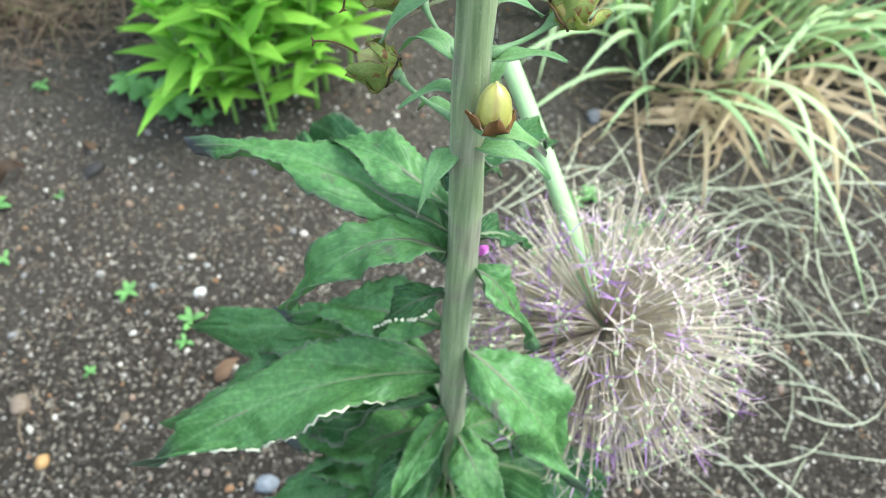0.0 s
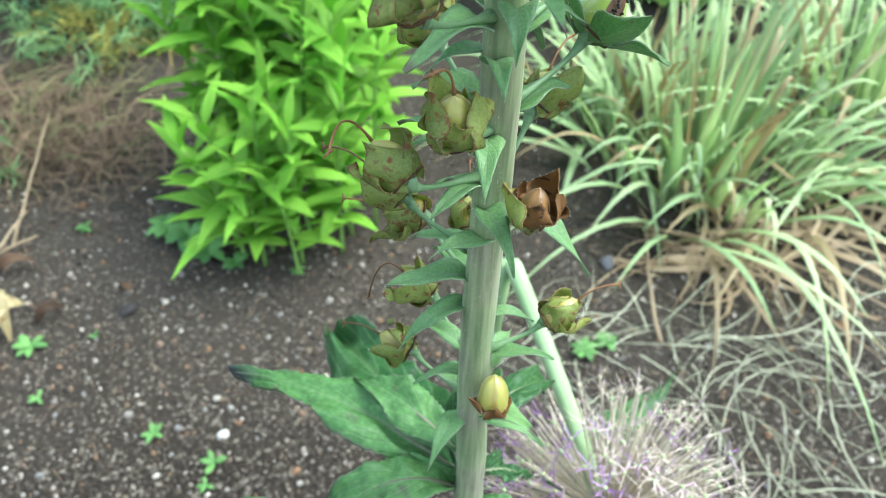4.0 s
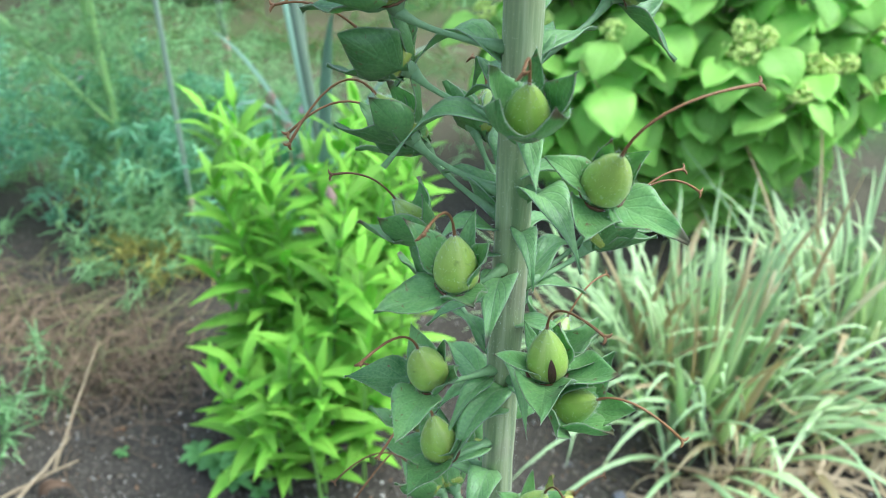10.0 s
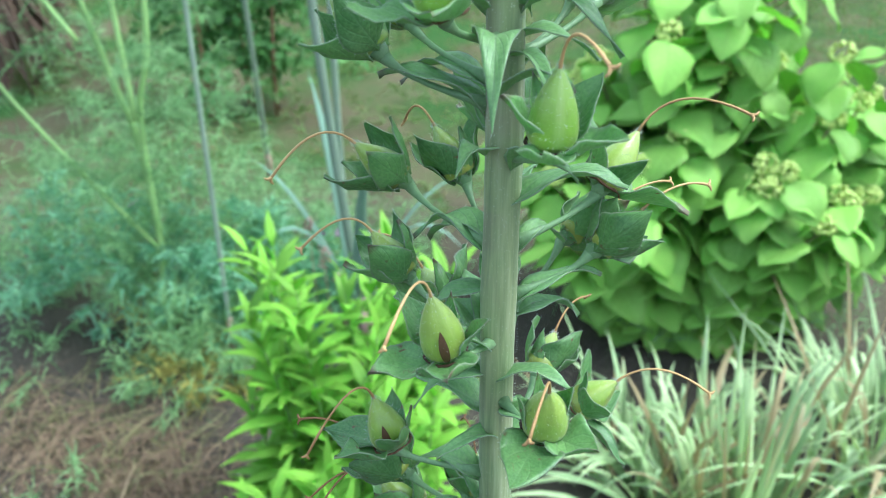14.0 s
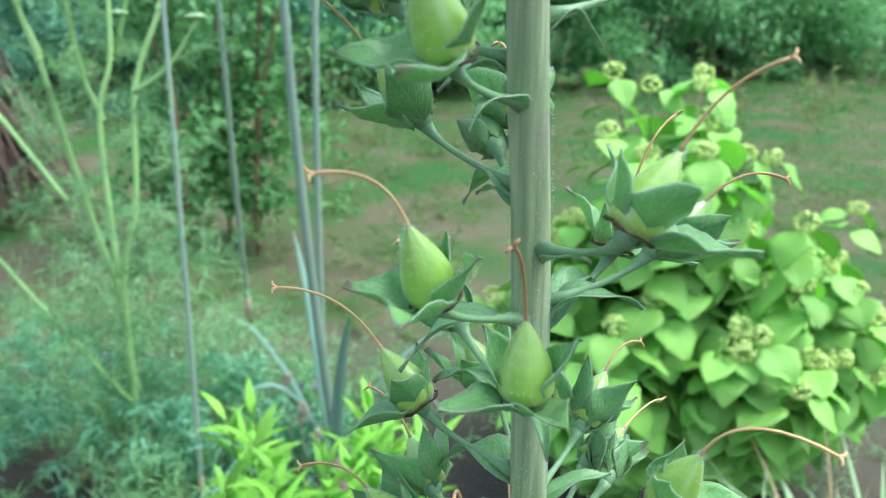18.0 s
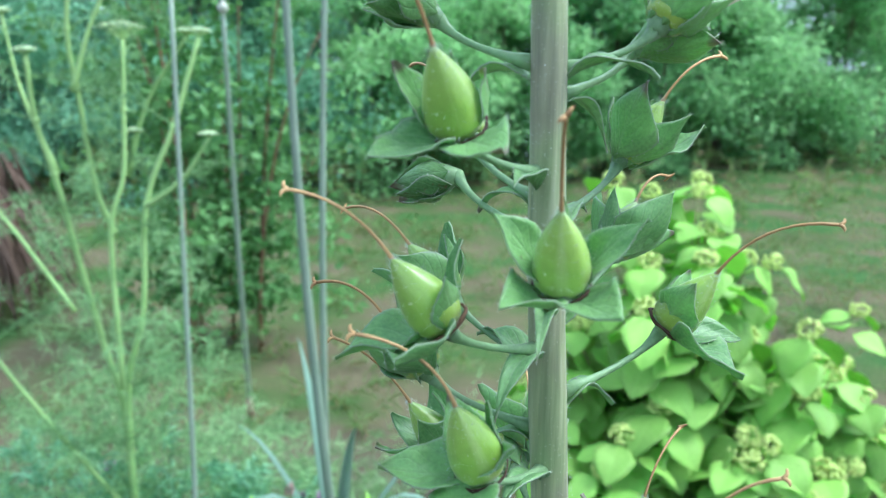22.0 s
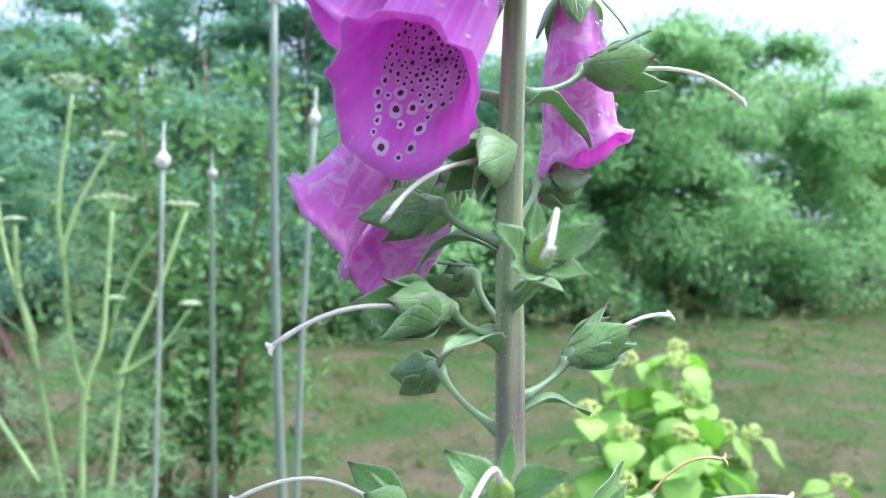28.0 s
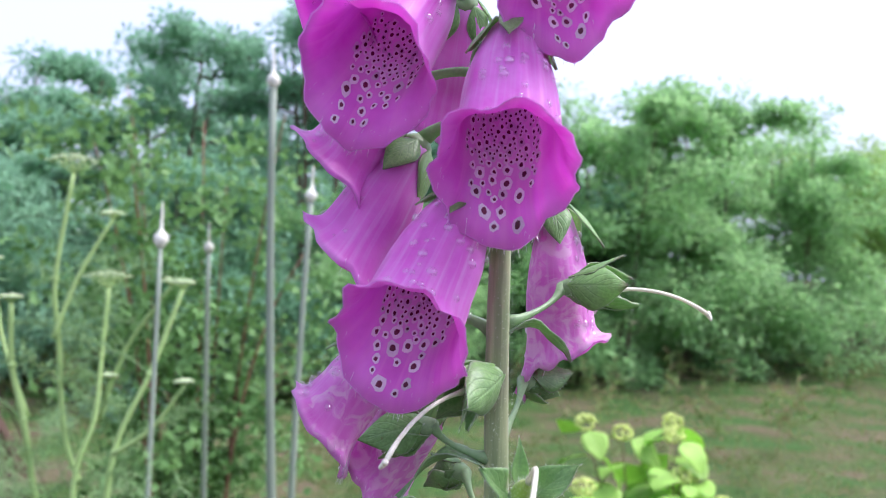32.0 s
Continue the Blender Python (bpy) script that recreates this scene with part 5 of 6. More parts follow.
def strap_clump(cx, cy, n, spread, low, high, seed, label, lean=(0, 0)):
    ob = thing("strap_leaf_clump", label, "grass", "strap-leaved clumps")
    r = random.Random(seed)
    for i in range(n):
        a, q = r.uniform(0, 6.28), r.random() ** 0.6
        x, y = cx + spread * q * math.cos(a), cy + spread * q * math.sin(a)
        tilt = 0.08 + 0.70 * q * r.uniform(0.1, 1.5)
        b = a + r.gauss(0, 0.55)
        d = Vector((math.cos(b) * tilt + lean[0], math.sin(b) * tilt + lean[1], 1))
        bm = bmesh.new()
        strap(bm, (x, y, ground_z(x, y) - 0.01), d, r.uniform(low, high), r.uniform(0.010, 0.019), r.uniform(0.05, 0.95) * (0.5 + 0.7 * q), seed * 1000 + i)
        part("leaf_blade", bm, M_STRAP, ob)
    return ob


strap_clump(0.50, 0.96, 215, 0.20, 0.28, 0.50, 3, "pale green strap-leaved clump with yellowed tips")
strap_clump(0.86, 1.12, 165, 0.18, 0.28, 0.48, 4, "dense strap-leaved clump leaning over the soil")
strap_clump(0.37, 1.10, 70, 0.12, 0.24, 0.40, 6, "small strap-leaved clump against the hydrangea")
strap_clump(0.95, 0.78, 60, 0.12, 0.2, 0.34, 5, "thin strap-leaved clump lying half flat")

# ---- seedlings, litter and a dry leaf on the soil ----
M_SEEDLING = plant("seedling_leaf", (0.08, 0.22, 0.05), (0.19, 0.37, 0.10), None, 0.5, 500, 40, 0.2, veins=(5, 0.3, (0.30, 0.50, 0.16), None, 0.4))
M_DRYLEAF = plant("papery_leaf", (0.42, 0.32, 0.14), (0.70, 0.60, 0.34), (0.25, 0.14, 0.06), 0.6, 500, 30, 0.3, 0.58, veins=(10, 0.1, (0.50, 0.38, 0.18), None, 0.4))
M_BROWNLEAF = plant("brown_dead_leaf", (0.035, 0.022, 0.014), (0.12, 0.07, 0.038), None, 0.7, 500, 30, 0.1)


def seedling(x, y, size, leaves, seed, label="small bright green seedling on bare soil"):
    r = random.Random(seed)
    ob = thing("seedling", label, "seedling", "seedlings on the soil")
    b = Vector((x, y, ground_z(x, y) - 0.002))
    bm = bmesh.new()
    tube(bm, [b, b + UP * size * 0.4], [size * 0.06, size * 0.04], 5)
    part("stalk", bm, M_SEEDLING, ob)
    for k in range(leaves):
        a = k * 2.4 + seed
        d = Vector((math.cos(a), math.sin(a), 0))
        p = b + UP * size * 0.4
        bm = bmesh.new()
        leaf(bm, curve_points(p, p + d * size * 0.5 + UP * size * r.uniform(0.2, 0.5), p + d * size + UP * size * r.uniform(-0.1, 0.4), 7), size * r.uniform(0.4, 0.55), UP, 0.5, 0.2, 0.02, 0.0, 0.0004, 0, 4, k, 2.4)
        part("leaf", bm, M_SEEDLING, ob)


for k, (x, y, s, n) in enumerate(((-0.359, 0.414, 0.026, 5), (-0.274, 0.371, 0.030, 4), (-0.526, 0.47, 0.022, 4), (-0.564, 0.557, 0.038, 6), (-0.484, 0.582, 0.014, 4), (-0.385, 0.303, 0.016, 4), (-0.201, 0.702, 0.018, 5),
                                  (-0.107, 0.476, 0.018, 5), (-0.421, 0.79, 0.045, 7), (-0.38, 0.77, 0.05, 7), (-0.345, 0.74, 0.045, 7), (0.225, 0.546, 0.035, 8), (0.26, 0.56, 0.03, 7), (0.79, 0.868, 0.05, 7), (-0.56, 0.80, 0.02, 5), (-0.28, 0.345, 0.02, 4), (-0.30, 0.72, 0.03, 6))):
    seedling(x, y, s * (0.62 if y < 0.7 else 0.8), n, k + 1)


def litter(name, x, y, length, width, mat, label, turn, lift, seed):
    """A dead leaf lying curled on the soil."""
    z = ground_z(x, y) + 0.004
    d = Vector((math.cos(turn), math.sin(turn), 0))
    bm = bmesh.new()
    leaf(bm, curve_points((x, y, z), Vector((x, y, z + lift * 1.6)) + d * length * 0.4, Vector((x, y, z + lift * 0.3)) + d * length, 11), width, UP + d.cross(UP) * 0.5, 0.4, 0.7, 0.10, 0.03, 0.0007, 0, 6, seed)
    return tagged(part(name, bm, mat), label, "leaf litter", "dead leaves on the soil")


litter("dry_leaf", -0.635, 0.56, 0.08, 0.035, M_DRYLEAF, "curled papery yellow leaf on the soil", 1.0, 0.05, 1)
litter("dry_leaf", -0.60, 0.57, 0.07, 0.030, M_DRYLEAF, "upright folded cream dry leaf", 1.9, 0.07, 2)
litter("dead_leaf", -0.62, 0.52, 0.07, 0.024, M_BROWNLEAF, "brown withered leaf on the soil", -1.2, 0.02, 3)
litter("dead_leaf", -0.57, 0.60, 0.045, 0.018, M_BROWNLEAF, "dark brown curled dead leaf", 0.6, 0.03, 4)
litter("dead_leaf", -0.235, 0.285, 0.04, 0.018, M_BROWNLEAF, "small reddish brown dead leaf", 0.9, 0.012, 5)
litter("dead_leaf", -0.66, 0.70, 0.055, 0.018, M_BROWNLEAF, "brown shrivelled leaf among twigs", 0.3, 0.03, 6)
litter("dead_leaf", -0.45, 0.66, 0.03, 0.014, M_BROWNLEAF, "tiny dark dead leaf on the soil", 2.3, 0.006, 7)


def twig(a, b, c, r0, label):
    bm = bmesh.new()
    pts = curve_points(a, b, c, 9)
    tube(bm, [p + Vector((0, 0, 0.002 * math.sin(i * 2.2))) for i, p in enumerate(pts)], [r0 * (1 - 0.07 * i) for i in range(9)], 6)
    return tagged(part("twig", bm, M_STRAW), label, "twig", "dry stalks on the soil")


twig((-0.72, 0.62, 0.006), (-0.66, 0.72, 0.03), (-0.64, 0.80, 0.045), 0.004, "dry straw-coloured stalk on the soil")
twig((-0.66, 0.76, 0.006), (-0.67, 0.90, 0.03), (-0.665, 1.02, 0.07), 0.003, "thin dry upright stalk")
twig((-0.76, 0.66, 0.006), (-0.70, 0.70, 0.02), (-0.62, 0.77, 0.02), 0.0035, "dry broken stalk lying on the soil")
twig((0.34, 0.56, 0.006), (0.33, 0.62, 0.03), (0.36, 0.80, 0.03), 0.0035, "tan forked dry stalk under the grass clump")
twig((0.36, 0.78, 0.01), (0.52, 0.66, 0.03), (0.68, 0.60, 0.006), 0.0035, "long tan dry stalk beside the grass clump")
twig((0.37, 0.79, 0.012), (0.60, 0.72, 0.03), (0.74, 0.58, 0.006), 0.0032, "long tan dry stalk lying on the soil")

petal = bmesh.new()
leaf(petal, curve_points((0.017, 0.028, 0.612), (0.019, 0.026, 0.617), (0.0215, 0.028, 0.617), 7), 0.004, UP - Vector((0, 0.8, 0)), 0.5, 0.5, 0.05, 0, 0.0004, 0, 4, 3, 2.5)
tagged(part("fallen_petal", petal, M_PETAL_IN), "fallen purple petal caught on a leaf", "petal")
# ---- hydrangea shrub ----
M_HYD = plant("hydrangea_leaf", (0.28, 0.55, 0.08), (0.51, 0.78, 0.17), None, 0.45, 300, 15, 0.48, bumps=0.5, dist=0.002, veins=(7, 0.3, (0.46, 0.72, 0.16), None, 0.45))
M_HYD_STEM = plant("hydrangea_stem", (0.14, 0.13, 0.06), (0.26, 0.22, 0.11), None, 0.6, 300, 20, 0.0)
M_HYD_BUD = plant("hydrangea_bud", (0.48, 0.64, 0.12), (0.70, 0.82, 0.25), None, 0.6, 600, 60, 0.2, per="island")
hydrangea = thing("hydrangea", "yellow-green hydrangea shrub with pale opening flower heads", "shrub")
hyd_leaves = []
for k in range(4):
    bm = bmesh.new()
    pts = curve_points((0, 0, 0), (0.5, 0, 0.10), (1.0, 0, -0.10 - 0.06 * k), 9)
    leaf(bm, pts, 0.82 + 0.05 * k, UP, 0.34, 0.16, 0.03, 0.05, 0.006, 0, 6, k, 2.3, 0.0, 0.05)
    me = bpy.data.meshes.new("leaf")
    bm.to_mesh(me)
    bm.free()
    for f in me.polygons:
        f.use_smooth = True
    me.materials.append(M_HYD)
    hyd_leaves.append(me)
rs = random.Random(8)
# branch tips that stand clear of the rest
TALL = [(0.363, 1.9, 1.026), (0.481, 2.0, 0.985), (0.614, 2.0, 1.018), (0.632, 1.9, 0.9), (0.718, 1.9, 0.827), (1.127, 2.1, 0.64), (0.325, 1.7, 0.91), (0.59, 1.9, 1.002), (0.788, 1.9, 0.818), (0.42, 1.7, 0.861), (0.594, 1.85, 0.911)]
for k in range(84):
    a, q = rs.uniform(0, 6.28), rs.random() ** 0.5
    bx, by = 0.56 + 0.18 * q * math.cos(a), 1.76 + 0.14 * q * math.sin(a)
    h = rs.uniform(0.66, 0.98) * (1.0 - 0.62 * q * q)
    tip = Vector((0.58 + (0.48 if math.cos(a) > 0 else 0.56) * q * math.cos(a), 1.76 + 0.40 * q * math.sin(a), h))
    if k < len(TALL):
        tip = Vector(TALL[k])
        h, q = tip.z, 0.9
    pts = curve_points((bx, by, 0), (bx * 0.6 + tip.x * 0.4, by * 0.6 + tip.y * 0.4, h * 0.6), tip, 8)
    bm = bmesh.new()
    tube(bm, pts, [0.005 - 0.0004 * i for i in range(8)], 6)
    st = part("branch", bm, M_HYD_STEM, hydrangea)
    for i in range(24):
        s = 0.10 + 0.9 * (i // 2) / 11
        j = min(6, int(s * 7))
        p = pts[j].lerp(pts[j + 1], min(1, s * 7 - j))
        az = (i % 2) * math.pi + (i // 2) * 1.57 + k + rs.uniform(-0.5, 0.5)
        ln = rs.uniform(0.085, 0.13) * (1 - 0.3 * max(0, s - 0.7))
        o = new("leaf", hyd_leaves[rs.randrange(4)])
        o.parent = st
        o.matrix_basis = Matrix.Translation(p + Vector((math.cos(az), math.sin(az), 0.1)) * 0.02) @ Euler((0, radians(rs.uniform(0, 48)), az)).to_matrix().to_4x4() @ Euler((radians(rs.uniform(-20, 20)), 0, 0)).to_matrix().to_4x4() @ Matrix.Scale(ln, 4)
    if q > 0.25:
        bm = bmesh.new()
        g = np.random.default_rng(k)
        for _ in range(60):
            v = Vector(g.normal(size=3)).normalized()
            v.z = v.z * 0.75 + 0.3
            bmesh.ops.create_icosphere(bm, subdivisions=1, radius=rs.uniform(0.003, 0.006), matrix=Matrix.Translation(tip + Vector((v.x * 0.026, v.y * 0.026, 0.012 + v.z * 0.026))))
        part("flower_head", bm, M_HYD_BUD, hydrangea, "pale lime half-open flower head")

# ---- feathery umbel plants and tall bud stalks on the far side of the bed ----
M_UMBEL_STEM = plant("umbel_stem", (0.24, 0.42, 0.11), (0.44, 0.62, 0.22), None, 0.5, 300, 12, 0.0)
M_UMBEL = plant("umbel", (0.48, 0.66, 0.30), (0.70, 0.84, 0.50), None, 0.6, 600, 60, 0.2, per="island")
M_FEATHER = plant("feathery_leaf", (0.16, 0.33, 0.11), (0.34, 0.53, 0.22), None, 0.55, 200, 6, 0.35, per="island", bumps=0)
M_SCAPE = plant("scape", (0.17, 0.24, 0.16), (0.32, 0.38, 0.28), None, 0.5, 300, 8, 0.0)
M_WHITE_BUD = plant("papery_bud", (0.62, 0.64, 0.48), (0.80, 0.80, 0.66), None, 0.5, 600, 60, 0.1)
M_PINK_BASE = plant("dry_pink_sheath", (0.36, 0.20, 0.18), (0.52, 0.34, 0.28), None, 0.6, 300, 20, 0.0)


def umbel(bm_s, bm_u, at, size, seed):
    r = random.Random(seed)
    for i in range(26):
        a, q = i * 2.4, ((i + 0.5) / 26) ** 0.5
        e = at + Vector((math.cos(a) * q * size, math.sin(a) * q * size, 0.028 * (1 - 0.35 * q * q) * size / 0.035))
        tube(bm_s, [at, e], 0.0006, 3, cap=False)
        for j in range(7):
            c = e + Vector((r.uniform(-1, 1), r.uniform(-1, 1), r.uniform(-0.2, 0.4))) * 0.0055
            bmesh.ops.create_icosphere(bm_u, subdivisions=1, radius=r.uniform(0.0012, 0.0022), matrix=Matrix.Translation(c))


def smooth_line(points, n):
    """A smooth line through the points."""
    pts = [Vector(p) for p in points]
    pts = [pts[0] * 2 - pts[1]] + pts + [pts[-1] * 2 - pts[-2]]
    out = []
    for a, b, c, d in zip(pts, pts[1:], pts[2:], pts[3:]):
        for q in (i / n for i in range(n)):
            out.append((b * 2 + (c - a) * q + (a * 2 - b * 5 + c * 4 - d) * q * q + (b * 3 - a - c * 3 + d) * q ** 3) * 0.5)
    return out + [pts[-2]]


def umbel_plant(stems, y, seed, label):
    """Branching stalks in the bed: (thickness, head size, (x, z) points from the fork upwards)."""
    ob = thing("umbel_plant", label, "plant", "umbel plants")
    r = random.Random(seed)
    for k, (thick, size, *points) in enumerate(stems):
        line = smooth_line([(px, y + 0.03 * math.sin(3 * pz + k), pz) for px, pz in points], 6)
        bm, bu = bmesh.new(), bmesh.new()
        n = len(line)
        tube(bm, line, [thick * (1.3 - 0.5 * i / n) for i in range(n)], 8)
        for px, pz in points[1:-1]:
            bmesh.ops.create_icosphere(bm, subdivisions=2, radius=thick * 1.25, matrix=Matrix.Translation((px, y + 0.03 * math.sin(3 * pz + k), pz)))
        if size:
            umbel(bm, bu, line[-1], size * 1.25, seed + k)
        st = part("stalk" if k == 0 else "branch", bm, M_UMBEL_STEM, ob)
        if size:
            part("flower_head", bu, M_UMBEL, st, "flat pale green flower head")
        else:
            bu.free()
        # fine divided leaves at the joints
        for px, pz in points[1:-1]:
            node = Vector((px, y + 0.03 * math.sin(3 * pz + k), pz))
            d = Vector((r.choice((-1, 1)) * r.uniform(0.4, 1), r.uniform(-0.4, 0.4), r.uniform(0.1, 0.8))).normalized()
            frond(d, node, r.uniform(0.12, 0.20), st, r)
    return ob


def frond(d, node, length, parent, r):
    """A thread-fine divided leaf."""
    bm = bmesh.new()
    axis = curve_points(node, node + d * length * 0.6 + UP * 0.02, node + d * length - UP * 0.03, 9)
    tube(bm, axis, [0.0018 - 0.00015 * i for i in range(9)], 5)
    for p in axis[2:]:
        for _ in range(9):
            e = p + (d * 0.6 + Vector((r.gauss(0, 0.7), r.gauss(0, 0.7), r.gauss(0, 0.7)))).normalized() * r.uniform(0.015, 0.04)
            tube(bm, [p, p.lerp(e, 0.5) + UP * 0.002, e], [0.0008, 0.0007, 0.0004], 3, cap=False)
    part("frond", bm, M_FEATHER, parent, "thread-fine divided leaf")


umbel_plant([
    (0.0070, 0.016, (-0.785, 0.0), (-0.763, 0.294), (-0.776, 0.561), (-0.804, 0.684), (-0.843, 0.897), (-0.871, 1.078), (-0.896, 1.19), (-0.900, 1.319)),
    (0.0060, 0.018, (-0.763, 0.294), (-0.751, 0.607), (-0.701, 0.785), (-0.672, 1.025), (-0.606, 1.185), (-0.547, 1.359)),
    (0.0042, 0.012, (-0.672, 1.02), (-0.597, 1.075), (-0.537, 1.162)),
    (0.0052, 0.036, (-0.745, 0.62), (-0.756, 0.951), (-0.726, 1.082), (-0.722, 1.215), (-0.719, 1.354)),
    (0.0045, 0.016, (-0.728, 1.075), (-0.680, 1.228), (-0.591, 1.363)),
    (0.0040, 0.013, (-0.727, 1.08), (-0.709, 1.162)),
    (0.0052, 0.038, (-0.757, 0.945), (-0.790, 1.05), (-0.805, 1.252), (-0.813, 1.371), (-0.783, 1.588)),
    (0.0045, 0.016, (-0.806, 1.25), (-0.76, 1.38), (-0.698, 1.497)),
    (0.0046, 0.0, (-0.766, 0.29), (-0.936, 0.532), (-1.037, 0.698), (-1.10, 0.86)),
    (0.0042, 0.0, (-0.838, 0.79), (-0.946, 0.945), (-1.0, 1.015), (-1.07, 1.14)),
    (0.0040, 0.013, (-0.873, 1.08), (-0.94, 1.24), (-0.97, 1.40)),
], 1.50, 41, "feathery umbel plant with flat pale flower heads")


def feathers(name, label, spots, n, seed, mat, low, high, width):
    """Fine thread-like foliage gathered in fronds: (x, y, z, radius, height)."""
    g = np.random.default_rng(seed)
    ps, ws = [], []
    for (x, y, z, rad, h) in spots:
        m = max(1, n // 40)
        c = g.normal(size=(m, 3)) * [rad * 0.5, rad * 0.5, h * 0.35] + [x, y, z]
        d = unit(g.normal(size=(m, 3)) + [0, 0, 0.7])
        s = g.random((m, 40, 1))
        p = (c[:, None] + d[:, None] * s * rad * 0.8 + g.normal(size=(m, 40, 3)) * 0.012 * (1.2 - s)).reshape(-1, 3)
        p[:, 2] = np.maximum(p[:, 2], 0.02)
        ps.append(p)
        ws.append(unit(np.repeat(d, 40, 0) * 0.8 + g.normal(size=(m * 40, 3)) * 0.8))
    p, w = np.concatenate(ps), np.concatenate(ws)
    v, f = blade_cloud(p, w, g.uniform(low, high, len(p)), width, g, 0.3, 3)
    return tagged(scatter_mesh(name, v, f, mat), label, "foliage", kind="stuff")


feathers("feathery_foliage", "soft thread-fine green foliage low in the bed",
         [(-0.80, 1.55, 0.18, 0.16, 0.24), (-0.62, 1.62, 0.14, 0.16, 0.2), (-0.95, 1.7, 0.16, 0.2, 0.22), (-0.45, 1.75, 0.12, 0.18, 0.18), (-1.2, 1.8, 0.16, 0.22, 0.22), (-0.3, 1.95, 0.10, 0.2, 0.16), (-0.75, 2.0, 0.10, 0.3, 0.16), (-0.7, 1.45, 0.10, 0.12, 0.12),
          (-0.85, 1.6, 0.45, 0.16, 0.3), (-0.66, 1.6, 0.42, 0.16, 0.3), (-1.05, 1.9, 0.28, 0.3, 0.26), (-0.5, 1.9, 0.16, 0.2, 0.2)], 1350, 3, M_FEATHER, 0.02, 0.06, 0.0030)
M_FERNY = plant("ferny_leaf", (0.16, 0.38, 0.18), (0.36, 0.62, 0.36), None, 0.5, 200, 6, 0.4, per="island", bumps=0)
feathers("ferny_foliage", "bushy blue-green divided leaves low in the bed", [(-0.72, 1.60, 0.24, 0.14, 0.2), (-0.52, 1.66, 0.20, 0.14, 0.2), (-0.90, 1.60, 0.20, 0.16, 0.2), (-0.40, 1.62, 0.12, 0.12, 0.14), (-1.12, 1.66, 0.2, 0.16, 0.2), (-0.64, 1.52, 0.12, 0.12, 0.14)], 1000, 33, M_FERNY, 0.02, 0.05, 0.008)
feathers("airy_foliage", "sparse thread-fine leaves round the umbel stalks", [(-0.78, 1.52, 0.75, 0.18, 0.4), (-0.88, 1.52, 1.0, 0.16, 0.4), (-0.68, 1.52, 0.85, 0.12, 0.4), (-0.95, 1.6, 0.7, 0.16, 0.4), (-0.62, 1.5, 0.6, 0.12, 0.3), (-0.80, 1.55, 1.2, 0.12, 0.3)], 640, 4, M_FEATHER, 0.02, 0.05, 0.0022)


def scape(points, r0, r1, bud, label, seed, group="tall bud stalks"):
    ob = thing("bud_stalk", label, "flower stalk", group)
    pts = curve_points(points[0], points[1], points[2], 14)
    bm = bmesh.new()
    tube(bm, pts, [r0 + (r1 - r0) * i / 13 for i in range(14)], 8)
    part("stalk", bm, M_SCAPE, ob)
    if bud:
        top = pts[-1]
        d = (pts[-1] - pts[-2]).normalized()
        bm = bmesh.new()
        lathe(bm, [(0.004, -0.016), (0.010, -0.010), (0.0145, 0.0), (0.013, 0.009), (0.007, 0.015), (0.0035, 0.022), (0.0028, 0.045), (0.001, 0.075)], Matrix.Translation(top) @ frame_of(d).to_4x4(), 12)
        part("bud", bm, M_WHITE_BUD, ob, "round whitish papery bud with a beak")
    bm = bmesh.new()
    b = pts[0]
    tube(bm, [b, b + (pts[1] - b) * 1.3], [r0 * 1.25, r0 * 1.1], 8)
    part("sheath", bm, M_PINK_BASE, ob, "dry pinkish sheath at the foot")
    return ob


scape(((-0.60, 1.46, 0.0), (-0.58, 1.42, 0.7), (-0.572, 1.40, 1.455)), 0.0065, 0.0045, True, "tall grey-green stalk with a white bud", 1)
scape(((-0.81, 2.69, 0.0), (-0.72, 2.3, 0.6), (-0.671, 2.06, 1.46)), 0.011, 0.006, True, "tall grey-green stalk with a pinkish foot and white bud", 2)
scape(((-0.27, 1.55, 0.0), (-0.37, 1.5, 0.75), (-0.388, 1.5, 1.80)), 0.0125, 0.0075, True, "thick tall grey-green stalk with a bud", 3)
scape(((-0.36, 1.80, 0.0), (-0.365, 1.72, 0.8), (-0.332, 1.70, 1.58)), 0.010, 0.0065, True, "grey-green bud stalk behind the thick one", 4)
M_LEEK = plant("leek_leaf", (0.18, 0.32, 0.22), (0.32, 0.46, 0.34), None, 0.5, 300, 12, 0.25)
leek = thing("leek_plant", "blue-green drooping strap leaves at the foot of the stalks", "plant")
for k, (dx, dy, ln, dr) in enumerate(((-0.5, -0.2, 0.42, 0.9), (0.6, -0.3, 0.45, 0.8), (0.2, -0.6, 0.5, 0.35), (-0.25, 0.3, 0.5, 0.3), (0.75, 0.1, 0.42, 0.5), (-0.7, 0.1, 0.40, 0.4))):
    bm = bmesh.new()
    strap(bm, (-0.30, 1.55, 0.10), (dx, dy, 1.9), ln * 1.5, 0.030, dr * 0.7, 70 + k)
    part("leaf_blade", bm, M_LEEK, leek)

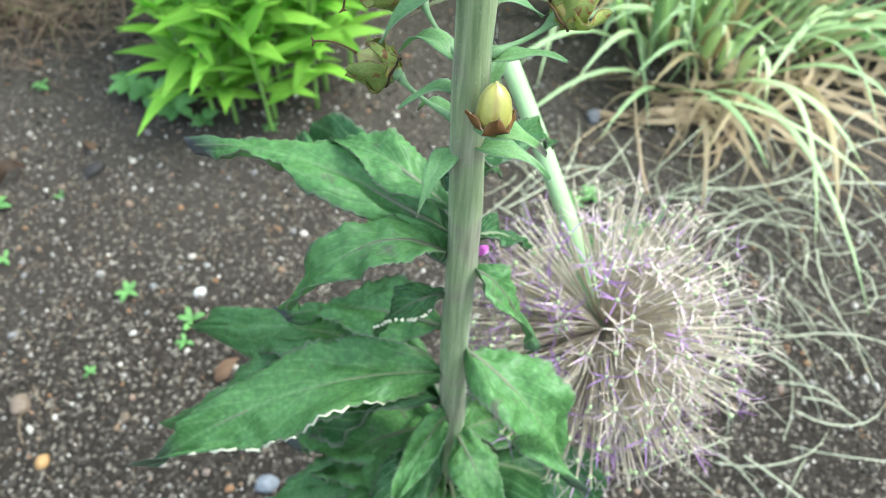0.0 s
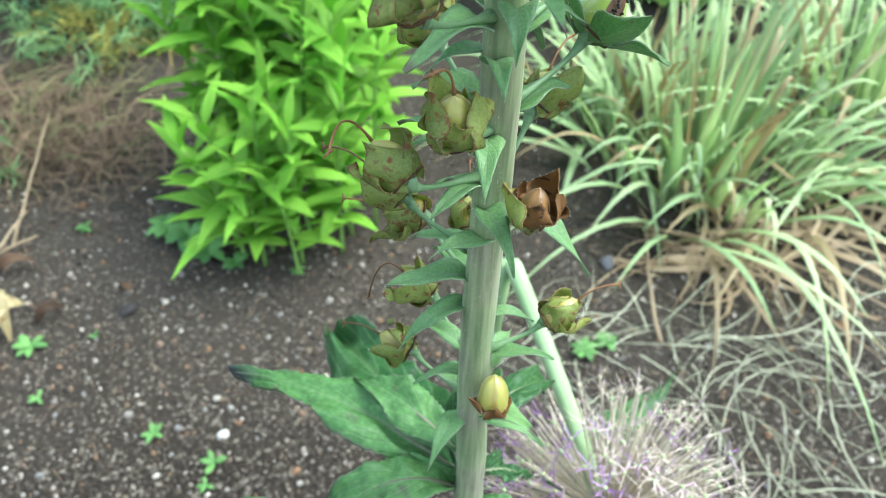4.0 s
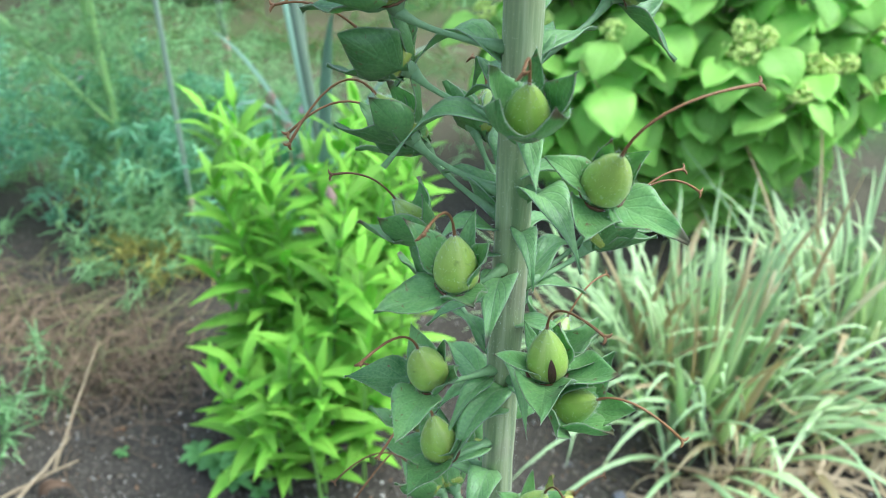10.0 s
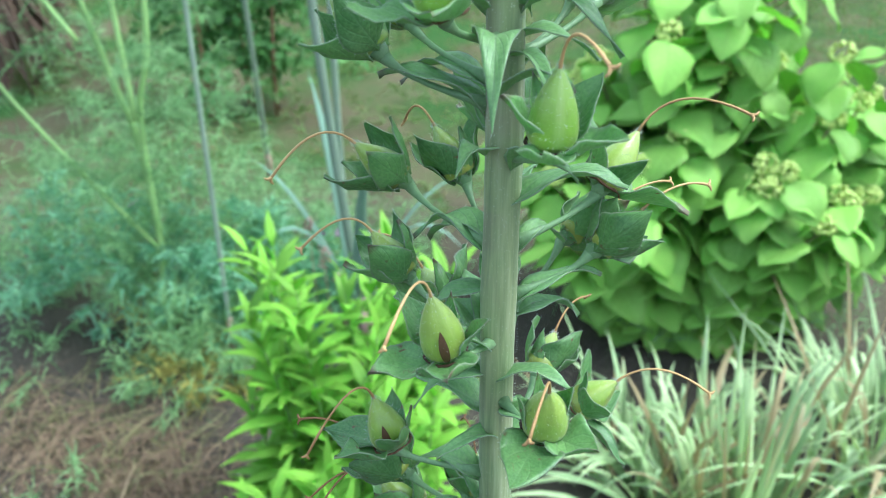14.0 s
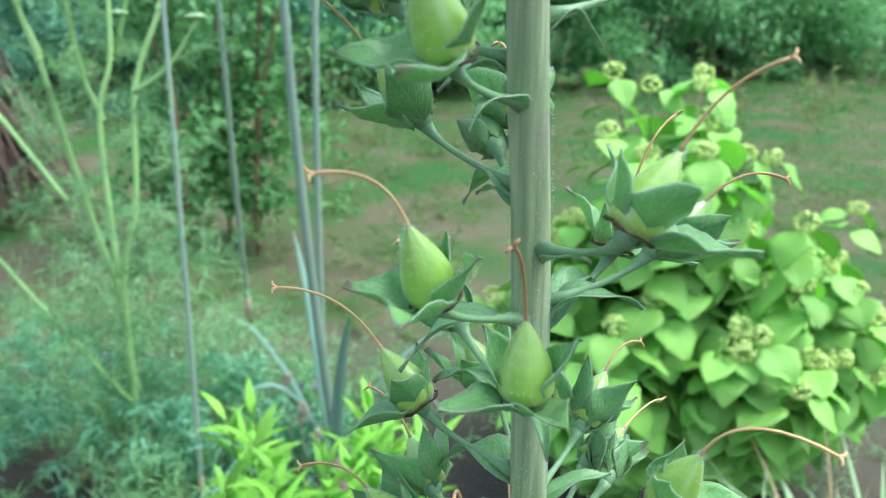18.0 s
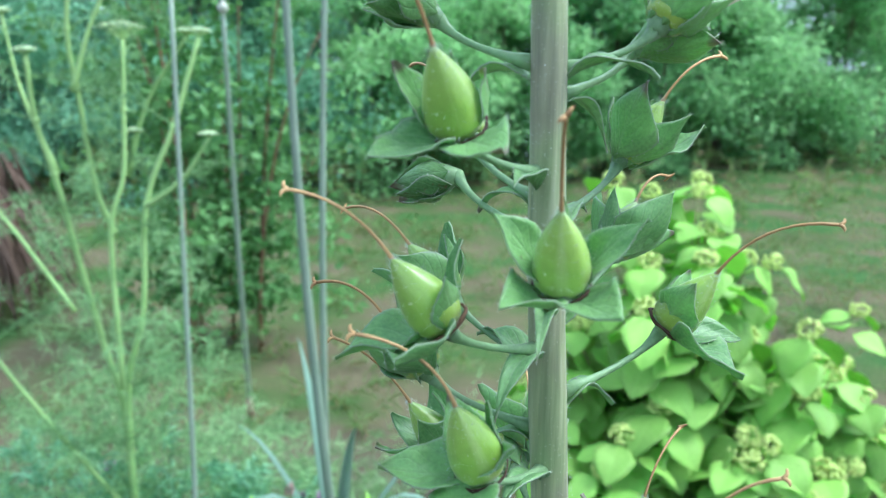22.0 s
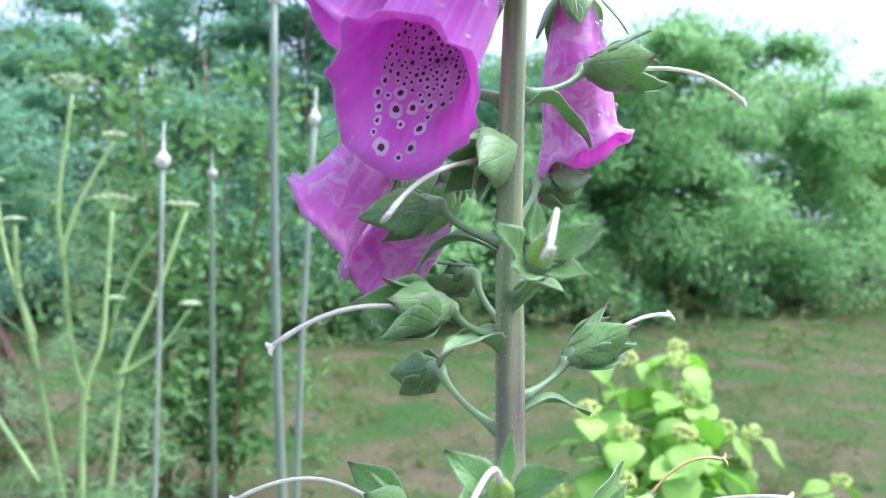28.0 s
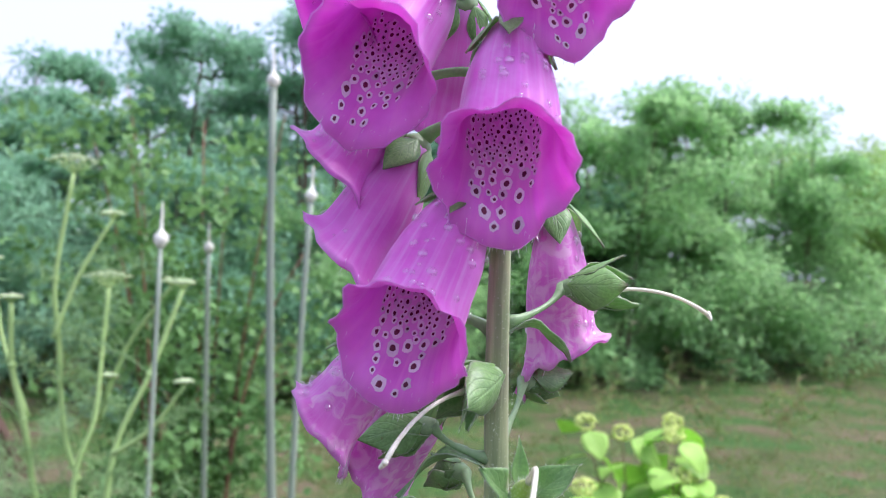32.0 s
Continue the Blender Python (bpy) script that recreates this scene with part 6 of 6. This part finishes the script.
# ---- clover and dry seed heads ----
M_CLOVER = plant("clover_head", (0.42, 0.22, 0.40), (0.66, 0.42, 0.62), None, 0.6, 600, 60, 0.2, per="island")
for k, (x, y, z, s) in enumerate(((-0.890, 1.685, 0.32, 0.016), (-0.66, 1.62, 0.16, 0.013), (-0.42, 1.75, 0.22, 0.014), (-0.36, 1.68, 0.26, 0.013))):
    ob = thing("clover", "pinkish clover head among feathery foliage", "flower", "clover heads")
    bm = bmesh.new()
    tube(bm, curve_points((x + 0.02, y + 0.02, 0), (x + 0.01, y, z * 0.6), (x, y, z), 6), 0.0018, 5)
    part("stalk", bm, M_UMBEL_STEM, ob)
    bm = bmesh.new()
    r = random.Random(k)
    for i in range(46):
        v = Vector((r.gauss(0, 1), r.gauss(0, 1), r.gauss(0, 1))).normalized()
        tube(bm, [Vector((x, y, z)) + v * s * 0.4, Vector((x, y, z)) + v * s * r.uniform(0.85, 1.1)], [s * 0.15, s * 0.08], 4)
    part("head", bm, M_CLOVER, ob)

# ---- bundle of dry stems round a stump ----
M_BARK = plant("fibrous_bark", (0.05, 0.032, 0.022), (0.17, 0.11, 0.075), None, 0.85, 120, 8, 0.0, bumps=0.8, dist=0.01)
stump = thing("dead_stump", "dark brown stump hung with dry fibrous strips", "stump")
bm = bmesh.new()
zs = [-0.08, 0.1, 0.3, 0.55, 0.75, 0.86, 0.9]
tube(bm, [(-2.60, 3.9, z) for z in zs], [0.27, 0.23, 0.2, 0.19, 0.19, 0.15, 0.04], 22, wob=0.08)
part("trunk", bm, M_BARK, stump)
r = random.Random(4)
for i in range(150):
    a = r.uniform(0, 6.28)
    z0 = r.uniform(0.3, 0.95)
    p = Vector((-2.60 + 0.20 * math.cos(a), 3.9 + 0.20 * math.sin(a), z0))
    o = Vector((math.cos(a), math.sin(a), 0))
    e = p + o * r.uniform(0.05, 0.42) + o.cross(UP) * r.uniform(-0.12, 0.12)
    e.z = r.uniform(-0.02, 0.25) * z0 if i % 3 else r.uniform(-0.03, 0.02)
    bm = bmesh.new()
    leaf(bm, curve_points(p, p + o * 0.09 - UP * 0.1, e, 6), r.uniform(0.015, 0.05), o, 0.4, 0.5, 0.08, 0, 0.003, 0, 2, i)
    part("bark_strip", bm, M_BARK, stump)
# ---- trees and shrubs behind the lawn ----
M_WOOD = plant("wood", (0.07, 0.05, 0.035), (0.17, 0.13, 0.09), None, 0.85, 60, 4, 0.0, bumps=0.6, dist=0.01)


def tree(name, x, y, h, wide, trunk_h, leaves, leaf_size, mat, seed, label, category="tree", stems=1, droop=0.0):
    """A trunk with limbs, and a crown of many small leaves gathered in clumps along the limbs."""
    g = np.random.default_rng(seed)
    r = random.Random(seed)
    z0 = height(x, y)
    ob = thing(name, label, category, "trees behind the lawn", (x, y, z0 - 0.05))
    wood = bmesh.new()
    clumps = []
    for s in range(stems):
        bx, by = (r.uniform(-0.3, 0.3) * wide * 0.4, r.uniform(-0.3, 0.3) * wide * 0.4) if stems > 1 else (0, 0)
        top = Vector((bx * 2 + r.uniform(-0.2, 0.2), by * 2 + r.uniform(-0.2, 0.2), h * r.uniform(0.8, 0.95)))
        pts = curve_points((bx, by, 0), (bx * 1.2, by * 1.2, h * 0.5), top, 9)
        r0 = 0.022 * h / (1 + 0.4 * (stems - 1))
        tube(wood, pts, [r0 * (1 - 0.1 * i) for i in range(9)], 8, wob=0.06)
        for k in range(16 if stems == 1 else 8):
            q = r.uniform(trunk_h / h, 0.98)
            j = min(7, int(q * 8))
            p = pts[j].lerp(pts[j + 1], q * 8 - j)
            a = k * 2.4 + r.uniform(-0.5, 0.5)
            spread = wide * 0.5 * (1.0 - 0.62 * max(0, q - 0.35)) * r.uniform(0.55, 1.1)
            e = p + Vector((math.cos(a) * spread, math.sin(a) * spread, spread * r.uniform(0.0, 0.5) - droop * spread))
            lp = curve_points(p, p.lerp(e, 0.5) + Vector((0, 0, 0.12 * spread)), e, 6)
            tube(wood, lp, [r0 * 0.35 * (1 - 0.16 * i) for i in range(6)], 5)
            for m in (2, 3, 4, 5):
                clumps.append((np.array(lp[m][:]), spread * r.uniform(0.20, 0.38)))
        clumps.append((np.array(top[:]), wide * 0.12))
    part("trunk", wood, M_WOOD, ob)
    per = max(6, int(leaves * 0.8) // len(clumps))
    ps, ws = [], []
    for c, rad in clumps:
        d = unit(g.normal(size=(per, 3)))
        p = c + d * (rad * g.random((per, 1)) ** 0.6) * [1, 1, 0.75]
        ps.append(p)
        ws.append(d + g.normal(size=(per, 3)) * 0.5 - [0, 0, 0.25])
    p, w = np.concatenate(ps), np.concatenate(ws)
    n = len(p)
    sz = leaf_size * g.uniform(0.5, 1.15, n)
    v, f = leaf_cloud(p, w, sz, sz * 0.48, g)
    o = scatter_mesh("crown", v, f, mat, ob)
    return ob


M_TREE_A = plant("tree_leaf_blue_green", (0.13, 0.34, 0.18), (0.33, 0.57, 0.35), None, 0.8, 30, 1.2, 0.55, per="island", bumps=0)
M_TREE_B = plant("tree_leaf_green", (0.18, 0.41, 0.14), (0.41, 0.66, 0.28), None, 0.8, 30, 1.0, 0.55, per="island", bumps=0)
M_TREE_C = plant("tree_leaf_yellow_green", (0.21, 0.40, 0.09), (0.42, 0.62, 0.19), None, 0.8, 30, 1.0, 0.5, per="island", bumps=0)

tree("shrub_tree", 3.9, 12.0, 4.5, 3.6, 0.1, 52000, 0.112, M_TREE_B, 1, "broad green willow-like shrub", stems=7, droop=0.3)
tree("shrub_tree", 2.3, 11.3, 4.4, 3.2, 0.1, 52000, 0.112, M_TREE_B, 2, "dense green shrub with low branches", stems=7, droop=0.3)
tree("shrub_tree", 0.7, 10.6, 2.6, 2.8, 0.1, 38600, 0.104, M_TREE_B, 14, "low dense shrub at the lawn edge", stems=6, droop=0.3)
tree("shrub_tree", 5.6, 13.0, 4.1, 3.4, 0.1, 43600, 0.112, M_TREE_B, 3, "rounded green shrub at the lawn edge", stems=7, droop=0.3)
tree("tree", 8.2, 15.5, 4.4, 4.6, 1.1, 38600, 0.119, M_TREE_C, 4, "yellow-green tree with a bare lower trunk")
tree("tree", 11.8, 17.0, 4.8, 4.6, 1.2, 33600, 0.127, M_TREE_B, 5, "green tree standing on the lawn")
tree("tree", 0.2, 13.5, 4.6, 3.6, 0.5, 43600, 0.112, M_TREE_A, 6, "blue-green tree with airy crown", stems=2)
tree("tree", -1.7, 11.0, 5.0, 3.6, 0.5, 38000, 0.104, M_TREE_A, 7, "tall airy blue-green tree", stems=3)
tree("tree", -4.0, 11.0, 5.3, 3.8, 0.5, 33000, 0.100, M_TREE_A, 8, "tall blue-green tree with gaps of sky", stems=3)
tree("tree", -6.4, 11.8, 4.7, 3.8, 0.5, 48700, 0.112, M_TREE_A, 9, "blue-green tree at the garden edge", stems=3)
tree("tree", -9.4, 12.0, 6.0, 4.4, 0.6, 33600, 0.119, M_TREE_B, 10, "tall green tree beyond the bed")
tree("shrub_tree", -0.7, 9.4, 2.6, 2.6, 0.1, 38600, 0.089, M_TREE_B, 11, "low green shrub under the trees", stems=6, droop=0.2)
tree("shrub_tree", -2.9, 8.6, 2.9, 2.8, 0.1, 40300, 0.089, M_TREE_A, 12, "low blue-green shrub under the trees", stems=6, droop=0.2)
tree("shrub_tree", -5.4, 9.0, 2.9, 3.2, 0.1, 40300, 0.089, M_TREE_A, 13, "wide low shrub beside the lawn", stems=6, droop=0.2)
tree("shrub_tree", -3.3, 13.4, 4.0, 4.4, 0.1, 24000, 0.16, M_TREE_A, 15, "dense blue-green shrub behind the trees", stems=6, droop=0.2)
tree("shrub_tree", -7.4, 13.8, 4.0, 4.4, 0.1, 20000, 0.16, M_TREE_B, 16, "dense green shrub behind the trees", stems=6, droop=0.2)
tree("shrub_tree", 0.6, 13.0, 3.6, 4.4, 0.1, 24000, 0.16, M_TREE_A, 17, "broad blue-green shrub behind the lawn", stems=6, droop=0.2)
for k, (x, y, h) in enumerate(((16, 36, 6.5), (21, 38, 7), (26, 36, 7), (31, 40, 7.5), (11, 34, 5.5), (-14, 20, 7), (-20, 24, 8), (36, 30, 7), (5, 30, 5.0), (-3, 28, 5.5))):
    tree("tree", x, y, h, h * 0.95, 0.8, 5000, 0.26, M_TREE_A if k % 2 else M_TREE_B, 40 + k, "distant tree along the far hedge line")

# climbing plant with reddish stems on the far side of the bed
M_CLIMB = plant("climber_leaf", (0.08, 0.22, 0.05), (0.21, 0.40, 0.12), None, 0.5, 60, 3, 0.4, per="island", bumps=0)
M_CANE = plant("reddish_cane", (0.12, 0.06, 0.03), (0.27, 0.15, 0.08), None, 0.6, 120, 10, 0.0)
climber = thing("climbing_shrub", "upright shrub with reddish canes and small green leaves", "shrub", at=(-1.12, 3.45, 0))
g = np.random.default_rng(9)
r = random.Random(9)
ps = []
for k in range(8):
    a = r.uniform(0, 6.28)
    b0 = Vector((0.16 * math.cos(a), 0.16 * math.sin(a), 0))
    e = Vector((0.42 * math.cos(a) + r.uniform(-0.1, 0.1), 0.35 * math.sin(a), r.uniform(1.4, 2.3)))
    lp = curve_points(b0, b0 + Vector((0, 0, 1.0)), e, 10)
    bm = bmesh.new()
    tube(bm, lp, [0.011 - 0.0009 * i for i in range(10)], 6)
    part("cane", bm, M_CANE, climber)
    for _ in range(26):
        q = r.uniform(1.0, 8.99)
        p = lp[int(q)].lerp(lp[int(q) + 1], q % 1) + Vector((r.gauss(0, 0.16), r.gauss(0, 0.12), r.gauss(0, 0.05)))
        ps.append(np.array(p[:]) + g.normal(size=(26, 3)) * 0.05)
p = np.concatenate(ps)
p[:, 2] = np.maximum(p[:, 2], 0.05)
v, f = leaf_cloud(p, g.normal(size=p.shape) + [0, 0, -0.2], g.uniform(0.04, 0.08, len(p)), g.uniform(0.022, 0.045, len(p)), g)
scatter_mesh("foliage", v, f, M_CLIMB, climber)

# ---- rough grass, weeds and straw ----
def grass(name, label, n, area, low, high, width, mat, seed, keep=None, droop=0.5):
    g = np.random.default_rng(seed)
    x0, x1, y0, y1 = area
    xy = np.stack([g.uniform(x0, x1, n), g.uniform(y0, y1, n)], 1)
    mask = np.array([noise.noise(Vector((x * 1.4, y * 1.4, seed))) + 0.15 > g.random() * 0.6 - 0.25 and (keep is None or keep(x, y)) for x, y in xy])
    xy = xy[mask]
    base = np.array([(x, y, ground_z(x, y) - 0.003) for x, y in xy])
    w = g.normal(size=base.shape) * [0.45, 0.45, 0.1] + [0, 0, 1]
    v, f = blade_cloud(base, w, g.uniform(low, high, len(base)), width, g, droop, 2)
    return tagged(scatter_mesh(name, v, f, mat), label, "grass", kind="stuff")


M_GRASS = plant("lawn_grass", (0.09, 0.19, 0.035), (0.22, 0.34, 0.095), None, 0.6, 60, 1.5, 0.45, per="island", bumps=0, dry=(0.72, (0.30, 0.24, 0.12)))
grass("lawn_grass", "short patchy lawn grass", 36000, (-4, 6, 2.2, 7.0), 0.02, 0.065, 0.006, M_GRASS, 1, keep=lambda x, y: y > 4.2 or noise.noise(Vector((x * 2.1, y * 2.1, 9))) > 0.12)
grass("far_lawn_grass", "short grass under the trees", 60000, (-9, 12, 5.5, 17), 0.03, 0.09, 0.014, M_GRASS, 2)


gw = random.Random(66)
feathers("lawn_weeds", "low tufts of weeds scattered over the lawn", [(gw.uniform(-2.2, 2.6), gw.uniform(2.1, 6.5), 0.03, gw.uniform(0.08, 0.4), gw.uniform(0.03, 0.12)) for _ in range(90)], 160, 15, M_GRASS, 0.03, 0.09, 0.006)
feathers("far_lawn_weeds", "dark low weeds under the far shrubs", [(gw.uniform(-6, 9), gw.uniform(6.5, 12), 0.25, gw.uniform(0.3, 0.9), gw.uniform(0.06, 0.2)) for _ in range(60)], 160, 16, M_GRASS, 0.06, 0.16, 0.014)


feathers("stump_weeds", "rough weeds round the foot of the stump", [(-2.60 + 0.3 * math.cos(k), 3.9 + 0.3 * math.sin(k), 0.06, 0.12, 0.12) for k in range(7)], 320, 17, M_GRASS, 0.04, 0.12, 0.006)


def straw(name, label, spots, n, low, high, width, mat, seed, curl=9.0):
    """Dry stalks lying tangled on the soil, each bent to one side."""
    g = np.random.default_rng(seed)
    vs, steps = [], 7
    for (x, y, rx, ry) in spots:
        xy = g.normal(size=(n, 2)) * [rx, ry] * 0.5 + [x, y]
        head, bend = g.uniform(0, 6.28, n), g.normal(size=n) * curl
        ln, lift = g.uniform(low, high, n), np.abs(g.normal(size=n)) * 0.02
        z0 = np.array([ground_z(a, b) for a, b in xy]) + 0.003
        w = width * 0.5 * g.uniform(0.6, 1.3, n)
        out, p = [], xy.copy()
        for i in range(steps + 1):
            s = i / steps
            d = np.stack([np.cos(head), np.sin(head)], 1)
            z = z0 + lift * np.sin(np.pi * s) + 0.002
            side = np.stack([-d[:, 1], d[:, 0]], 1) * (w * max(0.15, 1 - s ** 3))[:, None]
            out += [np.concatenate([p - side, z[:, None]], 1), np.concatenate([p + side, (z + w)[:, None]], 1)]
            p = p + d * (ln / steps)[:, None]
            head = head + bend * ln / steps
        k = 2 * (steps + 1)
        b = np.arange(n)[:, None] * k
        vs.append((np.stack(out, 1).reshape(-1, 3), np.concatenate([b + [2 * i, 2 * i + 1, 2 * i + 3, 2 * i + 2] for i in range(steps)])))
    v, f = merge(*vs)
    return tagged(scatter_mesh(name, v, f, mat), label, "straw", kind="stuff")


M_THATCH = plant("dry_thatch", (0.08, 0.052, 0.033), (0.26, 0.18, 0.11), None, 0.75, 200, 6, 0.1, per="island", bumps=0)
M_DRYGRASS = plant("bleached_straw", (0.42, 0.44, 0.28), (0.66, 0.66, 0.46), None, 0.65, 200, 6, 0.15, per="island", bumps=0)
M_YELLOWING = plant("yellowing_herb", (0.30, 0.30, 0.06), (0.52, 0.46, 0.12), None, 0.6, 200, 6, 0.3, per="island", bumps=0)
feathers("yellowing_herb", "yellowing feathery herb at the edge of the thatch", [(-0.84, 1.46, 0.05, 0.10, 0.08), (-0.66, 1.44, 0.05, 0.10, 0.08), (-0.60, 1.33, 0.03, 0.13, 0.06)], 420, 13, M_YELLOWING, 0.02, 0.06, 0.004)
feathers("low_weeds", "low green weeds between thatch and bed", [(-1.2, 1.45, 0.05, 0.25, 0.1), (-0.75, 1.5, 0.06, 0.2, 0.1), (0.15, 1.9, 0.04, 0.5, 0.06), (1.0, 1.6, 0.03, 0.3, 0.05), (-0.80, 0.84, 0.012, 0.12, 0.02), (-0.58, 1.36, 0.04, 0.16, 0.08)], 600, 14, M_FEATHER, 0.02, 0.06, 0.004)
tan_leaf = bmesh.new()
strap(tan_leaf, (-0.78, 1.52, 0.01), (0.25, -0.1, 1.0), 0.30, 0.016, 0.7, 91)
tagged(part("dry_strap_leaf", tan_leaf, M_STRAW), "tan dry arching strap leaf", "leaf")
M_PINKSEED = plant("dry_seed_spike", (0.36, 0.20, 0.17), (0.58, 0.36, 0.30), None, 0.7, 300, 30, 0.15, per="island")
for k, (x, y, z) in enumerate(((-0.37, 1.52, 0.27), (-0.33, 1.50, 0.22), (-0.41, 1.56, 0.33), (-0.30, 1.60, 0.24))):
    ob = thing("seed_spike", "dry pinkish seed spike among the foliage", "seed head", "dry seed spikes")
    bm = bmesh.new()
    tube(bm, [(x + 0.01, y + 0.01, 0), (x, y, z)], [0.002, 0.0014], 5)
    part("stalk", bm, M_STRAW, ob)
    bm = bmesh.new()
    rr = random.Random(k)
    for i in range(36):
        q = Vector((x + rr.gauss(0, 0.007), y + rr.gauss(0, 0.007), z + rr.uniform(-0.03, 0.03)))
        bmesh.ops.create_icosphere(bm, subdivisions=1, radius=rr.uniform(0.002, 0.0045), matrix=Matrix.Translation(q))
    part("head", bm, M_PINKSEED, ob)
straw("dry_thatch", "reddish brown dead thatch on the soil", [(-0.78, 1.12, 0.3, 0.16), (-0.65, 0.98, 0.22, 0.12), (-1.05, 1.1, 0.3, 0.25)], 520, 0.03, 0.16, 0.0018, M_THATCH, 5)
M_LYING_GRASS = plant("fading_grass", (0.08, 0.10, 0.03), (0.22, 0.20, 0.09), None, 0.7, 200, 6, 0.2, per="island", bumps=0)
straw("fading_grass", "fading olive grass blades lying over the thatch", [(-0.80, 1.16, 0.32, 0.16), (-0.66, 1.06, 0.24, 0.14), (-1.05, 1.15, 0.3, 0.25)], 110, 0.05, 0.20, 0.0026, M_LYING_GRASS, 9, 6.0)
straw("bleached_straw", "tangled bleached grass stalks beside the allium", [(0.42, 0.42, 0.22, 0.16), (0.30, 0.56, 0.2, 0.06), (0.60, 0.50, 0.16, 0.2), (0.36, 0.24, 0.16, 0.16)], 42, 0.08, 0.22, 0.0015, M_DRYGRASS, 6)
straw("dead_leaf_litter", "tan dead strap leaves under the grass clump", [(0.50, 0.74, 0.16, 0.05), (0.75, 0.80, 0.2, 0.06)], 60, 0.1, 0.26, 0.007, M_STRAW, 7)
straw("soil_litter", "fine root threads and straw bits on the soil", [(-0.35, 0.55, 0.5, 0.4), (-0.15, 0.60, 0.4, 0.3), (-0.45, 0.35, 0.3, 0.2), (0.35, 0.70, 0.5, 0.3)], 55, 0.012, 0.05, 0.0007, M_THATCH, 8, 7.0)
